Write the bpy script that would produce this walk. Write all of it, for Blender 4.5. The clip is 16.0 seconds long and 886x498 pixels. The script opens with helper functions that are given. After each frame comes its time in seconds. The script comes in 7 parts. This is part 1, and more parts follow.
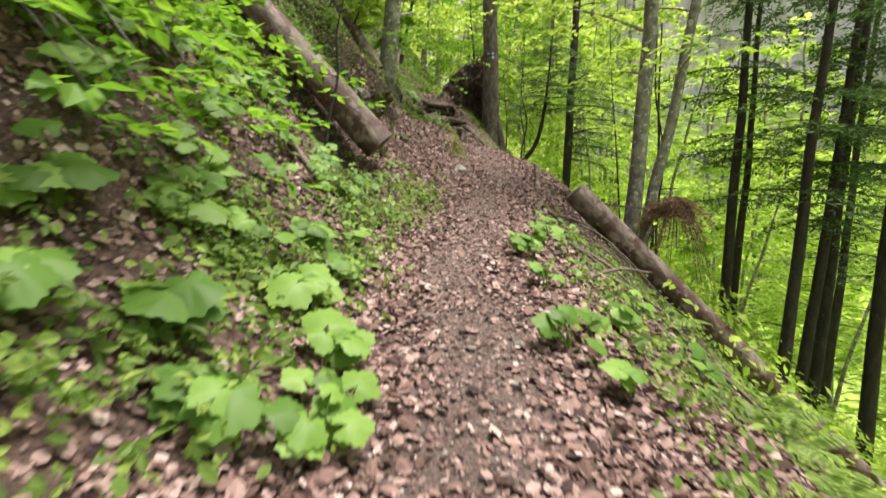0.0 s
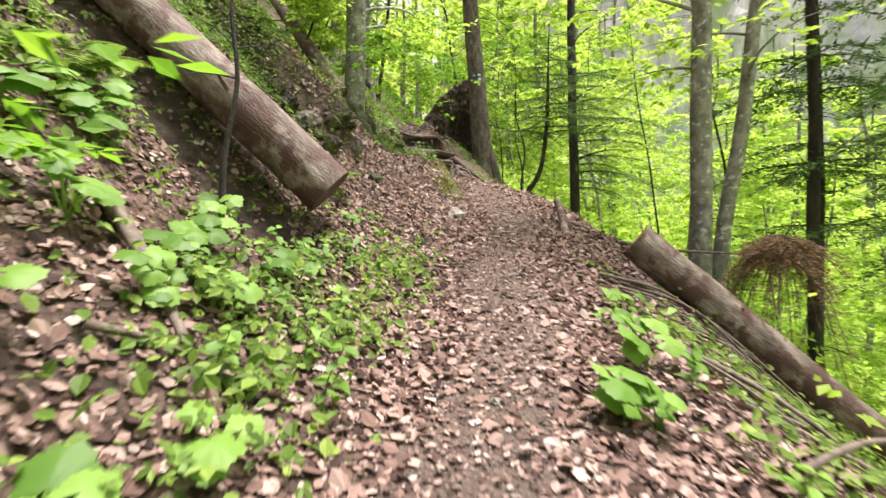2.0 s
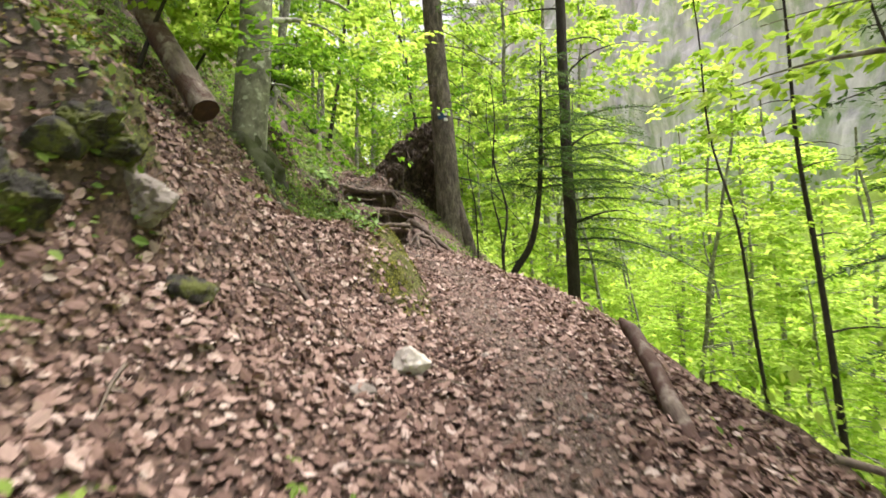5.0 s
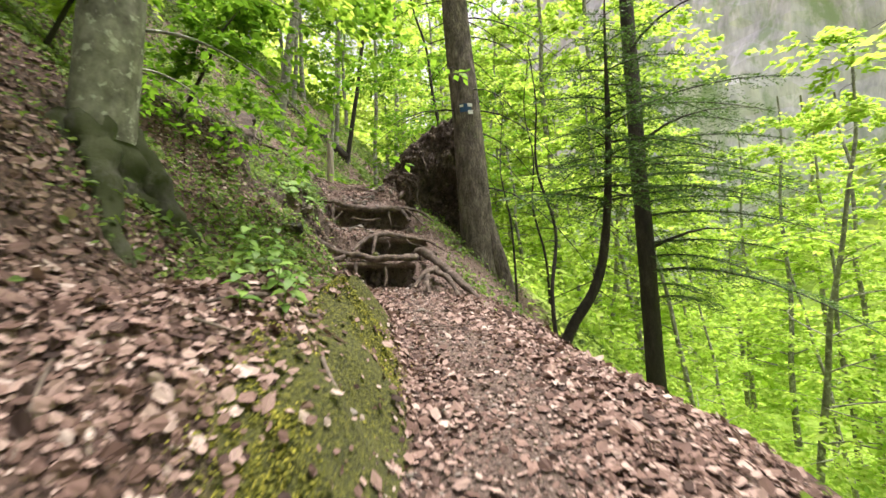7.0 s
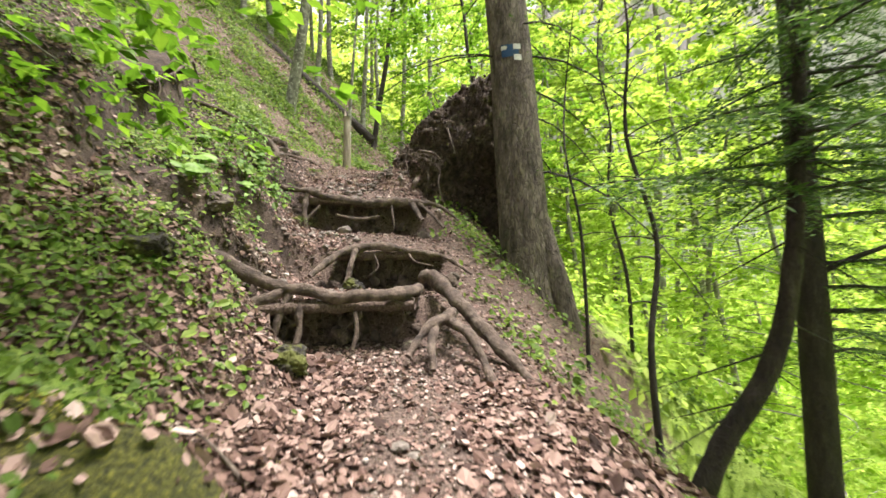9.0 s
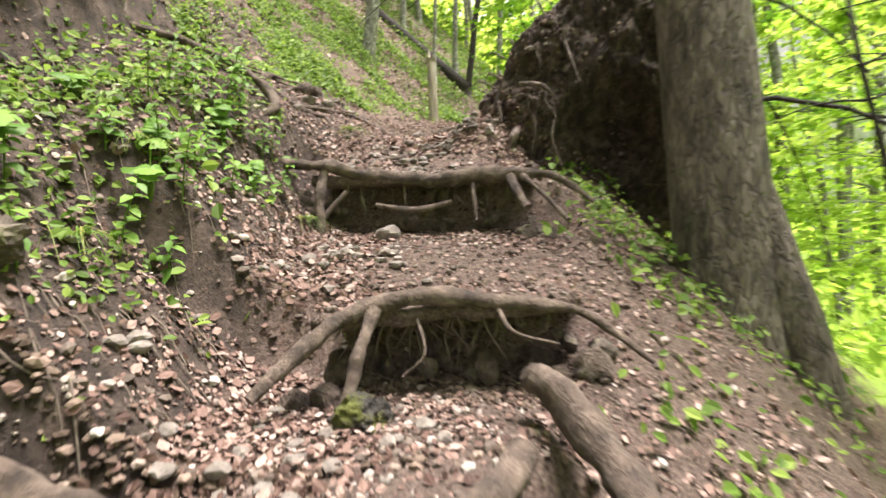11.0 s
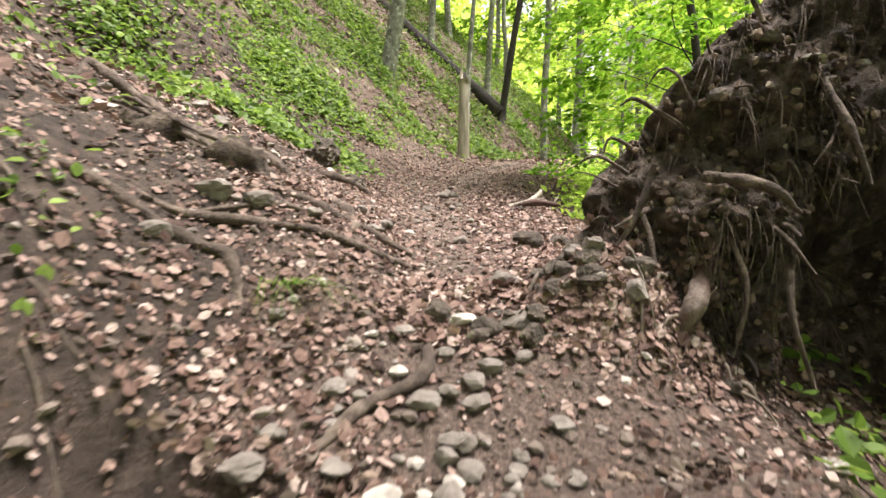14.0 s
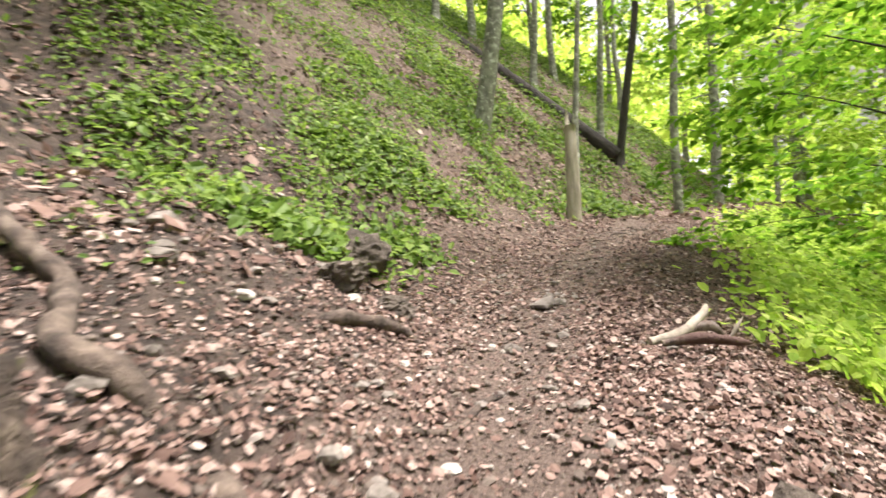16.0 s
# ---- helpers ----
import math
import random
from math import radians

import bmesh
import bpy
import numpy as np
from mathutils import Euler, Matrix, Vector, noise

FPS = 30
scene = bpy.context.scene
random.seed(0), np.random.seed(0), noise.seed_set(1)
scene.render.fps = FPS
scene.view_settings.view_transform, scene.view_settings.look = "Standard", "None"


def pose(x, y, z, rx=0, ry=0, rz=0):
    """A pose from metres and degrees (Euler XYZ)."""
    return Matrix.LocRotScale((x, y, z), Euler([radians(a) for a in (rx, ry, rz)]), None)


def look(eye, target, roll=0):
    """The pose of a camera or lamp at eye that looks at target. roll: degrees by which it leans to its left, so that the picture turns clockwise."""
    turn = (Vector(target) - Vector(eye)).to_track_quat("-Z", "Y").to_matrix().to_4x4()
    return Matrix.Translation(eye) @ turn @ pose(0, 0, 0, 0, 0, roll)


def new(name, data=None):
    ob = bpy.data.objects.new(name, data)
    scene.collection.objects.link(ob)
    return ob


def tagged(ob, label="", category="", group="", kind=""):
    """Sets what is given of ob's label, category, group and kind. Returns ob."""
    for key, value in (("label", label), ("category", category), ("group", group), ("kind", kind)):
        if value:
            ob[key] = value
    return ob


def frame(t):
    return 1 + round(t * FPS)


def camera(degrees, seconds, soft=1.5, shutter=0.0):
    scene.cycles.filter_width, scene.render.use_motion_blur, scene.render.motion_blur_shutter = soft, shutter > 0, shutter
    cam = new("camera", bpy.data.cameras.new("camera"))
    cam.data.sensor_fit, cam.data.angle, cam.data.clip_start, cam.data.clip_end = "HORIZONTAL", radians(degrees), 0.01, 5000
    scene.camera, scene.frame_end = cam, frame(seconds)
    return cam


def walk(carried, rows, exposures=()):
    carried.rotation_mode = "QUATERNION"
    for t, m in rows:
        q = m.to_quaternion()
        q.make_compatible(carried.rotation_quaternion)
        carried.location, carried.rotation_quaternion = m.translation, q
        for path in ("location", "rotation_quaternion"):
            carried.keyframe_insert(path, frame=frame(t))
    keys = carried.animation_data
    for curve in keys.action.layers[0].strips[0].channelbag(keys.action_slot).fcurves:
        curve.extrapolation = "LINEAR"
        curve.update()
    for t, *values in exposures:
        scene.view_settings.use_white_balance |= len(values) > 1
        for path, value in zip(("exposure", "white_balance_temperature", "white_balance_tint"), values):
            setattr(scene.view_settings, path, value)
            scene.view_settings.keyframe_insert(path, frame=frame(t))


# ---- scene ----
# camera and walk
cam = camera(82.3, 16.0, 1.5, 0.4)
METRES, EYE = 22.0, 1.3
ROWS = [
    (0.0, 0.0, 0.0, 0.0, 0.27, -6.97, -2.23),
    (0.5, -0.001, 0.0339, 0.0027, -1.25, -1.15, 0.29),
    (1.0, -0.0041, 0.0647, 0.0076, -2.64, 1.0, 0.96),
    (1.5, -0.0012, 0.095, 0.0076, -3.01, -1.57, 1.49),
    (2.0, -0.0016, 0.1309, 0.0115, -0.97, -3.04, 1.77),
    (2.5, -0.0041, 0.1663, 0.0177, 0.45, -1.17, 1.09),
    (3.0, -0.0046, 0.2008, 0.0225, 0.21, 1.83, 0.19),
    (3.5, -0.0053, 0.2334, 0.0267, -1.44, 3.53, -1.52),
    (4.0, -0.0027, 0.2668, 0.0313, -3.2, 3.81, -1.59),
    (4.5, 0.0003, 0.2968, 0.0361, -6.55, 0.07, -0.7),
    (5.0, 0.0095, 0.3257, 0.0415, -5.34, 3.08, 1.84),
    (7.5, 0.0377, 0.5103, 0.0779, 1.45, 5.76, 2.09),
    (8.0, 0.0412, 0.545, 0.0843, 1.59, 5.32, 1.11),
    (10.5, 0.0399, 0.7101, 0.1144, 10.03, -0.13, 3.07),
    (11.0, 0.0318, 0.7399, 0.1199, 15.29, -1.19, 2.9),
    (11.5, 0.0203, 0.77, 0.1266, 22.44, -3.09, 0.87),
    (12.0, 0.0117, 0.7985, 0.1322, 31.96, 0.39, 2.48),
    (12.5, -0.0049, 0.8117, 0.1385, 38.79, 7.08, 3.33),
    (13.0, -0.0128, 0.8257, 0.156, 28.75, 4.5, -1.33),
    (13.5, -0.0101, 0.8391, 0.1642, 21.81, 6.05, 0.68),
    (14.0, -0.0096, 0.8582, 0.1704, 16.99, 0.35, -0.16),
    (14.5, -0.0057, 0.8778, 0.1803, 24.55, 1.93, -2.16),
    (15.0, -0.0099, 0.901, 0.1883, 36.46, 5.28, -2.27),
    (15.5, -0.0172, 0.9191, 0.1957, 36.61, 6.19, -0.67),
    (16.0, -0.0266, 0.94, 0.2034, 30.28, 5.58, 1.67),
]
PATH = [(t, pose(METRES * x, METRES * y, EYE + METRES * z, 90 + pitch, roll, yaw)) for t, x, y, z, yaw, pitch, roll in ROWS]
PATH += [
    (5.2, look((0.30, 7.42, 2.30), (0.429, 9.411, 2.444), -2.2)),
    (7.3, look((0.787, 10.869, 2.909), (0.798, 12.861, 3.085), -2.4)),
    (8.2, look((0.955, 12.287, 3.150), (0.946, 14.278, 3.342), -0.3)),
    (10.3, look((0.916, 15.386, 3.803), (0.575, 17.357, 3.802), -3.1)),
]
PATH.sort(key=lambda r: r[0])
walk(cam, PATH, [(t, ev, 6650, 20) for t, ev in ((0.0, 1.8), (1.0, 2.03), (3.0, 2.25), (5.0, 2.1), (8.0, 2.2), (10.5, 2.62), (12.5, 2.65), (14.0, 2.4), (16.0, 2.4))])

# world and sun: a bright overcast sky
SUN_UP, SUN_AROUND = radians(76), radians(70)
world = bpy.data.worlds.new("sky")
scene.world = world
world.use_nodes = True
wn, wl = world.node_tree.nodes, world.node_tree.links
sky = wn.new("ShaderNodeTexSky")
sky.sky_type, sky.sun_disc, sky.sun_elevation, sky.sun_rotation = "NISHITA", False, SUN_UP, SUN_AROUND
pale = wn.new("ShaderNodeHueSaturation")
pale.inputs["Saturation"].default_value = 0.12
wl.new(sky.outputs[0], pale.inputs["Color"])
wl.new(pale.outputs[0], wn["Background"].inputs["Color"])
wn["Background"].inputs["Strength"].default_value = 0.066
sun = new("sun", bpy.data.lights.new("sun", "SUN"))
sun.data.energy, sun.data.angle, sun.data.color = 3.0, radians(26), (1.0, 0.97, 0.9)
sun.matrix_world = look((math.sin(SUN_AROUND) * math.cos(SUN_UP), math.cos(SUN_AROUND) * math.cos(SUN_UP), math.sin(SUN_UP)), (0, 0, 0))


# ---------------------------------------------------------------- materials
def material(name):
    m = bpy.data.materials.new(name)
    m.use_nodes = True
    nt = m.node_tree
    return m, nt.nodes, nt.links, nt.nodes["Principled BSDF"]


def coords(n, l, scale, world_space=False):
    tc = n.new("ShaderNodeTexCoord")
    mp = n.new("ShaderNodeMapping")
    mp.inputs["Scale"].default_value = scale
    if world_space:
        geo = n.new("ShaderNodeNewGeometry")
        l.new(geo.outputs["Position"], mp.inputs["Vector"])
    else:
        l.new(tc.outputs["Object"], mp.inputs["Vector"])
    return mp.outputs[0]


def noise_tex(n, l, vec, scale, detail=5.0, rough=0.6):
    t = n.new("ShaderNodeTexNoise")
    t.inputs["Scale"].default_value, t.inputs["Detail"].default_value, t.inputs["Roughness"].default_value = scale, detail, rough
    l.new(vec, t.inputs["Vector"])
    return t.outputs["Fac"]


def noise_col(n, l, vec, scale):
    t = n.new("ShaderNodeTexNoise")
    t.inputs["Scale"].default_value = scale
    l.new(vec, t.inputs["Vector"])
    return t.outputs["Color"]


def ramp(n, l, fac, stops):
    r = n.new("ShaderNodeValToRGB")
    el = r.color_ramp.elements
    while len(el) < len(stops):
        el.new(0.5)
    for e, (p, c) in zip(el, stops):
        e.position, e.color = p, (*c, 1)
    l.new(fac, r.inputs[0])
    return r.outputs[0]


def mix(n, l, fac, a, b, mode="MIX"):
    m = n.new("ShaderNodeMix")
    m.data_type, m.blend_type = "RGBA", mode
    for val, sock in ((fac, m.inputs[0]), (a, m.inputs[6]), (b, m.inputs[7])):
        if isinstance(val, (int, float)):
            sock.default_value = val
        elif isinstance(val, tuple):
            sock.default_value = (*val, 1)
        else:
            l.new(val, sock)
    return m.outputs[2]


def bump(n, l, bsdf, height, strength, distance):
    b = n.new("ShaderNodeBump")
    b.inputs["Strength"].default_value, b.inputs["Distance"].default_value = strength, distance
    l.new(height, b.inputs["Height"])
    l.new(b.outputs[0], bsdf.inputs["Normal"])


def rough_surface(name, stops, scale=8.0, stretch=(1, 1, 1), fine=60.0, bump_by=0.5, depth=0.02, rough=0.85, patch=None, patch_scale=2.0, patch_at=(0.5, 0.6), flakes=0.0):
    """A mottled natural surface: broad tones, fine grain, and an optional second colour in patches (moss, lichen, bare wood)."""
    m, n, l, p = material(name)
    v = coords(n, l, stretch)
    broad, grain = noise_tex(n, l, v, scale), noise_tex(n, l, v, fine, 4.0, 0.7)
    col = ramp(n, l, broad, stops)
    col = mix(n, l, 0.35, col, ramp(n, l, grain, [(0.3, (0.25, 0.25, 0.25)), (0.7, (1, 1, 1))]), "MULTIPLY")
    if patch:
        pv = coords(n, l, (1, 1, 1))
        w = ramp(n, l, noise_tex(n, l, pv, patch_scale, 6.0, 0.65), [(patch_at[0], (0, 0, 0)), (patch_at[1], (1, 1, 1))])
        col = mix(n, l, w, col, patch)
    l.new(col, p.inputs["Base Color"])
    p.inputs["Roughness"].default_value = rough
    h = mix(n, l, 0.5, broad, grain)
    if flakes:
        vo = n.new("ShaderNodeTexVoronoi")
        vo.feature = "DISTANCE_TO_EDGE"
        vo.inputs["Scale"].default_value = flakes
        warp = mix(n, l, 0.12, v, noise_col(n, l, v, flakes * 0.8))
        l.new(warp, vo.inputs["Vector"])
        crack = ramp(n, l, vo.outputs["Distance"], [(0.0, (0.35, 0.35, 0.35)), (0.2, (1, 1, 1))])
        col = mix(n, l, 0.7, col, crack, "MULTIPLY")
        l.new(col, p.inputs["Base Color"])
        h = mix(n, l, 0.6, h, crack)
    bump(n, l, p, h, bump_by, depth)
    return m


def leaf_material(name, stops, glow=0.45, rough=0.55, by_object=False):
    """Thin leaves: each one its own tone, and light shines through them."""
    m, n, l, p = material(name)
    if by_object:
        rnd = n.new("ShaderNodeObjectInfo").outputs["Random"]
    else:
        rnd = n.new("ShaderNodeNewGeometry").outputs["Random Per Island"]
    col = ramp(n, l, rnd, stops)
    v = coords(n, l, (1, 1, 1))
    col = mix(n, l, 0.3, col, ramp(n, l, noise_tex(n, l, v, 45.0), [(0.3, (0.45, 0.45, 0.45)), (0.7, (1, 1, 1))]), "MULTIPLY")
    l.new(col, p.inputs["Base Color"])
    p.inputs["Roughness"].default_value = rough
    p.inputs["Specular IOR Level"].default_value = 0.25
    if glow:
        tr, ms = n.new("ShaderNodeBsdfTranslucent"), n.new("ShaderNodeMixShader")
        ms.inputs[0].default_value = glow
        l.new(mix(n, l, 1.0, col, (1.0, 1.0, 0.85), "MULTIPLY"), tr.inputs["Color"])
        l.new(p.outputs[0], ms.inputs[1])
        l.new(tr.outputs[0], ms.inputs[2])
        l.new(ms.outputs[0], n["Material Output"].inputs["Surface"])
    return m


def ground_material():
    m, n, l, p = material("forest_floor")
    v = coords(n, l, (1, 1, 1), True)
    big, mid, fine = noise_tex(n, l, v, 0.9), noise_tex(n, l, v, 7.0), noise_tex(n, l, v, 55.0, 6.0, 0.7)
    soil = ramp(n, l, mid, [(0.3, (0.022, 0.015, 0.011)), (0.5, (0.07, 0.049, 0.037)), (0.72, (0.16, 0.115, 0.09))])
    cells = n.new("ShaderNodeTexVoronoi")
    cells.inputs["Scale"].default_value = 48.0
    l.new(v, cells.inputs["Vector"])
    litter = mix(n, l, 0.85, (0.16, 0.09, 0.06), ramp(n, l, cells.outputs["Color"], [(0.15, (0.035, 0.02, 0.015)), (0.5, (0.13, 0.076, 0.055)), (0.85, (0.27, 0.17, 0.13))]))
    crumbs = ramp(n, l, fine, [(0.35, (0.065, 0.044, 0.034)), (0.55, (0.18, 0.128, 0.102)), (0.75, (0.33, 0.255, 0.215))])

    def attr(key):
        a = n.new("ShaderNodeAttribute")
        a.attribute_name = key
        return a.outputs["Fac"]

    def mask(key, tex, lo, hi):
        add = n.new("ShaderNodeMath")
        add.operation = "ADD"
        l.new(attr(key), add.inputs[0])
        l.new(tex, add.inputs[1])
        return ramp(n, l, add.outputs[0], [(lo, (0, 0, 0)), (hi, (1, 1, 1))])

    col = mix(n, l, ramp(n, l, big, [(0.35, (0.25, 0.25, 0.25)), (0.6, (0.9, 0.9, 0.9))]), soil, litter)
    col = mix(n, l, mask("worn", mid, 0.75, 1.0), col, crumbs)
    col = mix(n, l, mask("earth", mid, 0.75, 1.0), col, soil)
    moss = ramp(n, l, fine, [(0.35, (0.018, 0.022, 0.005)), (0.52, (0.09, 0.1, 0.012)), (0.72, (0.27, 0.26, 0.03))])
    col = mix(n, l, mask("moss", mid, 0.8, 1.0), col, moss)
    green = ramp(n, l, fine, [(0.3, (0.22, 0.34, 0.05)), (0.7, (0.44, 0.6, 0.12))])
    col = mix(n, l, mask("green", mid, 0.8, 1.05), col, green)
    l.new(col, p.inputs["Base Color"])
    p.inputs["Roughness"].default_value = 0.92
    bump(n, l, p, mix(n, l, 0.5, mid, fine), 1.0, 0.1)
    return m


GROUND = ground_material()
BARK_SPRUCE = rough_surface("spruce_bark", [(0.3, (0.055, 0.043, 0.038)), (0.55, (0.21, 0.17, 0.152)), (0.75, (0.38, 0.33, 0.3))], 9.0, (1, 1, 0.35), 45.0, 1.0, 0.03, 0.9, (0.13, 0.15, 0.09), 2.5, (0.6, 0.75), 20.0)
BARK_DARK = rough_surface("dark_spruce_bark", [(0.3, (0.02, 0.016, 0.014)), (0.6, (0.06, 0.048, 0.042)), (0.8, (0.11, 0.095, 0.085))], 9.0, (1, 1, 0.3), 45.0, 0.9, 0.02, 0.9, flakes=34.0)
BARK_BEECH = rough_surface("beech_bark", [(0.3, (0.07, 0.068, 0.055)), (0.5, (0.19, 0.185, 0.16)), (0.7, (0.34, 0.335, 0.3))], 7.0, (1, 1, 0.8), 35.0, 0.5, 0.012, 0.8, (0.42, 0.43, 0.39), 9.0, (0.56, 0.62))
BARK_MOSSY = rough_surface("mossy_bark", [(0.3, (0.035, 0.034, 0.026)), (0.6, (0.11, 0.106, 0.088)), (0.8, (0.26, 0.25, 0.22))], 5.0, (1, 1, 0.7), 40.0, 0.8, 0.02, 0.95, (0.028, 0.036, 0.008), 2.6, (0.36, 0.48))
BARK_LOG = rough_surface("log_bark", [(0.28, (0.05, 0.035, 0.028)), (0.48, (0.155, 0.118, 0.096)), (0.7, (0.33, 0.28, 0.24))], 8.0, (1, 1, 0.4), 42.0, 1.0, 0.03, 0.8, (0.07, 0.034, 0.026), 2.8, (0.47, 0.54))
WOOD_RUST = rough_surface("rusty_cut_wood", [(0.3, (0.02, 0.008, 0.006)), (0.6, (0.06, 0.024, 0.017)), (0.8, (0.13, 0.058, 0.038))], 14.0, (1, 1, 1), 80.0, 0.4, 0.006, 0.6)
WOOD_FRESH = rough_surface("yellowish_cut_wood", [(0.3, (0.25, 0.17, 0.09)), (0.55, (0.47, 0.36, 0.2)), (0.8, (0.6, 0.5, 0.32))], 14.0, (1, 1, 1), 80.0, 0.4, 0.006, 0.7)
WOOD_PALE = rough_surface("weathered_pale_wood", [(0.3, (0.17, 0.14, 0.105)), (0.55, (0.38, 0.33, 0.27)), (0.8, (0.58, 0.54, 0.47))], 12.0, (1, 1, 0.15), 70.0, 0.5, 0.01, 0.8)
ROOT = rough_surface("root_bark", [(0.28, (0.025, 0.018, 0.014)), (0.5, (0.09, 0.065, 0.05)), (0.72, (0.21, 0.16, 0.125))], 11.0, (1, 1, 1), 55.0, 1.0, 0.035, 0.9, (0.16, 0.125, 0.1), 7.0, (0.55, 0.66))
SOIL_DARK = rough_surface("root_plate_soil", [(0.25, (0.018, 0.013, 0.009)), (0.5, (0.085, 0.062, 0.047)), (0.75, (0.25, 0.19, 0.15))], 9.0, (1, 1, 1), 50.0, 1.0, 0.08, 0.95)
STONE = rough_surface("pale_limestone", [(0.3, (0.09, 0.075, 0.062)), (0.55, (0.21, 0.185, 0.16)), (0.75, (0.38, 0.35, 0.31))], 5.0, (1, 1, 1), 50.0, 0.5, 0.01, 0.85)
EARTH_ROCK = rough_surface("earthy_rock", [(0.3, (0.03, 0.023, 0.017)), (0.55, (0.1, 0.08, 0.062)), (0.75, (0.24, 0.2, 0.165))], 6.0, (1, 1, 1), 45.0, 1.0, 0.04, 0.95, (0.075, 0.09, 0.02), 3.0, (0.58, 0.66))
WHITE_STONE = rough_surface("white_limestone", [(0.3, (0.24, 0.21, 0.18)), (0.55, (0.46, 0.43, 0.385)), (0.75, (0.66, 0.63, 0.59))], 5.0, (1, 1, 1), 50.0, 0.5, 0.01, 0.85)
STONE_MOSS = rough_surface("mossy_rock", [(0.4, (0.018, 0.016, 0.013)), (0.58, (0.06, 0.054, 0.046)), (0.7, (0.4, 0.38, 0.34))], 9.0, (1, 1, 1), 45.0, 1.0, 0.05, 0.95, (0.075, 0.085, 0.014), 8.0, (0.47, 0.55))
def cliff_material():
    """A far limestone wall: pale streaks, and distance haze imitated by a faint emission."""
    m, n, l, p = material("hazed_cliff_rock")
    v = coords(n, l, (1, 1, 0.22))
    w = coords(n, l, (1, 1, 0.6))
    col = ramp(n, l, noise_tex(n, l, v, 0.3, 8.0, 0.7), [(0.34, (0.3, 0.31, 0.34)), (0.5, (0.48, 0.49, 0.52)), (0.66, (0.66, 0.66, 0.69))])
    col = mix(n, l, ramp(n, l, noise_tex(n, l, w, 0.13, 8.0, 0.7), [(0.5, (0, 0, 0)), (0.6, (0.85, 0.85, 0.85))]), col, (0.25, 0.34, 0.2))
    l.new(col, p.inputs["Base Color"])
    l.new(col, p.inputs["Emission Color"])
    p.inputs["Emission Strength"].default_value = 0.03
    p.inputs["Roughness"].default_value = 0.95
    return m


CLIFF = cliff_material()
ROTTEN = rough_surface("rotten_wood", [(0.3, (0.02, 0.014, 0.01)), (0.52, (0.085, 0.062, 0.045)), (0.74, (0.22, 0.175, 0.13))], 12.0, (0.35, 1, 1), 60.0, 1.0, 0.06, 0.95, (0.11, 0.12, 0.025), 6.0, (0.6, 0.68))
TWIG = rough_surface("dead_twig", [(0.3, (0.06, 0.045, 0.035)), (0.7, (0.2, 0.16, 0.125))], 20.0, (1, 1, 1), 60.0, 0.4, 0.005, 0.9)
PAINT_BLUE = rough_surface("blue_paint", [(0.3, (0.01, 0.05, 0.13)), (0.7, (0.02, 0.085, 0.2))], 12.0, (1, 1, 1), 80.0, 0.4, 0.005, 0.7)
PAINT_WHITE = rough_surface("white_paint", [(0.3, (0.6, 0.6, 0.6)), (0.7, (0.8, 0.8, 0.8))], 12.0, (1, 1, 1), 80.0, 0.4, 0.005, 0.7)
LITTER = leaf_material("dry_beech_leaves", [(0.0, (0.028, 0.016, 0.012)), (0.25, (0.112, 0.066, 0.052)), (0.6, (0.23, 0.15, 0.122)), (0.9, (0.35, 0.254, 0.216)), (1.0, (0.46, 0.38, 0.335))], 0.12, 0.75)
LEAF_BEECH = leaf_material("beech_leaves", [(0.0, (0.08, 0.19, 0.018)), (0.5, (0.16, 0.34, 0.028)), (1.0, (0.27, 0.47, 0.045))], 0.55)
# The beech leaves again, paler: their backlit glow is painted into the colour.
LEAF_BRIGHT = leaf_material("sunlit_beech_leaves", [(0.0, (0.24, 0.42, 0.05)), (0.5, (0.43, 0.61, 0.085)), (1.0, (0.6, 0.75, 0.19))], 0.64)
LEAF_HERB = leaf_material("herb_leaves", [(0.0, (0.07, 0.13, 0.02)), (0.5, (0.14, 0.245, 0.04)), (1.0, (0.29, 0.41, 0.085))], 0.48)
LEAF_LARGE = leaf_material("butterbur_leaf", [(0.0, (0.085, 0.19, 0.028)), (0.5, (0.15, 0.3, 0.045)), (1.0, (0.25, 0.42, 0.085))], 0.45, 0.5, True)
NEEDLE = leaf_material("spruce_needles", [(0.0, (0.025, 0.065, 0.016)), (0.5, (0.055, 0.12, 0.025)), (1.0, (0.12, 0.21, 0.045))], 0.35, 0.6)
NEEDLE_DEAD = leaf_material("dead_needles", [(0.0, (0.11, 0.065, 0.035)), (1.0, (0.30, 0.19, 0.10))], 0.2, 0.8)
GRASS = leaf_material("grass_blades", [(0.0, (0.05, 0.11, 0.015)), (0.6, (0.14, 0.25, 0.035)), (1.0, (0.30, 0.30, 0.10))], 0.4)
PETAL = leaf_material("yellow_petals", [(0.0, (0.75, 0.5, 0.02)), (1.0, (0.85, 0.65, 0.04))], 0.2)
MOSS_SPRIG = leaf_material("moss_sprigs", [(0.0, (0.03, 0.04, 0.006)), (0.5, (0.14, 0.15, 0.016)), (1.0, (0.36, 0.34, 0.045))], 0.2, 0.8)
CLOD = leaf_material("earth_clods", [(0.0, (0.025, 0.017, 0.012)), (0.6, (0.1, 0.072, 0.054)), (0.93, (0.24, 0.18, 0.14)), (1.0, (0.34, 0.3, 0.26))], 0.0, 0.95)
PEBBLE = leaf_material("path_pebbles", [(0.0, (0.06, 0.045, 0.036)), (0.7, (0.16, 0.13, 0.108)), (1.0, (0.38, 0.345, 0.31))], 0.0, 0.85)

rng = np.random.default_rng(7)


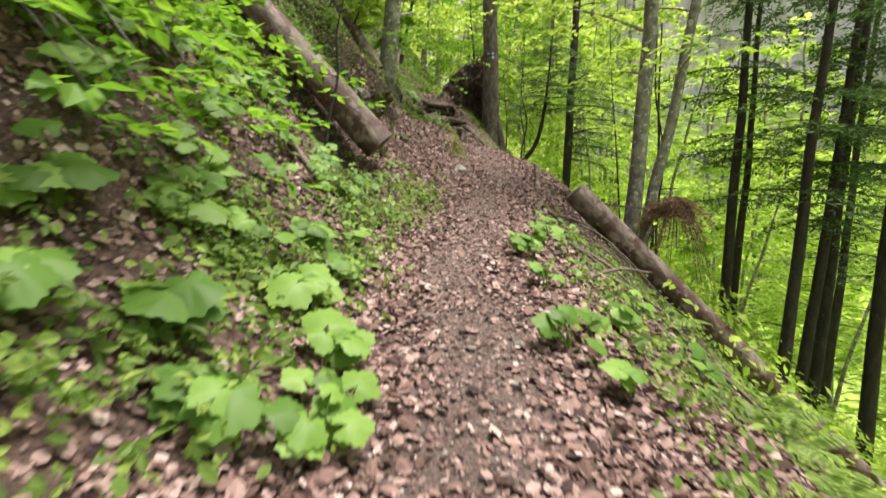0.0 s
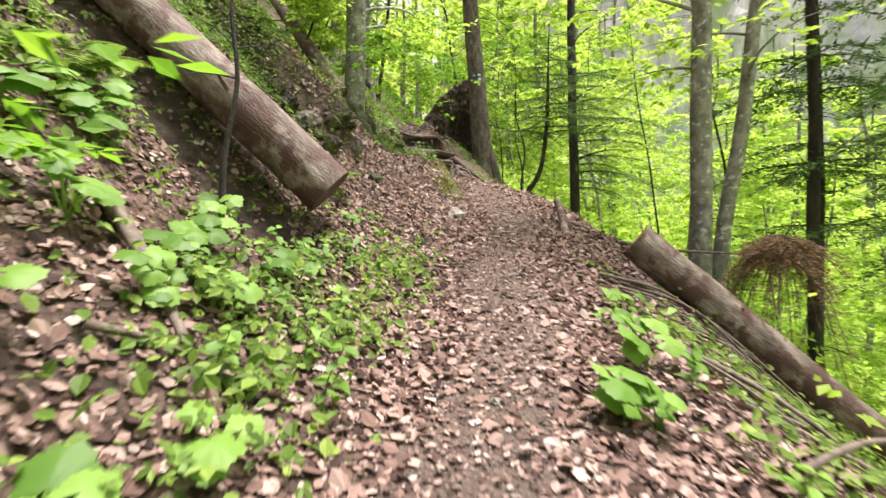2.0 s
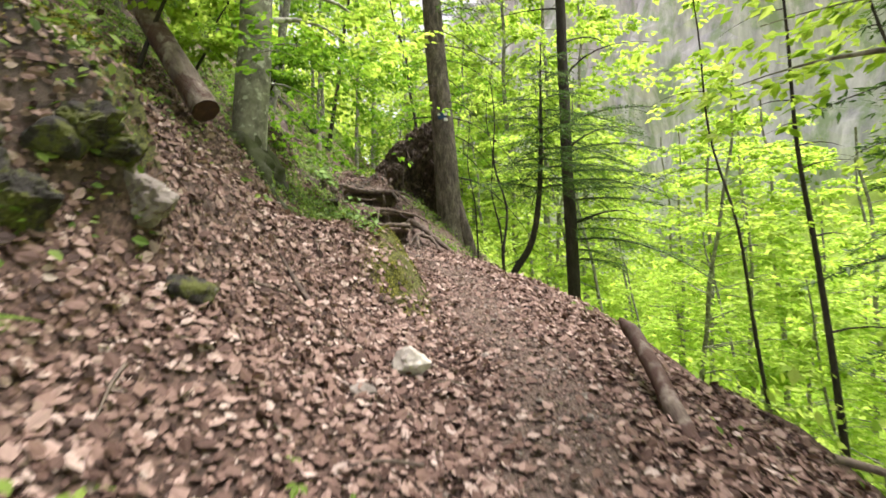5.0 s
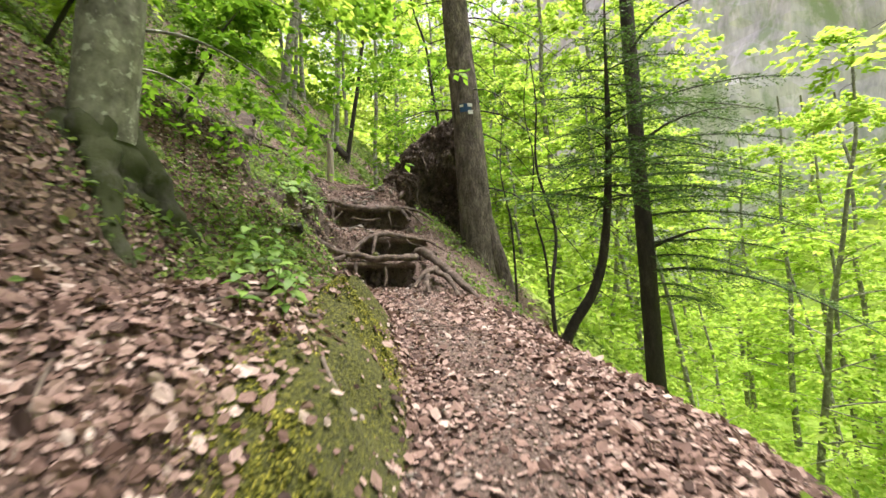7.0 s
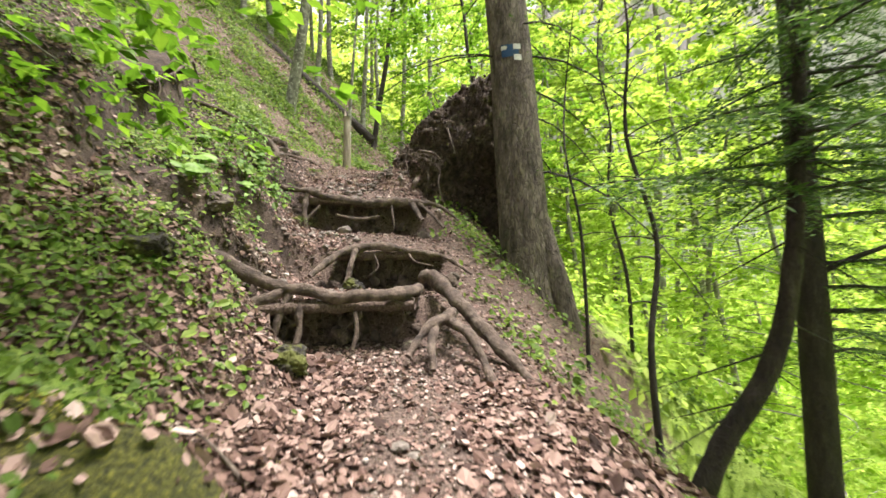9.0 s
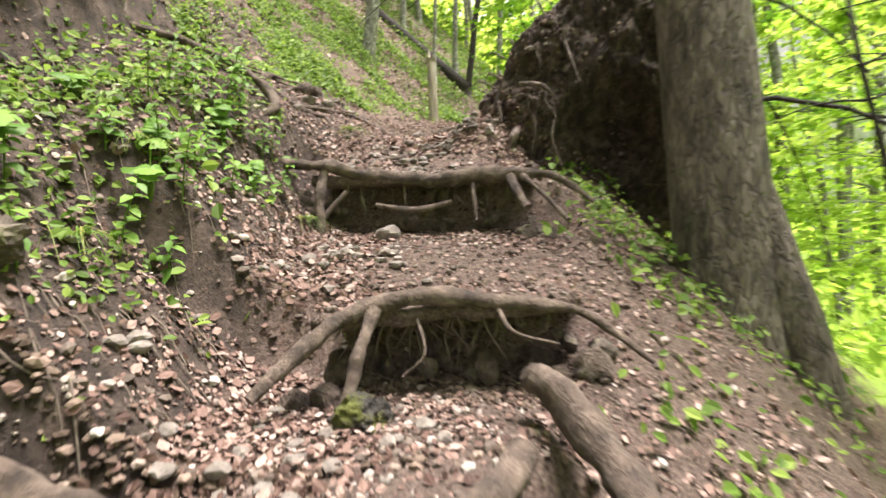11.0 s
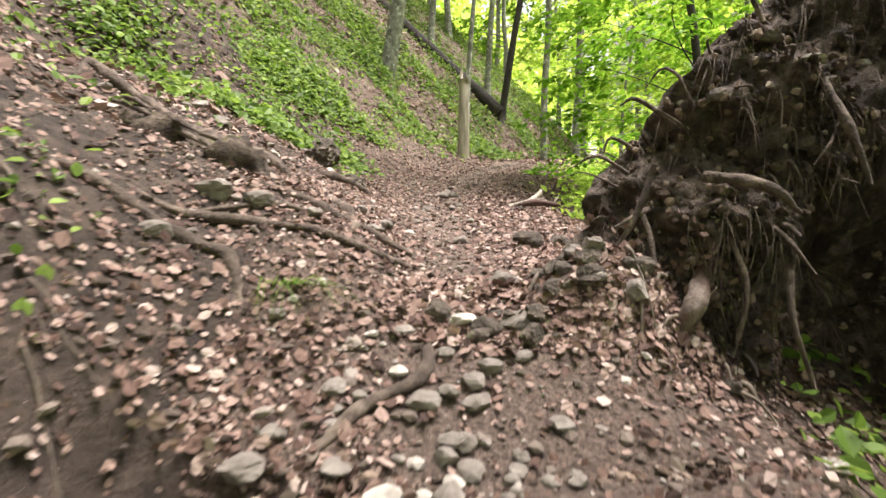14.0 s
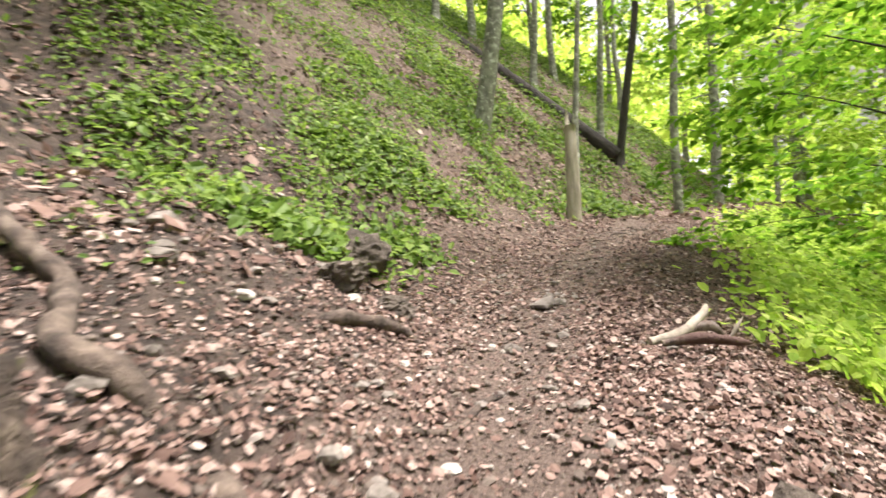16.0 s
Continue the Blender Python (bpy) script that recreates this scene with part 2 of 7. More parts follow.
# ---------------------------------------------------------------- mesh helpers
def mesh_from(name, verts, faces, mat, smooth=False):
    """faces: an array of equal-sided faces."""
    verts, faces = np.asarray(verts, dtype=np.float32), np.asarray(faces, dtype=np.int32)
    me = bpy.data.meshes.new(name)
    k, nf = faces.shape[1], len(faces)
    me.vertices.add(len(verts))
    me.vertices.foreach_set("co", verts.ravel())
    me.loops.add(nf * k)
    me.loops.foreach_set("vertex_index", faces.ravel())
    me.polygons.add(nf)
    me.polygons.foreach_set("loop_start", np.arange(0, nf * k, k, dtype=np.int32))
    me.polygons.foreach_set("use_smooth", np.full(nf, smooth))
    me.update(calc_edges=True)
    me.validate()
    me.materials.append(mat)
    return me


def part(name, me, parent, label=""):
    ob = new(name, me)
    ob.parent = parent
    return tagged(ob, label)


def thing(name, at, label, category, group="", kind=""):
    ob = new(name)
    ob.empty_display_size = 0.1
    ob.location = at
    return tagged(ob, label, category, group, kind)


def smooth_line(points, steps=8):
    """A Catmull-Rom line through the points; columns beyond three (a radius) are carried along."""
    p = np.asarray(points, dtype=float)
    p = np.vstack([2 * p[0] - p[1], p, 2 * p[-1] - p[-2]])
    out = []
    for i in range(1, len(p) - 2):
        for s in np.linspace(0, 1, steps, endpoint=False):
            a, b, c, d = p[i - 1:i + 3]
            out.append(0.5 * (2 * b + (c - a) * s + (2 * a - 5 * b + 4 * c - d) * s * s + (3 * b - a - 3 * c + d) * s ** 3))
    out.append(p[-2])
    return np.array(out)


def tube(points, seg=10, lumps=0.0, freq=3.0, caps=True, flare=None):
    """Verts and quads of a tapering tube along rows of x, y, z, radius."""
    p = np.asarray(points, dtype=float)
    c, r = p[:, :3], p[:, 3]
    tan = np.gradient(c, axis=0)
    tan /= np.linalg.norm(tan, axis=1)[:, None] + 1e-9
    ref = np.array([0.0, 0.0, 1.0]) if abs(tan[0][2]) < 0.8 else np.array([0.0, 1.0, 0.0])
    u = np.cross(tan, ref)
    u /= np.linalg.norm(u, axis=1)[:, None] + 1e-9
    w = np.cross(u, tan)
    ang = np.linspace(0, 2 * np.pi, seg, endpoint=False)
    rad = np.repeat(r[:, None], seg, 1)
    if lumps:
        for i in range(len(p)):
            for j in range(seg):
                q = Vector(c[i] + (u[i] * np.cos(ang[j]) + w[i] * np.sin(ang[j])) * r[i])
                rad[i, j] *= 1 + lumps * noise.noise(q * freq) + 0.4 * lumps * noise.noise(q * freq * 3.7)
    if flare is not None:
        rad = flare(rad, ang, c)
    v = c[:, None] + rad[..., None] * (u[:, None] * np.cos(ang)[None, :, None] + w[:, None] * np.sin(ang)[None, :, None])
    v = v.reshape(-1, 3)
    f = []
    for i in range(len(p) - 1):
        for j in range(seg):
            k = (j + 1) % seg
            f.append((i * seg + j, i * seg + k, (i + 1) * seg + k, (i + 1) * seg + j))
    if caps:
        for ring, rows in ((0, [c[0]]), (len(p) - 1, [c[-1]])):
            v = np.vstack([v, rows])
            mid = len(v) - 1
            for j in range(0, seg, 2):
                a, b, d = ring * seg + j, ring * seg + (j + 1) % seg, ring * seg + (j + 2) % seg
                f.append((mid, a, b, d) if ring == 0 else (mid, d, b, a))
    return v, np.array(f)


def join(pieces):
    vs, fs, o = [], [], 0
    for v, f in pieces:
        vs.append(np.asarray(v))
        fs.append(np.asarray(f) + o)
        o += len(v)
    return np.vstack(vs), np.vstack(fs)


def turns(yaw, tilt, roll):
    """Rotation matrices: rolled about the long axis y, tilted about x, then turned about z."""
    cy, sy, ct, st, cr, sr = np.cos(yaw), np.sin(yaw), np.cos(tilt), np.sin(tilt), np.cos(roll), np.sin(roll)
    o, i = np.zeros_like(yaw), np.ones_like(yaw)
    rz = np.stack([np.stack([cy, -sy, o], -1), np.stack([sy, cy, o], -1), np.stack([o, o, i], -1)], -2)
    rx = np.stack([np.stack([i, o, o], -1), np.stack([o, ct, -st], -1), np.stack([o, st, ct], -1)], -2)
    ry = np.stack([np.stack([cr, o, sr], -1), np.stack([o, i, o], -1), np.stack([-sr, o, cr], -1)], -2)
    return rz @ rx @ ry


LEAN = np.array(Euler((0.3, 0.45, 0)).to_matrix())


def scatter(template, faces, at, rot, size):
    t = np.asarray(template, dtype=float)
    v = np.einsum("nij,kj->nki", rot, t) * np.asarray(size)[:, None, None] + at[:, None]
    f = np.asarray(faces)[None] + (np.arange(len(at)) * len(t))[:, None, None]
    return v.reshape(-1, 3), f.reshape(-1, len(faces[0]))


# leaf shapes, stem at the origin, one unit long
LEAF_V = [(0, 0, 0), (0.3, 0.35, 0.06), (0.26, 0.7, 0.05), (0, 1.0, -0.05), (-0.26, 0.7, 0.05), (-0.3, 0.35, 0.06), (0, 0.5, 0)]
LEAF_F = [(0, 1, 2, 6), (6, 2, 3, 4), (0, 6, 4, 5)]
HERB_V = [(0, 0, 0), (0.31, 0.33, 0.09), (0.27, 0.7, 0.07), (0, 1.0, -0.06), (-0.27, 0.7, 0.07), (-0.31, 0.33, 0.09)]
DRY_V = [(0, 0, 0.05), (0.36, 0.3, 0.16), (0.3, 0.75, 0.14), (0.05, 1.0, 0.2), (-0.34, 0.7, 0.02), (-0.3, 0.25, 0.1)]
DRY_F = [(0, 1, 2, 3), (0, 3, 4, 5)]
DIAMOND_V = [(0, 0, 0), (0.3, 0.45, 0.05), (0, 1, -0.04), (-0.3, 0.45, 0.05)]
DIAMOND_F = [(0, 1, 2, 3)]


TRI_V, TRI_F = [], []
for turn_by, ln_by in ((0.0, 1.0), (1.15, 0.85), (-1.15, 0.85)):
    o_by = len(TRI_V)
    for a, b, c in ((0.0, 0.05, 0.0), (0.2, 0.32, 0.06), (0.27, 0.62, 0.03), (0.0, 1.0, -0.16), (-0.27, 0.62, 0.03), (-0.2, 0.32, 0.06)):
        TRI_V.append((ln_by * (a * math.cos(turn_by) + b * math.sin(turn_by)), ln_by * (b * math.cos(turn_by) - a * math.sin(turn_by)), ln_by * c))
    TRI_F += [(o_by, o_by + 1, o_by + 2, o_by + 3), (o_by, o_by + 3, o_by + 4, o_by + 5)]


# ---------------------------------------------------------------- the lie of the land
def lerp(y, ys, vs):
    return np.interp(y, ys, vs)


def smooth(a, b, x):
    t = np.clip((x - a) / (b - a), 0, 1)
    return t * t * (3 - 2 * t)


def path_x(y):
    return lerp(y, [-60, 0, 4, 6.5, 8, 9.5, 10.5, 13, 15, 16.5, 17.5, 18.5, 19.5, 21, 23.3, 25, 29.5, 34, 45, 400],
                [0.0, 0.1, 0.2, 0.4, 0.6, 0.95, 1.1, 1.15, 0.9, 0.65, 0.3, 0.0, -0.2, -0.75, -1.55, -1.95, -2.1, -1.2, 1.0, 40])


def path_z(y):
    return lerp(y, [-400, -60, 0, 6.5, 8, 9.4, 10.5, 12.2, 14.6, 16, 17.1, 17.56, 17.64, 18.58, 18.66, 19.0, 20.28, 20.36, 21.3, 23.3, 25, 29.5, 34, 45, 400],
                [-30, -7.5, 0, 0.83, 1.07, 1.30, 1.53, 1.86, 2.33, 2.57, 2.83, 2.86, 3.24, 3.3, 3.68, 3.83, 4.0, 4.44, 4.88, 5.4, 5.78, 6.95, 7.7, 9.2, 30])


def ramp_z(y):
    return lerp(y, [17.1, 18.3, 19.4, 21.3], [2.83, 3.48, 4.0, 4.88])


def lumps2(x, y, s, seed):
    """Cheap smooth bumps, summed sines at several sizes."""
    out = np.zeros_like(x)
    r = np.random.default_rng(seed)
    for k in range(6):
        a, ph, f = r.uniform(0, np.pi), r.uniform(0, 6.28, 2), s * 1.7 ** k
        out += 0.62 ** k * np.sin(f * (x * np.cos(a) + y * np.sin(a)) + ph[0]) * np.sin(f * 0.8 * (-x * np.sin(a) + y * np.cos(a)) + ph[1])
    return out


def rib_zone(left, y):
    """Where the rock rib stands out of the bank; left: metres uphill of the path."""
    u = y - 9.95 + 0.14 * (left - 2.3) + 0.06 * np.sin(left * 7)
    return smooth(-0.62, -0.12, u) * (1 - smooth(0.22, 0.5, u)) * smooth(2.08, 2.32, left + 0.05 * np.sin(y * 11)) * (1 - smooth(3.6, 5.4, left))


def height(x, y):
    x, y = np.asarray(x, dtype=float), np.asarray(y, dtype=float)
    warp = np.where((y > 15) & (y < 23), 0.45 * np.clip(x, -1.4, 0.8) * smooth(15.5, 17, y) * (1 - smooth(20.5, 22.5, y)), 0)
    yy = y - warp
    left, right = path_x(y) - x, x - path_x(y)
    z = path_z(yy)
    outer = np.where((yy > 17.1) & (yy < 21.3), np.clip(smooth(0.5, 0.8, x) + smooth(1.15, 1.45, -x), 0, 1), 0)
    z = z * (1 - outer) + ramp_z(yy) * outer
    # the bank above the path
    bank = lerp(left, [0, 0.5, 1.1, 1.9, 4, 9, 60, 600], [0, 0.02, 0.2, 0.7, 3.0, 8.2, 52, 300])
    steep = lerp(left, [0, 0.5, 1.1, 1.9, 4, 9, 60, 600], [0, 0.02, 0.2, 0.74, 3.5, 9.0, 54, 300])
    steps = lerp(left, [0, 0.7, 0.85, 1.5, 2.0, 2.12, 2.22, 2.8, 9, 60, 600], [0, 0.02, 0.1, 0.9, 1.15, 1.22, 1.65, 2.1, 7.6, 50, 300])
    shelf = lerp(left, [0, 0.3, 1.35, 2.55, 3.8, 5.5, 9, 60, 600], [0, 0.03, 0.6, 1.12, 1.75, 3.0, 6.2, 48, 300])
    w1 = 1 - smooth(8.2, 10, y)
    w2 = smooth(15.2, 17, y) * (1 - smooth(19.3, 20.6, y))
    w3 = smooth(19.3, 20.8, y) * (1 - smooth(22.6, 24.4, y))
    b = bank * np.clip(1 - w1 - w2 - w3, 0, 1) + steep * w1 + steps * w2 + shelf * w3
    z = z + np.where(left > 0, b, 0)
    # the slope below it, down to the stream and up the far side
    fall = lerp(right, [0, 0.5, 1.0, 1.8, 3.5, 12, 32, 44, 90, 160, 600], [0, -0.02, -0.12, -0.5, -2.0, -9.5, -24, -25, 16, 60, 90])
    drop = lerp(right, [0, 0.5, 1.0, 1.8, 3.5, 12, 32, 44, 90, 160, 600], [0, -0.02, -0.12, -0.7, -3.0, -10.5, -24, -25, 16, 60, 90])
    wd = smooth(13.5, 15.5, y) * (1 - smooth(19.3, 20.3, y))
    z = z + np.where(right > 0, fall * (1 - wd) + drop * wd, 0)
    # a mossy hump beside the path
    hump = smooth(11.6, 12.3, y) * (1 - smooth(14.7, 15.6, y)) * smooth(0.5, 1.0, left + 0.08 * np.sin(y * 4.3) + 0.05 * np.sin(y * 9.7)) * (1 - smooth(1.2, 2.3, left))
    z = z + (0.4 + 0.07 * lumps2(x, y, 5.0, 6)) * hump
    # a rocky rib that runs down the bank
    z = z + 0.62 * rib_zone(left, y)
    hollow = np.exp(-((y - 7.1) / 0.38) ** 2) * smooth(1.3, 1.8, left) * (1 - smooth(3.6, 4.6, left))
    z = z - 0.45 * hollow
    # the heap of torn earth at the root plate's foot
    foot = y - 20.98 - 0.24 * (x + 0.4)
    z = z + 0.3 * np.exp(-np.abs(foot / 0.2) ** 2.6) * smooth(-0.62, -0.15, x) * (1 - smooth(-0.05, 0.3, x))
    away = np.clip(np.abs(x - path_x(y)) - 0.4, 0, 3) / 3
    z = z + (0.015 + 0.10 * away) * lumps2(x, y, 2.2, 3) + 0.012 * lumps2(x, y, 11.0, 4) + np.clip(away * 3 - 1, 0, 1) * 0.1 * lumps2(x, y, 0.8, 5)
    return z


# lips of earth over the washed-out steps: from x, to x, front, back, top
LEDGES = ((-1.0, 0.5, 17.24, 17.72, 3.25), (-0.36, 0.66, 18.26, 18.76, 3.69), (-1.12, 0.36, 19.98, 20.46, 4.45))


def surface(x, y):
    """The ground with its overhanging lips, where loose things lie."""
    z = height(x, y)
    v = y - 0.45 * np.clip(x, -1.4, 0.8)
    for x0, x1, front, back, top in LEDGES:
        on = (x > x0) & (x < x1) & (v > front + 0.04) & (v < back)
        z = np.where(on, np.maximum(z, top + 0.06 * (v - back)), z)
    return z


def h1(x, y):
    return float(height(np.array([x]), np.array([y]))[0])


def normals(x, y, e=0.08):
    gx = (height(x + e, y) - height(x - e, y)) / (2 * e)
    gy = (height(x, y + e) - height(x, y - e)) / (2 * e)
    return gx, gy


def hump_zone(x, y):
    left = path_x(y) - x
    return smooth(11.4, 12.2, y) * (1 - smooth(14.8, 15.8, y)) * smooth(0.5, 0.66, left) * (1 - smooth(0.9, 1.35, left))


def build_ground():
    near_x = np.arange(-6.5, 5.0, 0.065)
    near_y = np.arange(-2.5, 33.0, 0.07)
    out = np.geomspace(0.1, 600, 34)
    xs = np.concatenate([near_x[0] - out[::-1], near_x, near_x[-1] + out])
    ys = np.concatenate([near_y[0] - out[::-1], near_y, near_y[-1] + out])
    gx, gy = np.meshgrid(xs, ys)
    gz = height(gx, gy)
    nx, ny = len(xs), len(ys)
    idx = np.arange(nx * ny).reshape(ny, nx)
    f = np.stack([idx[:-1, :-1], idx[:-1, 1:], idx[1:, 1:], idx[1:, :-1]], -1).reshape(-1, 4)
    me = mesh_from("ground", np.stack([gx, gy, gz], -1).reshape(-1, 3), f, GROUND, True)
    side = np.abs(gx - path_x(gy))
    left = path_x(gy) - gx
    worn = 1 - smooth(0.22, 0.6, side + 0.1 * lumps2(gx, gy, 3.0, 8)) * (1 - 0.5 * smooth(16, 18, gy))
    # bare soil; the first term also darkens the log's hollow, painted as shade
    earth = np.exp(-((gy - 7.2) / 0.4) ** 2) * smooth(1.15, 1.6, left) + 0.9 * np.maximum(rib_zone(left, gy), smooth(8.0, 8.6, gy) * (1 - smooth(9.7, 10.0, gy)) * smooth(2.3, 2.8, left) * (1 - smooth(4.5, 5.5, left))) + smooth(15.5, 17.5, gy) * (1 - smooth(24, 27, gy)) * smooth(0.6, 1.0, left) * 0.8
    moss = np.maximum(hump_zone(gx, gy), rib_zone(left, gy) * smooth(9.75, 10.0, gy))
    green = 0.9 * smooth(2.2, 5, -left)
    for key, val in (("worn", worn), ("earth", earth), ("moss", moss), ("green", green)):
        a = me.attributes.new(key, "FLOAT", "POINT")
        a.data.foreach_set("value", np.clip(val, 0, 1).astype(np.float32).ravel())
    ob = new("ground", me)
    tagged(ob, "steep forest slope of brown soil, moss and a trodden footpath", "ground", "", "structure")


build_ground()


# ---------------------------------------------------------------- logs
def log(name, a, b, ra, rb, label, cut_label, bark=BARK_LOG, stubs=0, seed=1):
    """A felled trunk from its sawn end a to b, with branch stubs."""
    a, b = Vector(a), Vector(b)
    length = (b - a).length
    rows = [(0, 0, s * length, ra + (rb - ra) * s) for s in np.linspace(0, 1, 26)]
    root = thing(name, a, label, "log")
    root.rotation_mode = "QUATERNION"
    root.rotation_quaternion = (b - a).to_track_quat("Z", "Y")
    v, f = tube(rows, 28, 0.09, 4.0, caps=False)
    part("bark", mesh_from("bark", v, f, bark, True), root)
    for nm, z, r in (("cut_face", 0.004, ra), ("cut_face", length - 0.004, rb)):
        bm = bmesh.new()
        rings = []
        for k, q in enumerate((0.02, 0.35, 0.7, 0.97)):
            rings.append([bm.verts.new((r * q * math.cos(t), r * q * math.sin(t), z + 0.006 * noise.noise(Vector((q * 3, t, seed))))) for t in np.linspace(0, 2 * math.pi, 24, endpoint=False)])
        for r0, r1 in zip(rings, rings[1:]):
            for i in range(24):
                bm.faces.new((r0[i], r0[(i + 1) % 24], r1[(i + 1) % 24], r1[i]))
        bm.faces.new(rings[0])
        me = bpy.data.meshes.new(nm)
        bm.to_mesh(me)
        bm.free()
        me.materials.append(WOOD_RUST if seed != 2 else WOOD_FRESH)
        part(nm, me, root, cut_label)
    g = random.Random(seed)
    for k in range(stubs):
        s, t = g.uniform(0.12, 0.9), g.uniform(0, 6.28)
        r = ra + (rb - ra) * s
        d = Vector((math.cos(t), math.sin(t), 0.25))
        p0 = Vector((d.x * r * 0.9, d.y * r * 0.9, s * length))
        ln = g.choice((0.03, 0.04, 0.06, 0.25))
        v, f = tube([(*(p0 + d * ln * q), 0.022 * (1 - 0.5 * q)) for q in (0, 0.4, 0.8, 1)], 8, 0.1, 20)
        part("branch_stub", mesh_from("branch_stub", v, f, TWIG, True), root)
    return root


log("fallen_log", (-0.98, 7.55, 1.86), (-5.2, 7.15, 6.25), 0.245, 0.17, "felled spruce log with peeling grey-brown bark on the bank", "dark wet reddish sawn end", stubs=7, seed=1)
log("fallen_log", (2.08, 8.2, 1.3), (6.3, 6.5, -2.8), 0.195, 0.16, "felled grey log with knots lying down the slope", "yellowish sawn end", stubs=12, seed=2)
log("fallen_log", (-1.72, 12.6, 4.02), (-3.6, 13.9, 6.9), 0.145, 0.11, "short sawn log end high on the leafy bank", "orange-brown sawn end", stubs=3, seed=3)
log("fallen_log", (-3.4, 36.0, h1(-3.4, 36.0) + 0.3), (-12.0, 36.0, h1(-12.0, 36.0) + 0.3), 0.22, 0.15, "long dark fallen trunk leaning on the far hillside", "grey broken end", BARK_DARK, 5, 4)


# ---------------------------------------------------------------- trees
def lean_line(base, top, height_m, r0, r1, wobble, seed, steps=30):
    g = np.random.default_rng(seed)
    base, top = np.asarray(base, float), np.asarray(top, float)
    d = (top - base) / (top[2] - base[2])
    ph = g.uniform(0, 6.28, 4)
    rows = []
    for s in np.linspace(0, 1, steps):
        z = s * height_m
        o = wobble * s ** 0.5 * np.array([math.sin(z * 0.9 + ph[0]) + 0.4 * math.sin(z * 2.3 + ph[1]), math.sin(z * 0.8 + ph[2]), 0]) * min(1, z)
        rows.append((*(d * z + o), r0 + (r1 - r0) * s ** 0.8))
    return np.array(rows)


def flare_at(amount, lobes, reach, seed):
    g = np.random.default_rng(seed)
    ph = g.uniform(0, 6.28)

    def go(rad, ang, c):
        k = np.clip(1 - (c[:, 2] - c[0, 2]) / reach, 0, 1)[:, None] ** 2
        return rad * (1 + amount * k * (0.45 + 0.55 * np.cos(ang * lobes + ph)[None, :] ** 2))
    return go


def spray_leaves(points, dirs, g, leaf, per=11, spread=0.42):
    """Flat sprays of leaves along short twigs, as beech bears them."""
    n = len(points)
    s = g.uniform(0.0, 1.0, (n, per))
    side = np.where(np.arange(per) % 2 == 0, 1, -1)[None, :]
    yaw0 = dirs[:, None] + g.normal(0, 0.1, (n, per))
    droop = g.normal(-0.18, 0.15, n)[:, None]
    along = s * spread * g.uniform(0.8, 1.4, n)[:, None]
    at = np.stack([points[:, None, 0] - np.sin(yaw0) * along, points[:, None, 1] + np.cos(yaw0) * along, points[:, None, 2] + droop * along], -1).reshape(-1, 3)
    yaw = (yaw0 + side * g.uniform(0.5, 1.1, (n, per))).ravel()
    rot = turns(yaw, g.normal(-0.2, 0.3, n * per), g.normal(0, 0.35, n * per))
    return scatter(DIAMOND_V, DIAMOND_F, at, rot, g.uniform(0.75, 1.25, n * per) * leaf)


def beech_meshes(seed, tall, crown_from, spread, r0, sprays, leaf=0.115, mat=LEAF_BEECH):
    """Trunk, limbs and leafy crown of a slender forest beech, standing at the origin."""
    g = np.random.default_rng(seed)
    trunk = lean_line((0, 0, -0.5), (g.normal(0, 0.5), g.normal(0, 0.5), tall), tall + 0.5, r0, r0 * 0.25, 0.12, seed)
    trunk[:, 2] -= 0.5
    tv = tube(trunk, 12, 0.06, 3.0, flare=flare_at(0.5, 5, 1.1, seed))
    limbs, pts, dirs = [], [], []
    for k in range(22):
        s = crown_from + (0.97 - crown_from) * (k + g.uniform()) / 22
        p = trunk[int(s * (len(trunk) - 1))]
        az, ln = g.uniform(0, 6.28), spread * (1.15 - 0.75 * (s - crown_from) / (1 - crown_from)) * g.uniform(0.6, 1.1)
        rise, sag = g.uniform(0.1, 0.55), g.uniform(0.1, 0.35)
        line = []
        for q in np.linspace(0, 1, 7):
            bend = az + 0.35 * math.sin(3 * q + k)
            line.append((p[0] - math.sin(bend) * ln * q, p[1] + math.cos(bend) * ln * q, p[2] + ln * (rise * q - sag * q * q), max(0.006, p[3] * 0.32 * (1 - q))))
        limbs.append(tube(line, 5, caps=False))
        line = np.array(line)
        m = max(4, int(sprays / 22))
        q = g.uniform(0.18, 1.0, m) ** 0.7 * 5.99
        i, fr = q.astype(int), (q % 1)[:, None]
        c = line[i, :3] * (1 - fr) + line[i + 1, :3] * fr
        side = g.choice((-1, 1), m)
        off = g.uniform(0, 0.33, m) * ln
        dd = az + side * g.uniform(0.5, 1.2, m)
        pts.append(c + np.stack([-np.sin(dd) * off, np.cos(dd) * off, g.normal(-0.05, 0.12, m) * ln * 0.5], -1))
        dirs.append(dd)
    lv = spray_leaves(np.vstack(pts), np.concatenate(dirs), g, leaf)
    return mesh_from("trunk", *join([tv]), BARK_BEECH, True), [mesh_from("limb", *q, BARK_BEECH, True) for q in limbs], mesh_from("crown", *lv, mat)


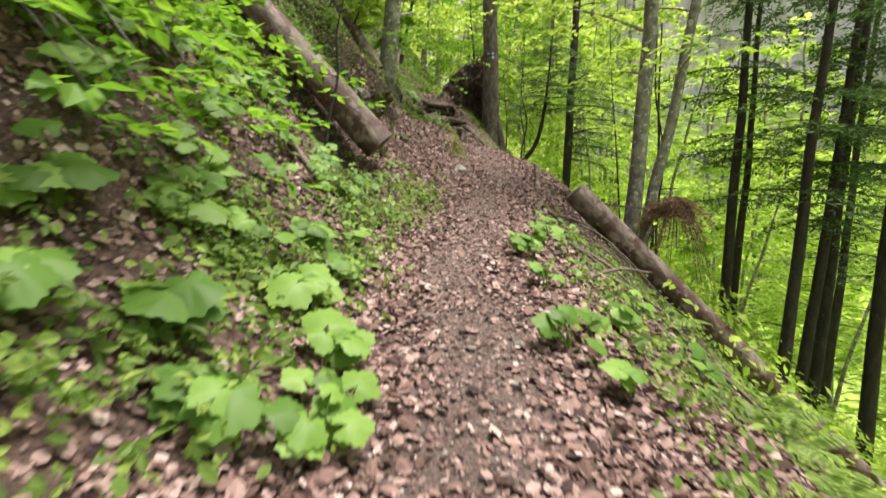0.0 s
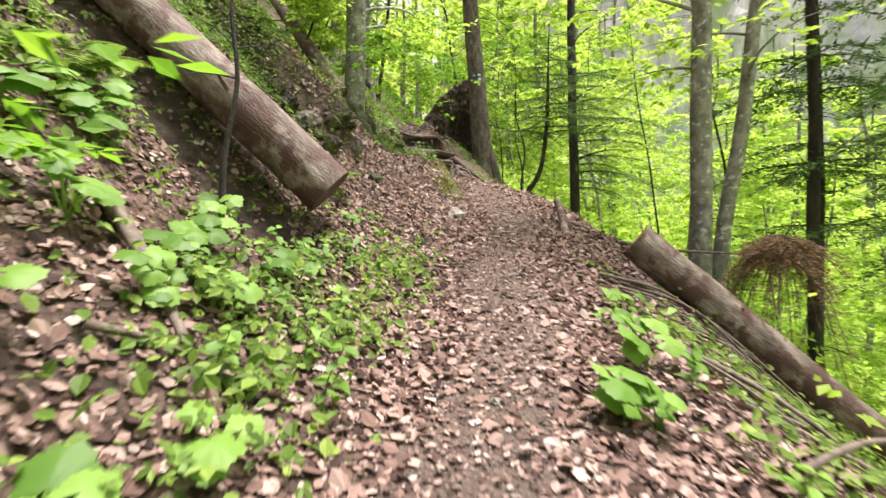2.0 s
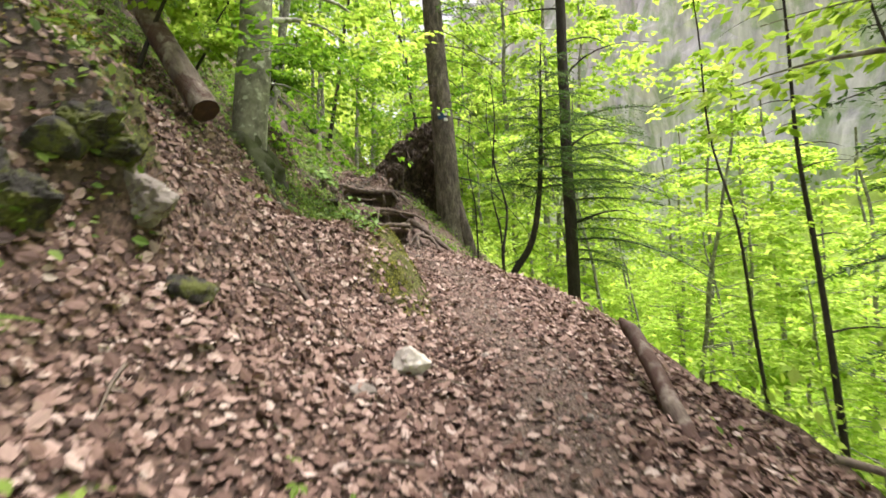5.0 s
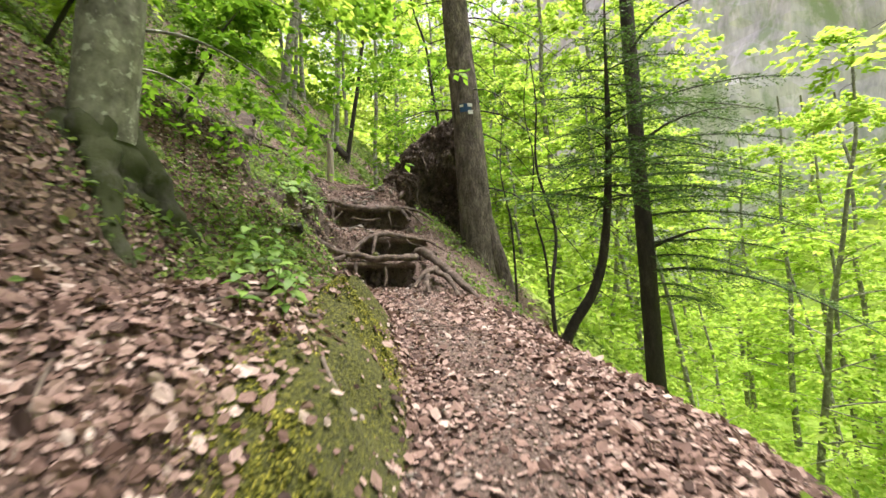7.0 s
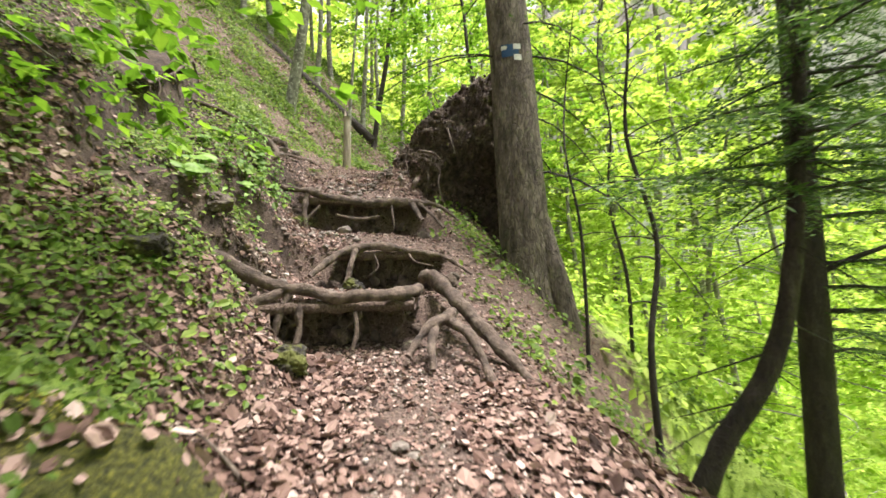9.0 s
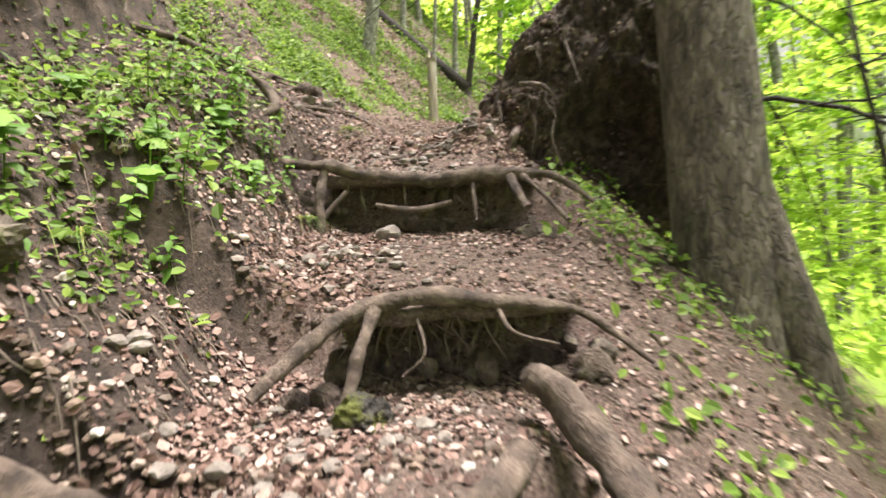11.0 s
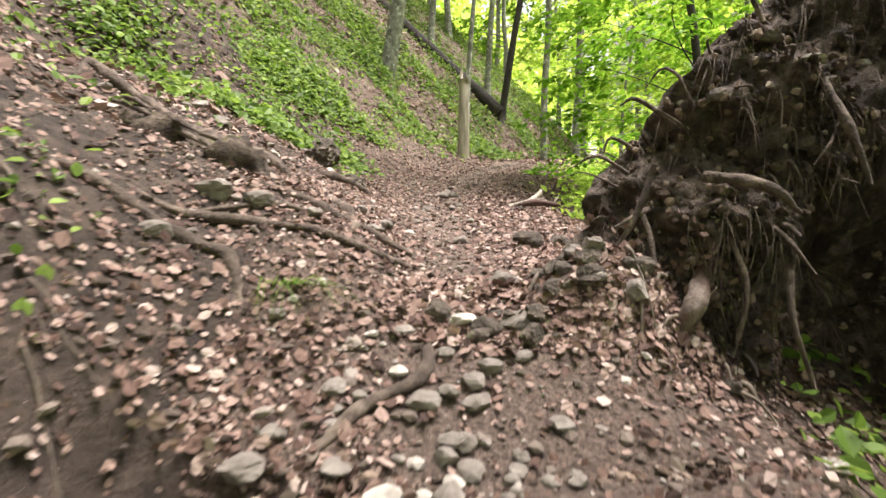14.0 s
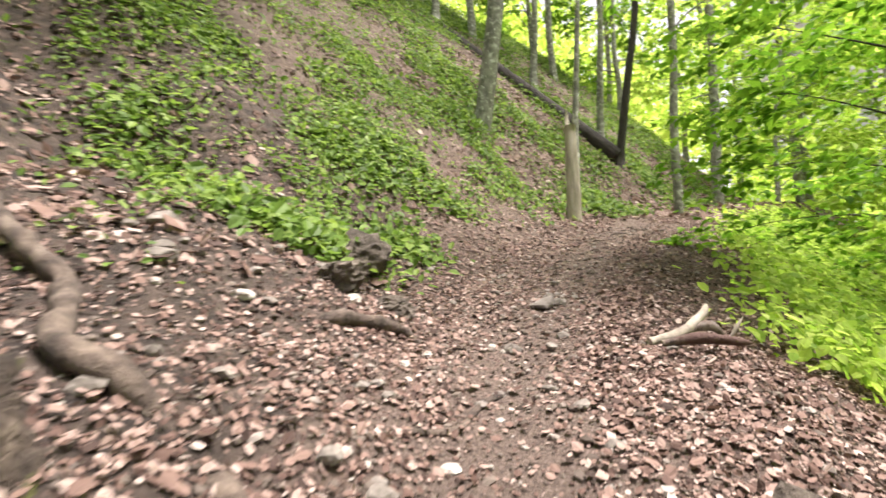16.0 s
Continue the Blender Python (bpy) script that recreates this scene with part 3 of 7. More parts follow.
def needle_branch(p, az, ln, droop, g, mat_pieces, wood_pieces, needle=0.05, dense=1.0, twig_step=0.1):
    """One spruce bough: a sagging stem with side twigs set with needles."""
    q = np.linspace(0, 1, 7)
    line = np.stack([p[0] - np.sin(az) * ln * q, p[1] + np.cos(az) * ln * q, p[2] + ln * (0.12 * q - droop * q * q), 0.004 + 0.012 * ln * (1 - q) * 0.6], -1)
    wood_pieces.append(tube(line, 4, caps=False))
    nt = max(4, int(ln / twig_step))
    at, yaw, tilt, size = [], [], [], []
    for k in range(nt):
        s = (k + 0.6) / nt
        c = np.array([np.interp(s, q, line[:, i]) for i in range(3)])
        for sd in (-1, 1):
            tl = ln * 0.42 * (1.05 - s) * g.uniform(0.6, 1.15) + 0.05
            ta = az + sd * g.uniform(0.6, 1.0)
            m = max(4, int(tl / 0.028 * dense))
            u = np.linspace(0.02, 1, m)
            sag = -0.35 * u * u * tl
            pts = np.stack([c[0] - np.sin(ta) * tl * u, c[1] + np.cos(ta) * tl * u, c[2] + sag], -1)
            for nd in (-1, 1):
                at.append(pts)
                yaw.append(np.full(m, ta) + nd * g.uniform(0.5, 0.9, m))
                tilt.append(g.normal(-0.1, 0.35, m))
                size.append(g.uniform(0.7, 1.2, m) * needle)
    at, yaw, tilt, size = np.vstack(at), np.concatenate(yaw), np.concatenate(tilt), np.concatenate(size)
    mat_pieces.append(scatter([(0, 0, 0), (0.14, 0.4, 0), (0, 1, 0), (-0.14, 0.4, 0)], DIAMOND_F, at, turns(yaw, tilt, g.normal(0, 0.5, len(at))), size))


def spruce_meshes(seed, tall, first, reach, r0, whorls, needle=0.09, dense=0.5, twig_step=0.2, bark=BARK_DARK, dead_from=0.04):
    """A forest spruce: dead lower twigs, drooping boughs above."""
    g = np.random.default_rng(seed)
    trunk = lean_line((0, 0, 0), (g.normal(0, 0.25), g.normal(0, 0.25), tall), tall + 0.5, r0, 0.02, 0.04, seed)
    trunk[:, 2] -= 0.5
    green, wood = [], []
    for k in range(whorls):
        s = first + (0.97 - first) * k / whorls
        p = trunk[int(s * (len(trunk) - 1))].copy()
        p[2] += g.uniform(-0.2, 0.2)
        for b in range(4):
            az = b * 1.57 + k * 0.9 + g.uniform(-0.4, 0.4)
            needle_branch(p, az, reach * (1.08 - s) * g.uniform(0.65, 1.1), g.uniform(0.25, 0.5), g, green, wood, needle, dense, twig_step)
    for k in range(26):
        s = g.uniform(dead_from, first + 0.1)
        p = trunk[int(s * (len(trunk) - 1))]
        az, ln = g.uniform(0, 6.28), g.uniform(0.3, 1.3)
        q = np.linspace(0, 1, 5)
        wood.append(tube(np.stack([p[0] - np.sin(az + 0.4 * q) * ln * q, p[1] + np.cos(az + 0.4 * q) * ln * q, p[2] + ln * (0.15 * q - 0.35 * q * q), 0.011 * (1 - 0.8 * q)], -1), 4, caps=False))
    tv = tube(trunk, 12, 0.07, 5.0, flare=flare_at(0.45, 5, 0.9, seed))
    return mesh_from("trunk", *tv, bark, True), mesh_from("branches", *join(wood), BARK_DARK, True), mesh_from("crown", *join(green), NEEDLE)


def tree(meshes, at, turn, size, name, label, group=""):
    root = thing(name, at, label, "tree", group)
    root.rotation_euler = (0, 0, turn)
    root.scale = (size, size, size)
    part("trunk", meshes[0], root)
    if isinstance(meshes[1], list):
        for me in meshes[1]:
            part("limb", me, root)
    else:
        tagged(part("twig_wood", meshes[1], root), kind="stuff")
    part("crown", meshes[2], root)
    return root


BEECH_A = beech_meshes(11, 15, 0.14, 4.2, 0.15, 1000, 0.19)
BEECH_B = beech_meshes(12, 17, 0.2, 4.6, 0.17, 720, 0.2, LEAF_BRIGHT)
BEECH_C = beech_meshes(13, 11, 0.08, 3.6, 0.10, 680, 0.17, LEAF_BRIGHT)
BEECH_D = beech_meshes(14, 18, 0.4, 4.4, 0.17, 800, 0.18)
SPRUCE_A = spruce_meshes(21, 19, 0.37, 2.8, 0.17, 12, 0.15, 0.4, 0.22)
SPRUCE_B = spruce_meshes(22, 16, 0.34, 2.6, 0.14, 12, 0.15, 0.4, 0.22)


def plant_tree(meshes, x, y, size=1.0, name="beech_tree", label="slender grey beech with bright green leaves", group="trees on the slope"):
    return tree(meshes, (x, y, h1(x, y) - 0.05), rng.uniform(0, 6.28), size, name, label, group)


# the big blazed spruce beside the steps
def blazed_spruce():
    base, top = (1.70, 20.3, 3.2), (1.42, 20.3, 8.63)
    root = thing("spruce_tree", base, "tall brown spruce with flared roots and a painted trail mark", "tree")
    line = lean_line(base, top, 17, 0.35, 0.12, 0.03, 31, 44)
    foot = np.array([(0.06, 0, -1.3, 0.36), (0.04, 0, -0.85, 0.36), (0.02, 0, -0.4, 0.355)])
    v, f = tube(np.vstack([foot, line]), 28, 0.05, 6.0, flare=flare_at(0.16, 4, 2.2, 5))
    part("trunk", mesh_from("trunk", v, f, BARK_SPRUCE, True), root)
    for az, ln, dz in ((-1.9, 0.9, -1.7), (-1.1, 0.6, -1.3)):
        q = np.linspace(0, 1, 13)
        pts = np.stack([-np.sin(az) * ln * q ** 0.8, np.cos(az) * ln * q ** 0.8, 1.2 * (1 - q) ** 1.6 + dz * q, 0.19 - 0.08 * q], -1)
        part("buttress_root", mesh_from("buttress_root", *tube(pts, 16, 0.25, 5.0), BARK_SPRUCE, True), root)
    g = np.random.default_rng(8)
    wood, green = [], []
    for k in range(34):
        z = 3.2 + k * 0.33
        p = line[int(z / 17 * 43)]
        az, ln = g.uniform(0, 6.28), g.uniform(0.8, 2.4)
        if k > 8:
            needle_branch(p, az, ln * 1.2, 0.6, g, green, wood, 0.06, 0.6, 0.16)
        else:
            q = np.linspace(0, 1, 6)
            wood.append(tube(np.stack([p[0] - np.sin(az) * ln * q, p[1] + np.cos(az) * ln * q, p[2] + ln * (0.1 * q - 0.55 * q * q), 0.014 * (1 - 0.8 * q)], -1), 5, caps=False))
    for k in range(18):
        p = line[int((1.6 + k * 0.4) / 17 * 43)]
        needle_branch(p, g.uniform(-2.5, -0.6), g.uniform(1.2, 2.4), g.uniform(0.6, 1.3), g, green, wood, 0.05, 0.35, 0.2)
    tagged(part("twig_wood", mesh_from("twig_wood", *join(wood), BARK_DARK, True), root), kind="stuff")
    part("crown", mesh_from("crown", *join(green), NEEDLE), root)
    # the blaze: patches of paint that follow the trunk's round
    c = line[int(3.2 / 17 * 43)]

    def patch(nm, z0, z1, a0, a1, mat, out):
        pts, fs = [], []
        for i, z in enumerate(np.linspace(z0, z1, 4)):
            cc = np.array([np.interp(z, line[:, 2], line[:, j]) for j in range(4)])
            for a in np.linspace(a0, a1, 8):
                rr = cc[3] * 1.045 + out
                pts.append((cc[0] + rr * math.sin(a), cc[1] - rr * math.cos(a), z))
        for i in range(3):
            for j in range(7):
                fs.append((i * 8 + j, i * 8 + j + 1, (i + 1) * 8 + j + 1, (i + 1) * 8 + j))
        part(nm, mesh_from(nm, pts, fs, mat, True), root)
    patch("paint_mark", 3.07, 3.24, -0.5, 0.25, PAINT_BLUE, 0.004)
    patch("paint_mark", 3.17, 3.24, 0.02, 0.34, PAINT_WHITE, 0.008)
    patch("paint_mark", 3.02, 3.10, 0.02, 0.34, PAINT_WHITE, 0.008)
    patch("paint_mark", 3.17, 3.22, -0.5, -0.25, PAINT_WHITE, 0.008)


blazed_spruce()


def single_trunk(name, base, top, tall, r0, r1, bark, label, seed, limbs=10, limb_from=0.3, leaves=None, wobble=0.05, flare=0.4, sprays=16, reach=2.2):
    """A trunk placed by its foot and a point higher up, with limbs and leaf sprays."""
    root = thing(name, base, label, "tree")
    line = lean_line(base, top, tall, r0, r1, wobble, seed, 40)
    part("trunk", mesh_from("trunk", *tube(line, 18, 0.07, 5.0, flare=flare_at(flare, 4, 1.0, seed)), bark, True), root)
    g = np.random.default_rng(seed + 100)
    wood, pts, dirs = [], [], []
    for k in range(limbs):
        s = limb_from + (0.95 - limb_from) * k / limbs
        p = line[int(s * 39)]
        az, ln = g.uniform(0, 6.28), reach * g.uniform(0.5, 1.1)
        q = np.linspace(0, 1, 7)
        bl = np.stack([p[0] - np.sin(az + 0.5 * q) * ln * q, p[1] + np.cos(az + 0.5 * q) * ln * q, p[2] + ln * (0.5 * q - 0.4 * q * q), np.maximum(0.005, p[3] * 0.25 * (1 - q))], -1)
        wood.append(tube(bl, 5, caps=False))
        if leaves:
            i = g.integers(2, 7, sprays)
            dd = az + g.choice((-1, 1), sprays) * g.uniform(0.4, 1.2, sprays)
            off = g.uniform(0, 0.35, sprays) * ln
            pts.append(bl[i, :3] + np.stack([-np.sin(dd) * off, np.cos(dd) * off, g.normal(0, 0.1, sprays)], -1))
            dirs.append(dd)
    for q in wood:
        part("limb", mesh_from("limb", *q, bark, True), root)
    if leaves:
        part("crown", mesh_from("crown", *spray_leaves(np.vstack(pts), np.concatenate(dirs), g, 0.13), leaves), root)
    return root


def buttresses(tree_ob, mat, runs):
    for run in runs:
        part("buttress_root", mesh_from("buttress_root", *tube(smooth_line([(a, b, c, 0.8 * r) for a, b, c, r in run], 9), 16, 0.6, 6.0), mat, True), tree_ob)


low_spruce = single_trunk("spruce_tree", (4.47, 19.0, -0.7), (4.42, 19.0, 8.3), 17.5, 0.175, 0.08, BARK_DARK, "dark straight spruce trunk below the path", 41, 14, 0.25, wobble=0.03)
g_bough, bough_green, bough_wood = np.random.default_rng(77), [], []
for k in range(16):
    needle_branch((0.0, 0.0, 3.2 + 0.24 * k), g_bough.uniform(-2.6, -0.5), g_bough.uniform(1.6, 3.3), g_bough.uniform(0.2, 0.5), g_bough, bough_green, bough_wood, 0.065, 0.8, 0.11)
tagged(part("twig_wood", mesh_from("twig_wood", *join(bough_wood), BARK_DARK, True), low_spruce), kind="stuff")
part("crown", mesh_from("crown", *join(bough_green), NEEDLE), low_spruce)
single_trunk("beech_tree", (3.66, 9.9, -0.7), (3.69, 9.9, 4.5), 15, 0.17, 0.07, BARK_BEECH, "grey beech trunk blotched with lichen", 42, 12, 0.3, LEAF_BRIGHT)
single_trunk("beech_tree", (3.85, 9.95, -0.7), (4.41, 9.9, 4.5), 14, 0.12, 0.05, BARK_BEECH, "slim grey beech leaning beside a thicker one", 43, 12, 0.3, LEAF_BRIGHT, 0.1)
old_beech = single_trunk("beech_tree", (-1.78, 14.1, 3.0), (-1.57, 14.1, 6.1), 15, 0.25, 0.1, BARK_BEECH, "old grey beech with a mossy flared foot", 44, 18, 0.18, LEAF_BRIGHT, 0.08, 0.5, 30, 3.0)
buttresses(old_beech, BARK_MOSSY, (
    [(0.05, -0.05, 1.2, 0.2), (0.25, -0.3, 0.7, 0.17), (0.5, -0.6, 0.25, 0.12), (0.85, -0.9, -0.2, 0.06)],
    [(0.1, 0.1, 1.1, 0.18), (0.45, 0.15, 0.55, 0.15), (0.65, 0.25, 0.2, 0.09), (0.85, 0.3, -0.05, 0.04)],
    [(-0.1, -0.1, 1.1, 0.18), (-0.25, -0.4, 0.75, 0.15), (-0.35, -0.8, 0.5, 0.1), (-0.4, -1.2, 0.3, 0.05)],
    [(0.05, -0.12, 1.0, 0.16), (0.08, -0.42, 0.5, 0.14), (0.15, -0.75, 0.15, 0.1), (0.25, -1.1, -0.1, 0.05)],
))


def low_boughs(tree_ob, runs, leaf, mat, seed, per=60):
    """Leafy boughs low on a tree, their flat sprays hanging over the bank."""
    g = np.random.default_rng(seed)
    for run in runs:
        line = smooth_line(run, 6)
        part("limb", mesh_from("limb", *tube([(a, b, c, 0.5 * r) for a, b, c, r in line], 6, 0.1, 8, caps=False), BARK_BEECH, True), tree_ob)
        i = g.integers(int(len(line) * 0.3), len(line), per)
        head = math.atan2(-(run[-1][0] - run[0][0]), run[-1][1] - run[0][1])
        dd = head + g.choice((-1, 1), per) * g.uniform(0.2, 1.2, per)
        off = g.uniform(0, 0.7, per)
        at = line[i, :3] + np.stack([-np.sin(dd) * off, np.cos(dd) * off, g.normal(-0.08, 0.12, per)], -1)
        tagged(part("leaf_spray", mesh_from("leaf_spray", *spray_leaves(at, dd, g, leaf, 12, 0.4), mat), tree_ob), kind="stuff")


part("moss_cover", mesh_from("moss_cover", *tube(smooth_line([(0.0, 0, -0.1, 0.34), (0.03, -0.02, 0.3, 0.37), (0.05, -0.03, 0.65, 0.33), (0.05, 0, 0.95, 0.255)], 8), 30, 0.45, 5.0), BARK_MOSSY, True), old_beech, "dark moss round the foot")
low_boughs(old_beech, (
    [(0.1, 0, 1.9, 0.035), (0.5, 0.5, 2.05, 0.025), (0.95, 1.0, 1.9, 0.018), (1.3, 1.5, 1.6, 0.008)],
    [(0.1, 0, 2.3, 0.035), (0.6, 0.1, 2.5, 0.025), (1.1, 0.4, 2.4, 0.018), (1.7, 0.8, 2.1, 0.008)],
    [(0.0, 0.1, 1.6, 0.03), (0.1, 0.7, 1.85, 0.02), (0.3, 1.4, 1.8, 0.014), (0.5, 2.0, 1.6, 0.006)],
    [(0.0, -0.1, 1.9, 0.03), (0.3, -0.5, 2.05, 0.02), (0.6, -0.8, 2.0, 0.012), (0.9, -1.1, 1.8, 0.006)],
), 0.1, LEAF_BEECH, 144, 38)
single_trunk("beech_tree", (2.0, 27.6, h1(2.0, 27.6) - 0.2), (1.2, 27.4, h1(2.0, 27.6) + 4.5), 10, 0.09, 0.03, BARK_DARK, "thin dark beech whose leafy boughs hang over the path", 54, 26, 0.2, LEAF_BEECH, 0.1, 0.3, 40, 3.4)
single_trunk("beech_tree", (-2.95, 10.2, 3.7), (-2.6, 10.2, 4.9), 11, 0.11, 0.04, BARK_BEECH, "thin grey beech curving up from the bank", 45, 12, 0.25, LEAF_BEECH, 0.12, 0.4, 24, 2.4)
single_trunk("beech_tree", (-5.6, 31.0, 8.7), (-4.96, 31.0, 12.6), 14, 0.23, 0.1, BARK_BEECH, "pale grey beech standing above the path", 46, 12, 0.5, LEAF_BEECH, 0.05)
single_trunk("beech_tree", (-3.4, 36.0, h1(-3.4, 36.0) - 0.1), (-2.7, 36.0, 14), 13, 0.13, 0.06, BARK_DARK, "dark leaning trunk on the hillside", 47, 8, 0.5, LEAF_BEECH, 0.05)
single_trunk("beech_tree", (-1.57, 32.0, 5.9), (-1.42, 32.0, 12), 14, 0.1, 0.05, BARK_BEECH, "slim upright grey trunk by the path", 48, 12, 0.4, LEAF_BRIGHT, 0.05)
single_trunk("beech_tree", (-0.93, 36.0, 5.7), (-0.8, 36.0, 12), 14, 0.17, 0.06, BARK_BEECH, "grey trunk below the path", 49, 12, 0.4, LEAF_BRIGHT, 0.05)
single_trunk("beech_tree", (-4.2, 37.5, h1(-4.2, 37.5) - 0.1), (-3.9, 37.5, 17), 14, 0.12, 0.05, BARK_BEECH, "slim whitish trunk on the hillside", 50, 10, 0.5, LEAF_BEECH, 0.05)
single_trunk("beech_tree", (-6.6, 38.0, h1(-6.6, 38.0) - 0.1), (-6.2, 38.0, 20), 14, 0.14, 0.05, BARK_BEECH, "slim whitish trunk on the hillside", 51, 10, 0.5, LEAF_BEECH, 0.05)
single_trunk("beech_tree", (-9.5, 36.0, h1(-9.5, 36.0) - 0.1), (-9.2, 36.0, 22), 14, 0.14, 0.05, BARK_BEECH, "slim whitish trunk on the hillside", 52, 10, 0.5, LEAF_BEECH, 0.05)


def snag():
    root = thing("broken_snag", (-2.98, 29.4, 6.6), "snapped pale dead trunk standing beside the path", "dead tree")
    line = lean_line((0, 0, 6.6), (0.03, 0, 8.7), 2.15, 0.15, 0.1, 0.02, 61, 16)
    part("trunk", mesh_from("trunk", *tube(line, 14, 0.12, 6.0), WOOD_PALE, True), root)
    p = line[-1]
    part("splinter", mesh_from("splinter", *tube([(p[0] - 0.05, p[1], p[2] - 0.1, 0.05), (p[0] - 0.05, p[1], p[2] + 0.2, 0.03), (p[0] - 0.04, p[1], p[2] + 0.4, 0.005)], 8, 0.2, 8), WOOD_PALE, True), root)
    part("stem", mesh_from("stem", *tube([(0.02, 0.1, 0.2, 0.07), (0.08, 0.1, 2.2, 0.06), (0.25, 0.1, 4.5, 0.045), (0.5, 0.1, 7.5, 0.02)], 8, 0.1, 4), BARK_BEECH, True), root)


snag()


def young_spruce():
    """The crooked young spruce whose flat boughs spread over the drop."""
    root = thing("young_spruce", (2.38, 17.0, 2.0), "crooked young spruce with flat drooping boughs", "tree")
    pts = smooth_line([(0, 0, -0.1, 0.085), (0.2, 0, 0.3, 0.075), (0.5, 0, 0.75, 0.07), (0.68, 0, 1.4, 0.06), (0.8, 0, 2.6, 0.045), (0.86, 0, 4.2, 0.02), (0.9, 0, 4.9, 0.008)], 6)
    part("trunk", mesh_from("trunk", *tube(pts, 10, 0.1, 6.0), BARK_DARK, True), root)
    g = np.random.default_rng(71)
    green, wood = [], []
    for k in range(14):
        z = 1.9 + k * 0.2
        c = [np.interp(z, pts[:, 2], pts[:, i]) for i in range(4)]
        for b in range(3):
            az = b * 2.09 + k * 1.1 + g.uniform(-0.3, 0.3)
            needle_branch(c, az, (1.75 - 0.1 * k) * g.uniform(0.6, 1.1) * (1 + 0.55 * max(0, -math.sin(az))), g.uniform(0.15, 0.35), g, green, wood, 0.062, 0.9, 0.09)
    for k in range(14):
        z = g.uniform(0.5, 2.4)
        c = [np.interp(z, pts[:, 2], pts[:, i]) for i in range(4)]
        az, ln, q = g.uniform(0, 6.28), g.uniform(0.4, 1.2), np.linspace(0, 1, 5)
        wood.append(tube(np.stack([c[0] - np.sin(az) * ln * q, c[1] + np.cos(az) * ln * q, c[2] - ln * 0.4 * q, 0.009 * (1 - 0.8 * q)], -1), 4, caps=False))
    tagged(part("twig_wood", mesh_from("twig_wood", *join(wood), BARK_DARK, True), root), kind="stuff")
    part("crown", mesh_from("crown", *join(green), NEEDLE), root)


young_spruce()

# trees down the slope and up the bank
for x, y, s in ((6.6, 11.5, 1.0), (7.6, 10.3, 0.95), (8.6, 11.2, 0.9), (9.6, 12.6, 0.9), (6.0, 8.6, 0.9), (10.8, 10.2, 1.0), (11.5, 14.5, 1.0), (9.0, 8.0, 0.9), (13.5, 12.0, 1.1), (7.3, 12.4, 0.85), (8.4, 9.4, 1.0)):
    plant_tree(SPRUCE_A if rng.uniform() < 0.5 else SPRUCE_B, x, y, s, "spruce_tree", "dark thin spruce with dead lower twigs", "spruces below the path")
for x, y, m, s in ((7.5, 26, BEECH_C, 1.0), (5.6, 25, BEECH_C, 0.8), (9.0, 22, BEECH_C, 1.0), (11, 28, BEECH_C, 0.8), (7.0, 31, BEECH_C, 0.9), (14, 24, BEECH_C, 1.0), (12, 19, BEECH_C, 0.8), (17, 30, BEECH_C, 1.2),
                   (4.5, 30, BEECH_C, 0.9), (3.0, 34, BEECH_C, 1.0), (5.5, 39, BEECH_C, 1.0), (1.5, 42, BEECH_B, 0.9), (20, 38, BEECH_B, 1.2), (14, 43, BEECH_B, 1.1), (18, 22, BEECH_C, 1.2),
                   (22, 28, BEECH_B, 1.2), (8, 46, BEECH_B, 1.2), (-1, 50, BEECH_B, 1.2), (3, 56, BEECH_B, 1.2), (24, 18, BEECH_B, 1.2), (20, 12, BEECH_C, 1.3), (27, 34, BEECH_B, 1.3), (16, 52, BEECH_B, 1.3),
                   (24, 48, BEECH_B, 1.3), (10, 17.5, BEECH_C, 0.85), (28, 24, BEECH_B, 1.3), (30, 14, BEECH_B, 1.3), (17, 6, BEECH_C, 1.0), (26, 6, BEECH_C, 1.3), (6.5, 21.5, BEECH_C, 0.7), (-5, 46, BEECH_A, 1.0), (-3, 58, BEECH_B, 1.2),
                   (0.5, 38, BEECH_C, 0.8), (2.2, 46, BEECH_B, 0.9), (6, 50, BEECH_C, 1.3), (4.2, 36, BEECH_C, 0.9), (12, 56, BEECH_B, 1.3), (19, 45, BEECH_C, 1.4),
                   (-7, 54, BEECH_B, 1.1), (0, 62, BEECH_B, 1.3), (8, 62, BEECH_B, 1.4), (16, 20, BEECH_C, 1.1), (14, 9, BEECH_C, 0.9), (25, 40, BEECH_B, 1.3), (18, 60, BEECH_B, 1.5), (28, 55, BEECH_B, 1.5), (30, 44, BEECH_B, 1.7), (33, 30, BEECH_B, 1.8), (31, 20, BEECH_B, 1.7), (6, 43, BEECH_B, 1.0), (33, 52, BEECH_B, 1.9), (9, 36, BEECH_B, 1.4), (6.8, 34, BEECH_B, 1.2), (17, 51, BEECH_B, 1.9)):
    plant_tree(m, x, y, s)
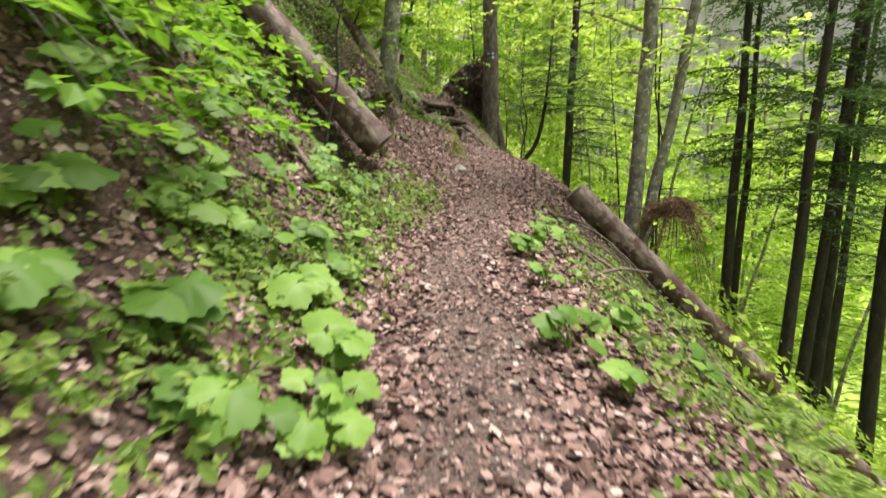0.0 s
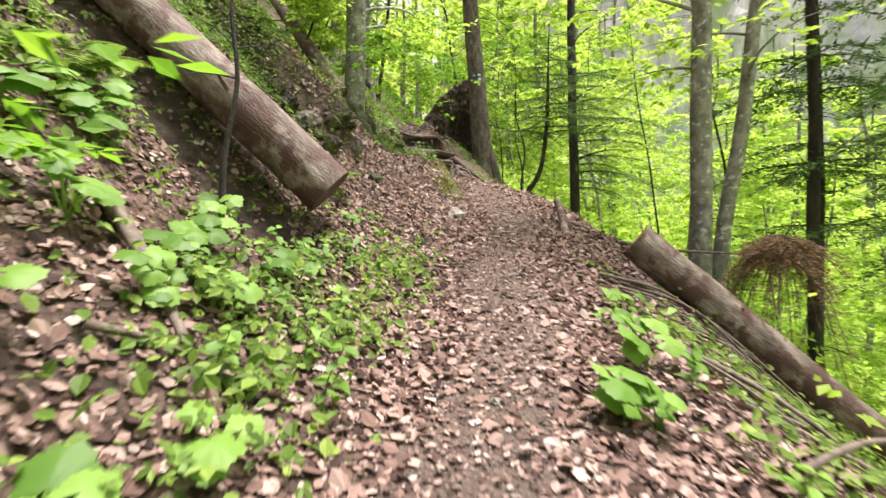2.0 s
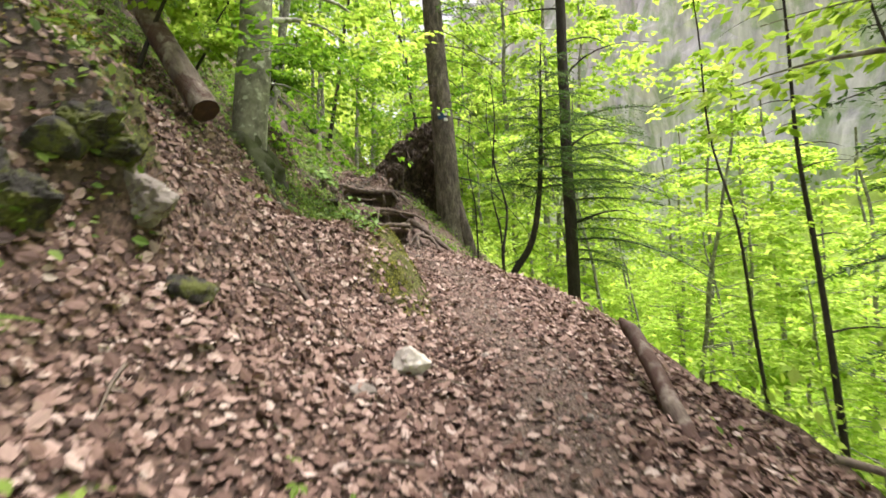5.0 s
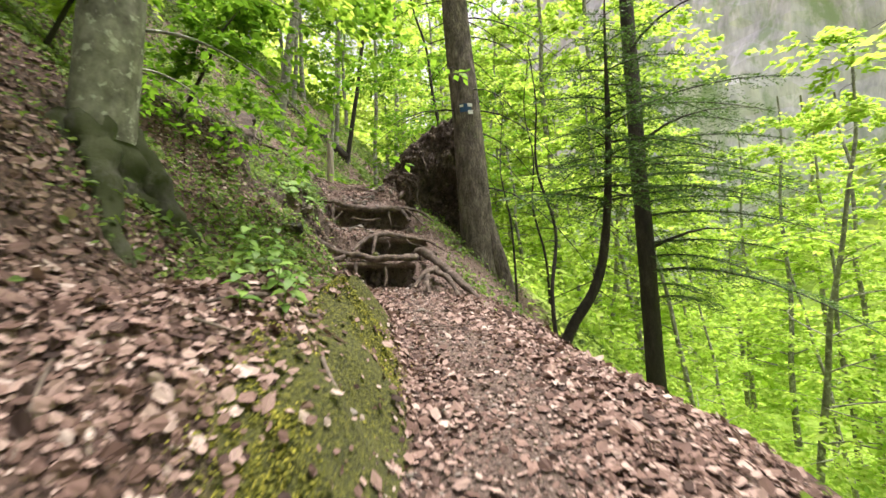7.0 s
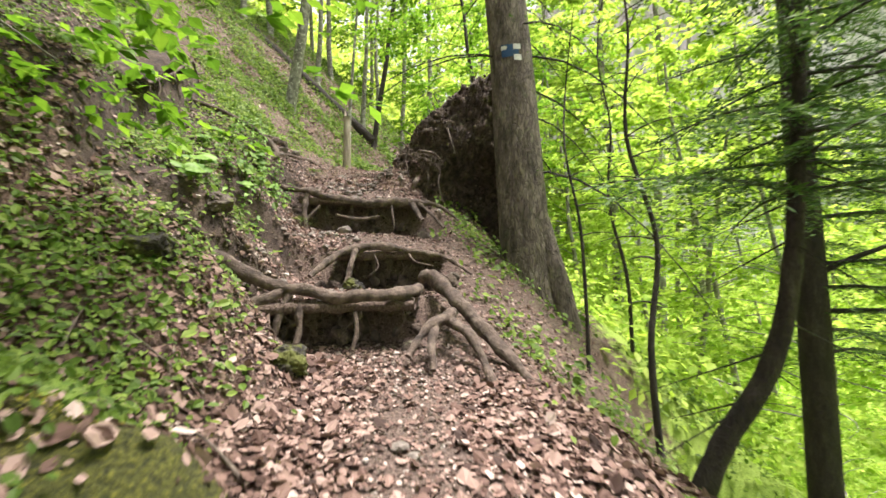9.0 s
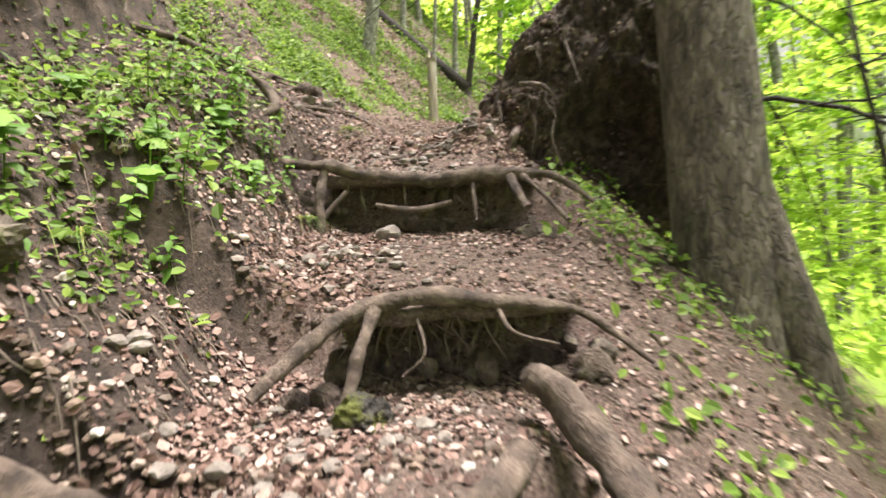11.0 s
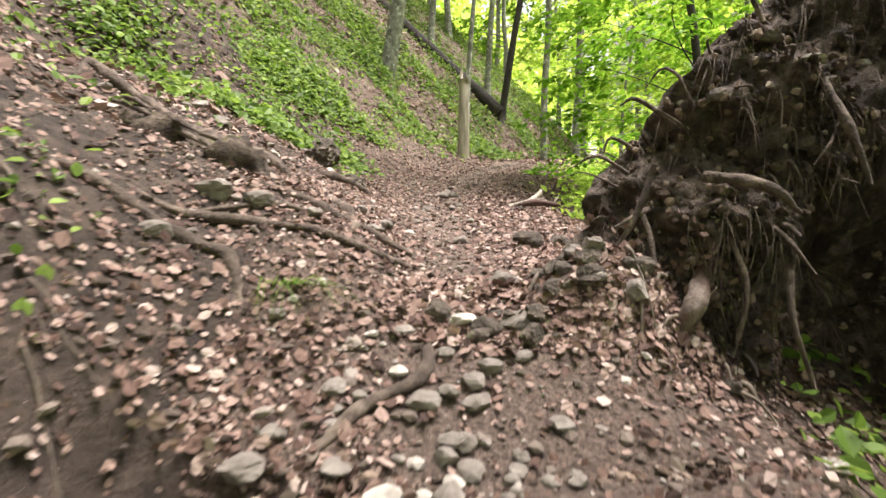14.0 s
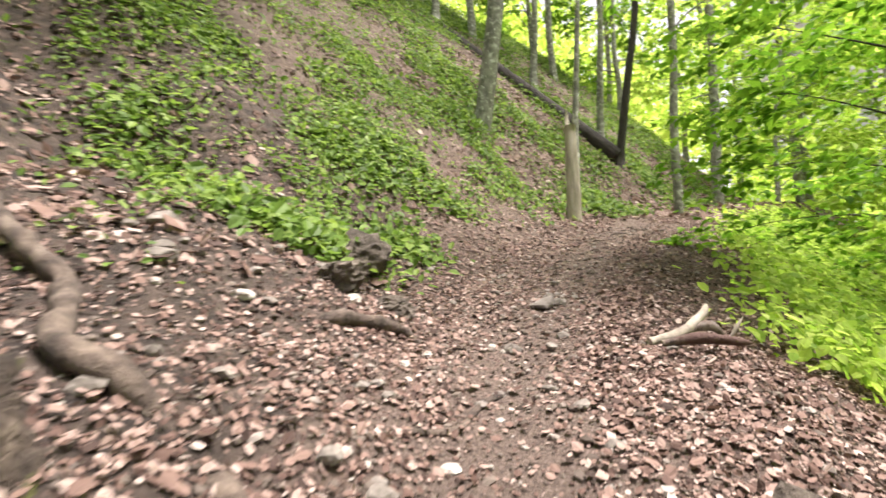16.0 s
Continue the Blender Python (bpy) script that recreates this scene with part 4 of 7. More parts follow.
# the last seven, mostly out of view, are added to shade the bank
for x, y, m, s in ((-6.5, 19, BEECH_D, 1.0), (-8.5, 25, BEECH_D, 1.0), (-7.5, 13.5, BEECH_D, 1.0), (-5.5, 17, BEECH_A, 0.75), (-10, 30, BEECH_D, 1.0), (-12, 20, BEECH_D, 1.0), (-9.0, 38, BEECH_D, 1.0), (-12.5, 36, BEECH_D, 1.0),
                   (-14, 43, BEECH_A, 1.0), (-7, 42, BEECH_D, 1.0), (-9.5, 9.0, BEECH_D, 1.0), (-10, 48, BEECH_A, 1.0), (-16, 30, BEECH_A, 1.1), (-14, 12, BEECH_A, 1.1), (-4.5, 16.2, BEECH_C, 0.6), (-7.6, 2.5, BEECH_A, 1.25), (-8.2, 6.8, BEECH_A, 1.3), (-9.6, 21.5, BEECH_A, 1.3), (-10.5, 26.5, BEECH_A, 1.3), (-6.0, 4.5, BEECH_D, 0.9), (-6.8, 9.2, BEECH_D, 0.9), (-5.2, 1.5, BEECH_D, 0.8)):
    plant_tree(m, x, y, s, "beech_tree", "slender grey beech on the bank above the path", "trees on the bank")


def far_woods():
    """The wooded far side of the valley, crown by crown, and a grey cliff among it."""
    g = np.random.default_rng(81)
    at, size = [], []
    for _ in range(900):
        x, y = g.uniform(34, 150), g.uniform(-60, 190)
        r, z = g.uniform(2.5, 4.5), h1(x, y)
        m = 70
        d = g.normal(0, 1, (m, 3))
        d /= np.linalg.norm(d, axis=1)[:, None]
        at.append(np.array([x, y, z + r * 1.6]) + d * np.array([r, r, r * 1.5]) * g.uniform(0.6, 1.05, (m, 1)))
        size.append(g.uniform(0.8, 1.5, m))
    for _ in range(420):
        x, y = g.uniform(-60, 60), g.uniform(62, 170)
        r, z = g.uniform(2.5, 4.5), h1(x, y)
        m = 70
        d = g.normal(0, 1, (m, 3))
        d /= np.linalg.norm(d, axis=1)[:, None]
        at.append(np.array([x, y, z + r * 2.0]) + d * np.array([r, r, r * 1.9]) * g.uniform(0.6, 1.05, (m, 1)))
        size.append(g.uniform(0.8, 1.5, m))
    at, size = np.vstack(at), np.concatenate(size)
    n = len(at)
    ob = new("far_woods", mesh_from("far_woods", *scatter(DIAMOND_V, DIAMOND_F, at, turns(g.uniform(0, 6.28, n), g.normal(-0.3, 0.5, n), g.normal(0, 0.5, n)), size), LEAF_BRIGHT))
    tagged(ob, "dense bright green woods across the valley", "woods", "", "stuff")


far_woods()


def cliff():
    bm = bmesh.new()
    rows = []
    for i in range(120):
        a = i / 119
        row = []
        for j in range(60):
            b = j / 59
            x, y, z = 118 - 125 * a, -10 + 330 * a, -20 + 150 * b
            nn = noise.fractal(Vector((x * 0.07, y * 0.07, z * 0.03)), 1.0, 2.0, 5)
            row.append(bm.verts.new((x + 5 * nn + 14 * b, y + 4 * nn, z + 9 * b * noise.noise(Vector((a * 11, 0, 1))))))
        rows.append(row)
    for r0, r1 in zip(rows, rows[1:]):
        for j in range(59):
            bm.faces.new((r0[j], r1[j], r1[j + 1], r0[j + 1]))
    me = bpy.data.meshes.new("cliff")
    bm.to_mesh(me)
    bm.free()
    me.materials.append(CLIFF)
    tagged(new("backdrop_cliff", me), "pale grey limestone cliff across the valley, hazed by its own glow", "cliff", "", "structure")


cliff()


# ---------------------------------------------------------------- roots over the steps
def root_thing(label, runs, name="tree_root", mat=ROOT):
    """A bared root: its main run and the offshoots, each a part."""
    o = Vector(runs[0][0][:3])
    ob = thing(name, o, label, "root", "bared roots on the path")
    for k, run in enumerate(runs):
        pts = smooth_line(run, 9)
        pts[:, :3] -= np.array(o)
        pts[:, 3] *= 0.84
        part("main_root" if k == 0 else "offshoot", mesh_from("root", *tube(pts, 16, 0.55, 8.0), mat, True), ob)
    return ob


root_thing("thick gnarled root forming the lowest path step", [
    [(-1.15, 16.85, 3.75, 0.05), (-0.85, 17.0, 3.55, 0.065), (-0.55, 17.15, 3.37, 0.06), (-0.3, 17.18, 3.31, 0.055), (0.0, 17.2, 3.25, 0.062), (0.28, 17.3, 3.26, 0.058), (0.45, 17.5, 3.28, 0.055), (0.5, 17.75, 3.3, 0.05)],
    [(-0.38, 17.17, 3.28, 0.045), (-0.42, 17.1, 3.15, 0.035), (-0.45, 17.05, 3.0, 0.03)],
    [(-0.42, 17.15, 3.3, 0.04), (-0.62, 17.0, 3.2, 0.045), (-0.72, 16.92, 3.05, 0.03)],
    [(-0.3, 17.15, 3.22, 0.03), (-0.28, 17.1, 3.05, 0.028), (-0.3, 17.06, 2.9, 0.02)],
    [(0.1, 17.2, 3.15, 0.02), (0.12, 17.15, 3.0, 0.018), (0.1, 17.1, 2.88, 0.012)],
])
root_thing("arched root with a prong over an undercut step", [
    [(-0.42, 17.75, 3.42, 0.024), (-0.32, 17.95, 3.55, 0.036), (-0.18, 18.15, 3.66, 0.044), (0.05, 18.28, 3.7, 0.044), (0.3, 18.38, 3.67, 0.04), (0.55, 18.48, 3.63, 0.036), (0.72, 18.5, 3.58, 0.024), (0.95, 18.35, 3.42, 0.012)],
    [(-0.12, 18.18, 3.67, 0.036), (-0.13, 18.05, 3.55, 0.036), (-0.14, 17.98, 3.42, 0.036), (-0.17, 17.9, 3.28, 0.032)],
    [(0.35, 18.38, 3.63, 0.012), (0.42, 18.3, 3.55, 0.0104), (0.6, 18.3, 3.5, 0.0064)],
    [(0.05, 18.2, 3.62, 0.008), (0.1, 18.12, 3.5, 0.0072), (0.02, 18.08, 3.42, 0.0048)],
])
root_thing("long smooth root edging the top step", [
    [(-1.75, 19.3, 4.6, 0.02), (-1.4, 19.4, 4.53, 0.035), (-1.05, 19.5, 4.49, 0.05), (-0.75, 19.66, 4.42, 0.055), (-0.45, 19.8, 4.37, 0.055), (-0.15, 19.93, 4.38, 0.065), (0.1, 20.05, 4.4, 0.07), (0.3, 20.15, 4.4, 0.05), (0.55, 20.2, 4.35, 0.03), (0.8, 20.15, 4.15, 0.02)],
    [(-1.02, 19.5, 4.45, 0.04), (-1.02, 19.42, 4.28, 0.038), (-1.0, 19.38, 4.1, 0.035), (-0.98, 19.35, 3.92, 0.03)],
    [(-0.85, 19.5, 4.3, 0.02), (-0.95, 19.44, 4.18, 0.02), (-1.0, 19.4, 4.1, 0.018)],
    [(-0.7, 19.62, 4.2, 0.025), (-0.45, 19.72, 4.15, 0.03), (-0.2, 19.85, 4.2, 0.02)],
    [(0.2, 20.08, 4.38, 0.045), (0.25, 19.95, 4.28, 0.04), (0.35, 19.8, 4.12, 0.03)],
    [(0.28, 20.12, 4.38, 0.03), (0.45, 19.95, 4.22, 0.025), (0.62, 19.75, 4.02, 0.015)],
    [(-0.05, 19.9, 4.33, 0.02), (-0.02, 19.8, 4.18, 0.018), (0.0, 19.75, 4.05, 0.012)],
])
root_thing("stout root running down the outer edge of the steps", [
    [(0.48, 18.2, 3.38, 0.05), (0.55, 18.1, 3.42, 0.07), (0.72, 17.85, 3.3, 0.075), (0.9, 17.6, 3.12, 0.075), (1.1, 17.35, 2.92, 0.06), (1.35, 17.0, 2.65, 0.03)],
    [(0.8, 17.62, 3.1, 0.05), (0.75, 17.4, 3.08, 0.05), (0.6, 17.2, 3.0, 0.04), (0.5, 17.05, 2.84, 0.03)],
    [(0.78, 17.4, 3.05, 0.045), (0.95, 17.15, 2.95, 0.045), (1.05, 16.9, 2.75, 0.03), (1.1, 16.75, 2.6, 0.02)],
    [(0.68, 17.3, 3.03, 0.035), (0.66, 17.1, 2.92, 0.035), (0.68, 16.95, 2.76, 0.025)],
])
root_thing("short root poking from the bank", [[(-1.12, 18.42, 3.95, 0.035), (-1.0, 18.42, 3.78, 0.045), (-0.88, 18.4, 3.66, 0.04), (-0.72, 18.3, 3.52, 0.02)]])
root_thing("root looping out of the leafy bank", [[(-2.6, 18.9, 5.6, 0.03), (-2.0, 19.35, 5.45, 0.035), (-1.6, 19.6, 5.2, 0.04), (-1.42, 19.55, 4.95, 0.04), (-1.6, 19.3, 4.78, 0.03), (-1.75, 19.1, 4.7, 0.02)],
                                                 [(-2.6, 18.9, 5.6, 0.03), (-2.7, 18.3, 5.55, 0.03), (-2.6, 17.8, 5.4, 0.02)], [(-2.62, 18.5, 5.56, 0.02), (-2.5, 18.45, 5.3, 0.018), (-2.45, 18.4, 5.1, 0.01)]])


def ground_root(label, xy, r, lift=0.3, name="tree_root"):
    """A root lying half sunk along the ground."""
    last = len(xy) - 1
    run = [(x, y, h1(x, y) + (r * lift if 0 < i < last else -0.6 * r), r * (1.0 if 0 < i < last else 0.35)) for i, (x, y) in enumerate(xy)]
    return root_thing(label, [run], name)


ground_root("dark root curving across the stony slope", [(-3.55, 21.38), (-3.66, 21.6), (-3.32, 21.6), (-2.92, 21.66), (-2.55, 21.52), (-2.3, 21.4), (-2.08, 21.46), (-1.88, 21.52)], 0.055, 0.6)
ground_root("long thin root lying along the foot of the bank", [(-1.95, 20.3), (-1.7, 20.38), (-1.48, 20.56), (-1.35, 20.75), (-1.15, 21.02), (-1.05, 21.2)], 0.024, 0.7)
ground_root("dark root coming down the bare slope", [(-2.1, 20.05), (-1.84, 20.12), (-1.66, 20.24), (-1.52, 20.27), (-1.4, 20.3), (-1.28, 20.22)], 0.03, 0.6)
ground_root("forked root on the bare slope", [(-1.72, 20.42), (-1.55, 20.72), (-1.5, 20.95), (-1.32, 21.1)], 0.016, 0.7)
ground_root("curved root stub in the gravel", [(-1.78, 21.5), (-1.66, 21.5), (-1.55, 21.42), (-1.45, 21.3)], 0.045, 0.7)
ground_root("crooked dead root end on the slope", [(-2.45, 22.58), (-2.38, 22.66), (-2.3, 22.86), (-2.24, 23.02), (-2.16, 23.1)], 0.045, 0.8)
ground_root("straight dead stick beside the path", [(-1.33, 21.0), (-1.38, 21.2), (-1.44, 21.46)], 0.022, 1.2, "fallen_branch")
ground_root("thin root half buried in the gravel", [(-1.75, 22.2), (-1.6, 22.5), (-1.62, 22.8), (-1.5, 23.1)], 0.022, 0.4)


def rotten_log():
    """A short mossy log, soft with rot, sunk in the slope."""
    o = Vector((-2.35, 21.1, h1(-2.35, 21.1)))
    root = thing("rotten_log", o, "short rotten log, dark and mossy, sunk in the slope", "log")
    run = [(-0.5, 0.02, 0.26, 0.05), (-0.42, 0.02, 0.22, 0.12), (-0.1, 0.0, 0.08, 0.17), (0.25, 0.0, -0.06, 0.18), (0.46, 0.03, -0.15, 0.14), (0.53, 0.04, -0.18, 0.05)]
    part("trunk", mesh_from("trunk", *tube(smooth_line([(a, b, c - 0.04, 0.8 * r) for a, b, c, r in run], 12), 34, 0.9, 7.0), ROTTEN, True), root)
    g = random.Random(3)
    for k in range(7):
        x = g.uniform(-0.4, 0.4)
        p = (x, g.uniform(-0.15, 0.0), 0.1 - 0.42 * x + g.uniform(0.0, 0.08))
        part("splinter", mesh_from("splinter", *tube([(p[0] - 0.1, p[1], p[2] + 0.03, 0.012), (p[0], p[1] - 0.02, p[2], 0.018), (p[0] + 0.14, p[1] - 0.03, p[2] - 0.07, 0.004)], 6, 0.4, 20), ROOT, True), root)


rotten_log()
ground_root("thin root crossing the path", [(-2.0, 20.6), (-1.7, 21.0), (-1.4, 21.3), (-1.1, 21.45)], 0.03)
ground_root("root across the steps' foot", [(-0.95, 19.95), (-0.85, 20.2), (-0.75, 20.45), (-0.85, 20.7)], 0.026)
ground_root("moss-edged root above the path", [(-0.45, 12.6), (-0.15, 13.0), (0.02, 13.4), (0.15, 13.9), (0.25, 14.5)], 0.016)
ground_root("thin root among the leaves", [(-0.8, 11.6), (-0.35, 10.8), (0.1, 10.4)], 0.025)
ground_root("branch lying on the bank", [(-2.3, 11.9), (-1.6, 11.5), (-1.0, 11.2)], 0.025, 0.8, "fallen_branch")


def soil_ledge(x0, x1, front, back, top, seed):
    """The root-bound lip of earth that overhangs a washed-out step."""
    nx, ny = 34, 9
    vs, fs = [], []
    for k in (0, 1):
        for i in range(nx):
            x = x0 + (x1 - x0) * i / (nx - 1)
            f = front + 0.05 * noise.noise(Vector((x * 4, seed, 0))) + 0.03 * noise.noise(Vector((x * 13, seed, 0)))
            for j in range(ny):
                v = f + (back - f) * j / (ny - 1)
                y = v + 0.45 * min(max(x, -1.4), 0.8)
                zt = top + 0.06 * (v - back) - 0.015 * (j == 0) + 0.012 * noise.noise(Vector((x * 9, v * 9, seed)))
                vs.append((x, y, zt if k == 0 else zt - 0.05 - 0.035 * (j > 0) - 0.03 * noise.noise(Vector((x * 11, v * 11, seed + 3)))))
    o = nx * ny
    for i in range(nx - 1):
        for j in range(ny - 1):
            a = i * ny + j
            fs += [(a, a + ny, a + ny + 1, a + 1), (o + a, o + a + 1, o + a + ny + 1, o + a + ny)]
        fs.append((i * ny, o + i * ny, o + (i + 1) * ny, (i + 1) * ny))
    for e in (0, nx - 1):
        for j in range(ny - 1):
            a = e * ny + j
            fs.append((a, a + 1, o + a + 1, o + a))
    me = mesh_from("ground_ledge", vs, fs, GROUND, True)
    me.attributes.new("worn", "FLOAT", "POINT").data.foreach_set("value", np.full(len(vs), 0.7, dtype=np.float32))
    ob = new("ground_ledge", me)
    tagged(ob, "overhanging lip of brown earth bound by roots", "ground", "", "structure")


for seed, ledge in enumerate(LEDGES):
    soil_ledge(*ledge, seed)


def bank_lip():
    """The grassy lip of the bank, undercut, with roots along it."""
    ny, nx = 40, 7
    vs, fs = [], []
    for k in (0, 1):
        for i in range(ny):
            y = 17.35 + 1.9 * i / (ny - 1)
            for j in range(nx):
                left = 2.45 - (0.1 + (0.26 + 0.1 * noise.noise(Vector((0, y * 3, 1))) + 0.06 * noise.noise(Vector((0, y * 9, 1)))) * math.sin(math.pi * min(max(i / (ny - 1), 0.001), 0.999)) ** 0.5) * j / (nx - 1)
                x = path_x(y) - left
                z = h1(path_x(y) - 2.45, y) - 0.42 * (2.45 - left) - 0.05 * (j == nx - 1) + 0.03
                vs.append((x, y, z if k == 0 else z - 0.07 - 0.03 * noise.noise(Vector((x * 9, y * 9, 2)))))
    o = nx * ny
    for i in range(ny - 1):
        for j in range(nx - 1):
            a = i * nx + j
            fs += [(a, a + 1, a + nx + 1, a + nx), (o + a, o + a + nx, o + a + nx + 1, o + a + 1)]
        e = i * nx + nx - 1
        fs.append((e, o + e, o + e + nx, e + nx))
    me = mesh_from("ground_ledge", vs, fs, GROUND, True)
    me.attributes.new("earth", "FLOAT", "POINT").data.foreach_set("value", np.full(len(vs), 0.9, dtype=np.float32))
    tagged(new("ground_ledge", me), "overhanging earthy lip high on the bank", "ground", "", "structure")
    edge = [(path_x(y) - 2.0 - 0.05 * math.sin(y * 5), y, h1(path_x(y) - 2.45, y) - 0.2, 0.016) for y in np.linspace(17.3, 19.3, 8)]
    hang = []
    for y in (17.55, 17.75, 18.2, 18.6, 18.9):
        z = h1(path_x(y) - 2.45, y) - 0.14
        x = path_x(y) - 2.0
        hang.append([(x, y, z - 0.05, 0.008), (x + 0.05, y - 0.09 * math.sin(y * 9), z - 0.17, 0.007), (x + 0.03, y + 0.06 * math.sin(y * 7), z - 0.3, 0.006), (x + 0.1, y - 0.05, z - 0.4, 0.003)])
    root_thing("roots hanging from the undercut bank", [edge] + hang)


bank_lip()
g_hair = np.random.default_rng(55)


def hollow_clods():
    """Lumps of earth and stone that break up the back and the ends of the hollows under the steps."""
    g = random.Random(12)
    for x0, x1, front, back, top in LEDGES:
        for k in range(26):
            end = k < 12
            x = (x0 if k % 2 else x1) + g.uniform(-0.12, 0.12) if end else g.uniform(x0, x1)
            v = front + (g.uniform(-0.12, 0.14) if end else g.uniform(0.1, 0.34))
            r, y = g.uniform(0.03, 0.075), v + 0.45 * min(max(x, -1.4), 0.8)
            ob = new("earth_clod", stone_mesh(700 + k, r, SOIL_DARK if k % 4 else EARTH_ROCK, 0.85))
            ob.location, ob.rotation_euler = (x, y, h1(x, y) + g.uniform(0.0, 0.12) * (not end) + 0.02), (g.uniform(0, 3), g.uniform(0, 3), g.uniform(0, 3))
            tagged(ob, "crumbling clod of dark earth under a root step", "earth clod", "clods under the steps")


def hanging_roots(x0, x1, front, top, drop, n, label):
    """Fine roots that hang in the hollow of a step."""
    hair = []
    for _ in range(n):
        x, v, ln, r = g_hair.uniform(x0, x1), front + g_hair.uniform(0.02, 0.25), g_hair.uniform(0.3, 1.0) * drop, g_hair.uniform(0.002, 0.007)
        y = v + 0.45 * x
        hair.append(tube([(x, y, top - 0.05, r), (x + g_hair.normal(0, 0.03), y - 0.02, top - 0.05 - ln * 0.5, r), (x + g_hair.normal(0, 0.06), y - 0.02, top - 0.05 - ln, r * 0.4)], 4, caps=False))
    tagged(new("root_fringe", mesh_from("root_fringe", *join(hair), TWIG, True)), label, "roots", "", "stuff")


hanging_roots(-0.9, 0.45, 17.26, 3.25, 0.3, 60, "fringe of fine roots under the lowest step")
hanging_roots(-0.3, 0.6, 18.28, 3.69, 0.3, 60, "fringe of fine roots under the middle step")
hanging_roots(-1.05, 0.3, 20.0, 4.45, 0.35, 70, "fringe of fine roots under the top step")


# ---------------------------------------------------------------- the uprooted root plate
PLATE_MID = np.array([0.75, 5.0])


def plate_front(x, z, q):
    """How far along y the plate's ragged face lies."""
    nz = noise.fractal(Vector((x * 1.9, 4.0, z * 1.9)), 0.5, 2.1, 8)
    hollow = 0.75 * max(0, 1 - ((x - 1.0) / 0.55) ** 2 - ((z - 4.65) / 0.85) ** 2) ** 0.7
    nz += 0.55 * noise.noise(Vector((x * 5.5, 1.0, z * 5.5))) + 0.3 * noise.noise(Vector((x * 13, 2.0, z * 13)))
    return 21.42 + 0.06 * (z - 4.6) - 0.24 * (1 - q ** 4) + 0.17 * nz + hollow


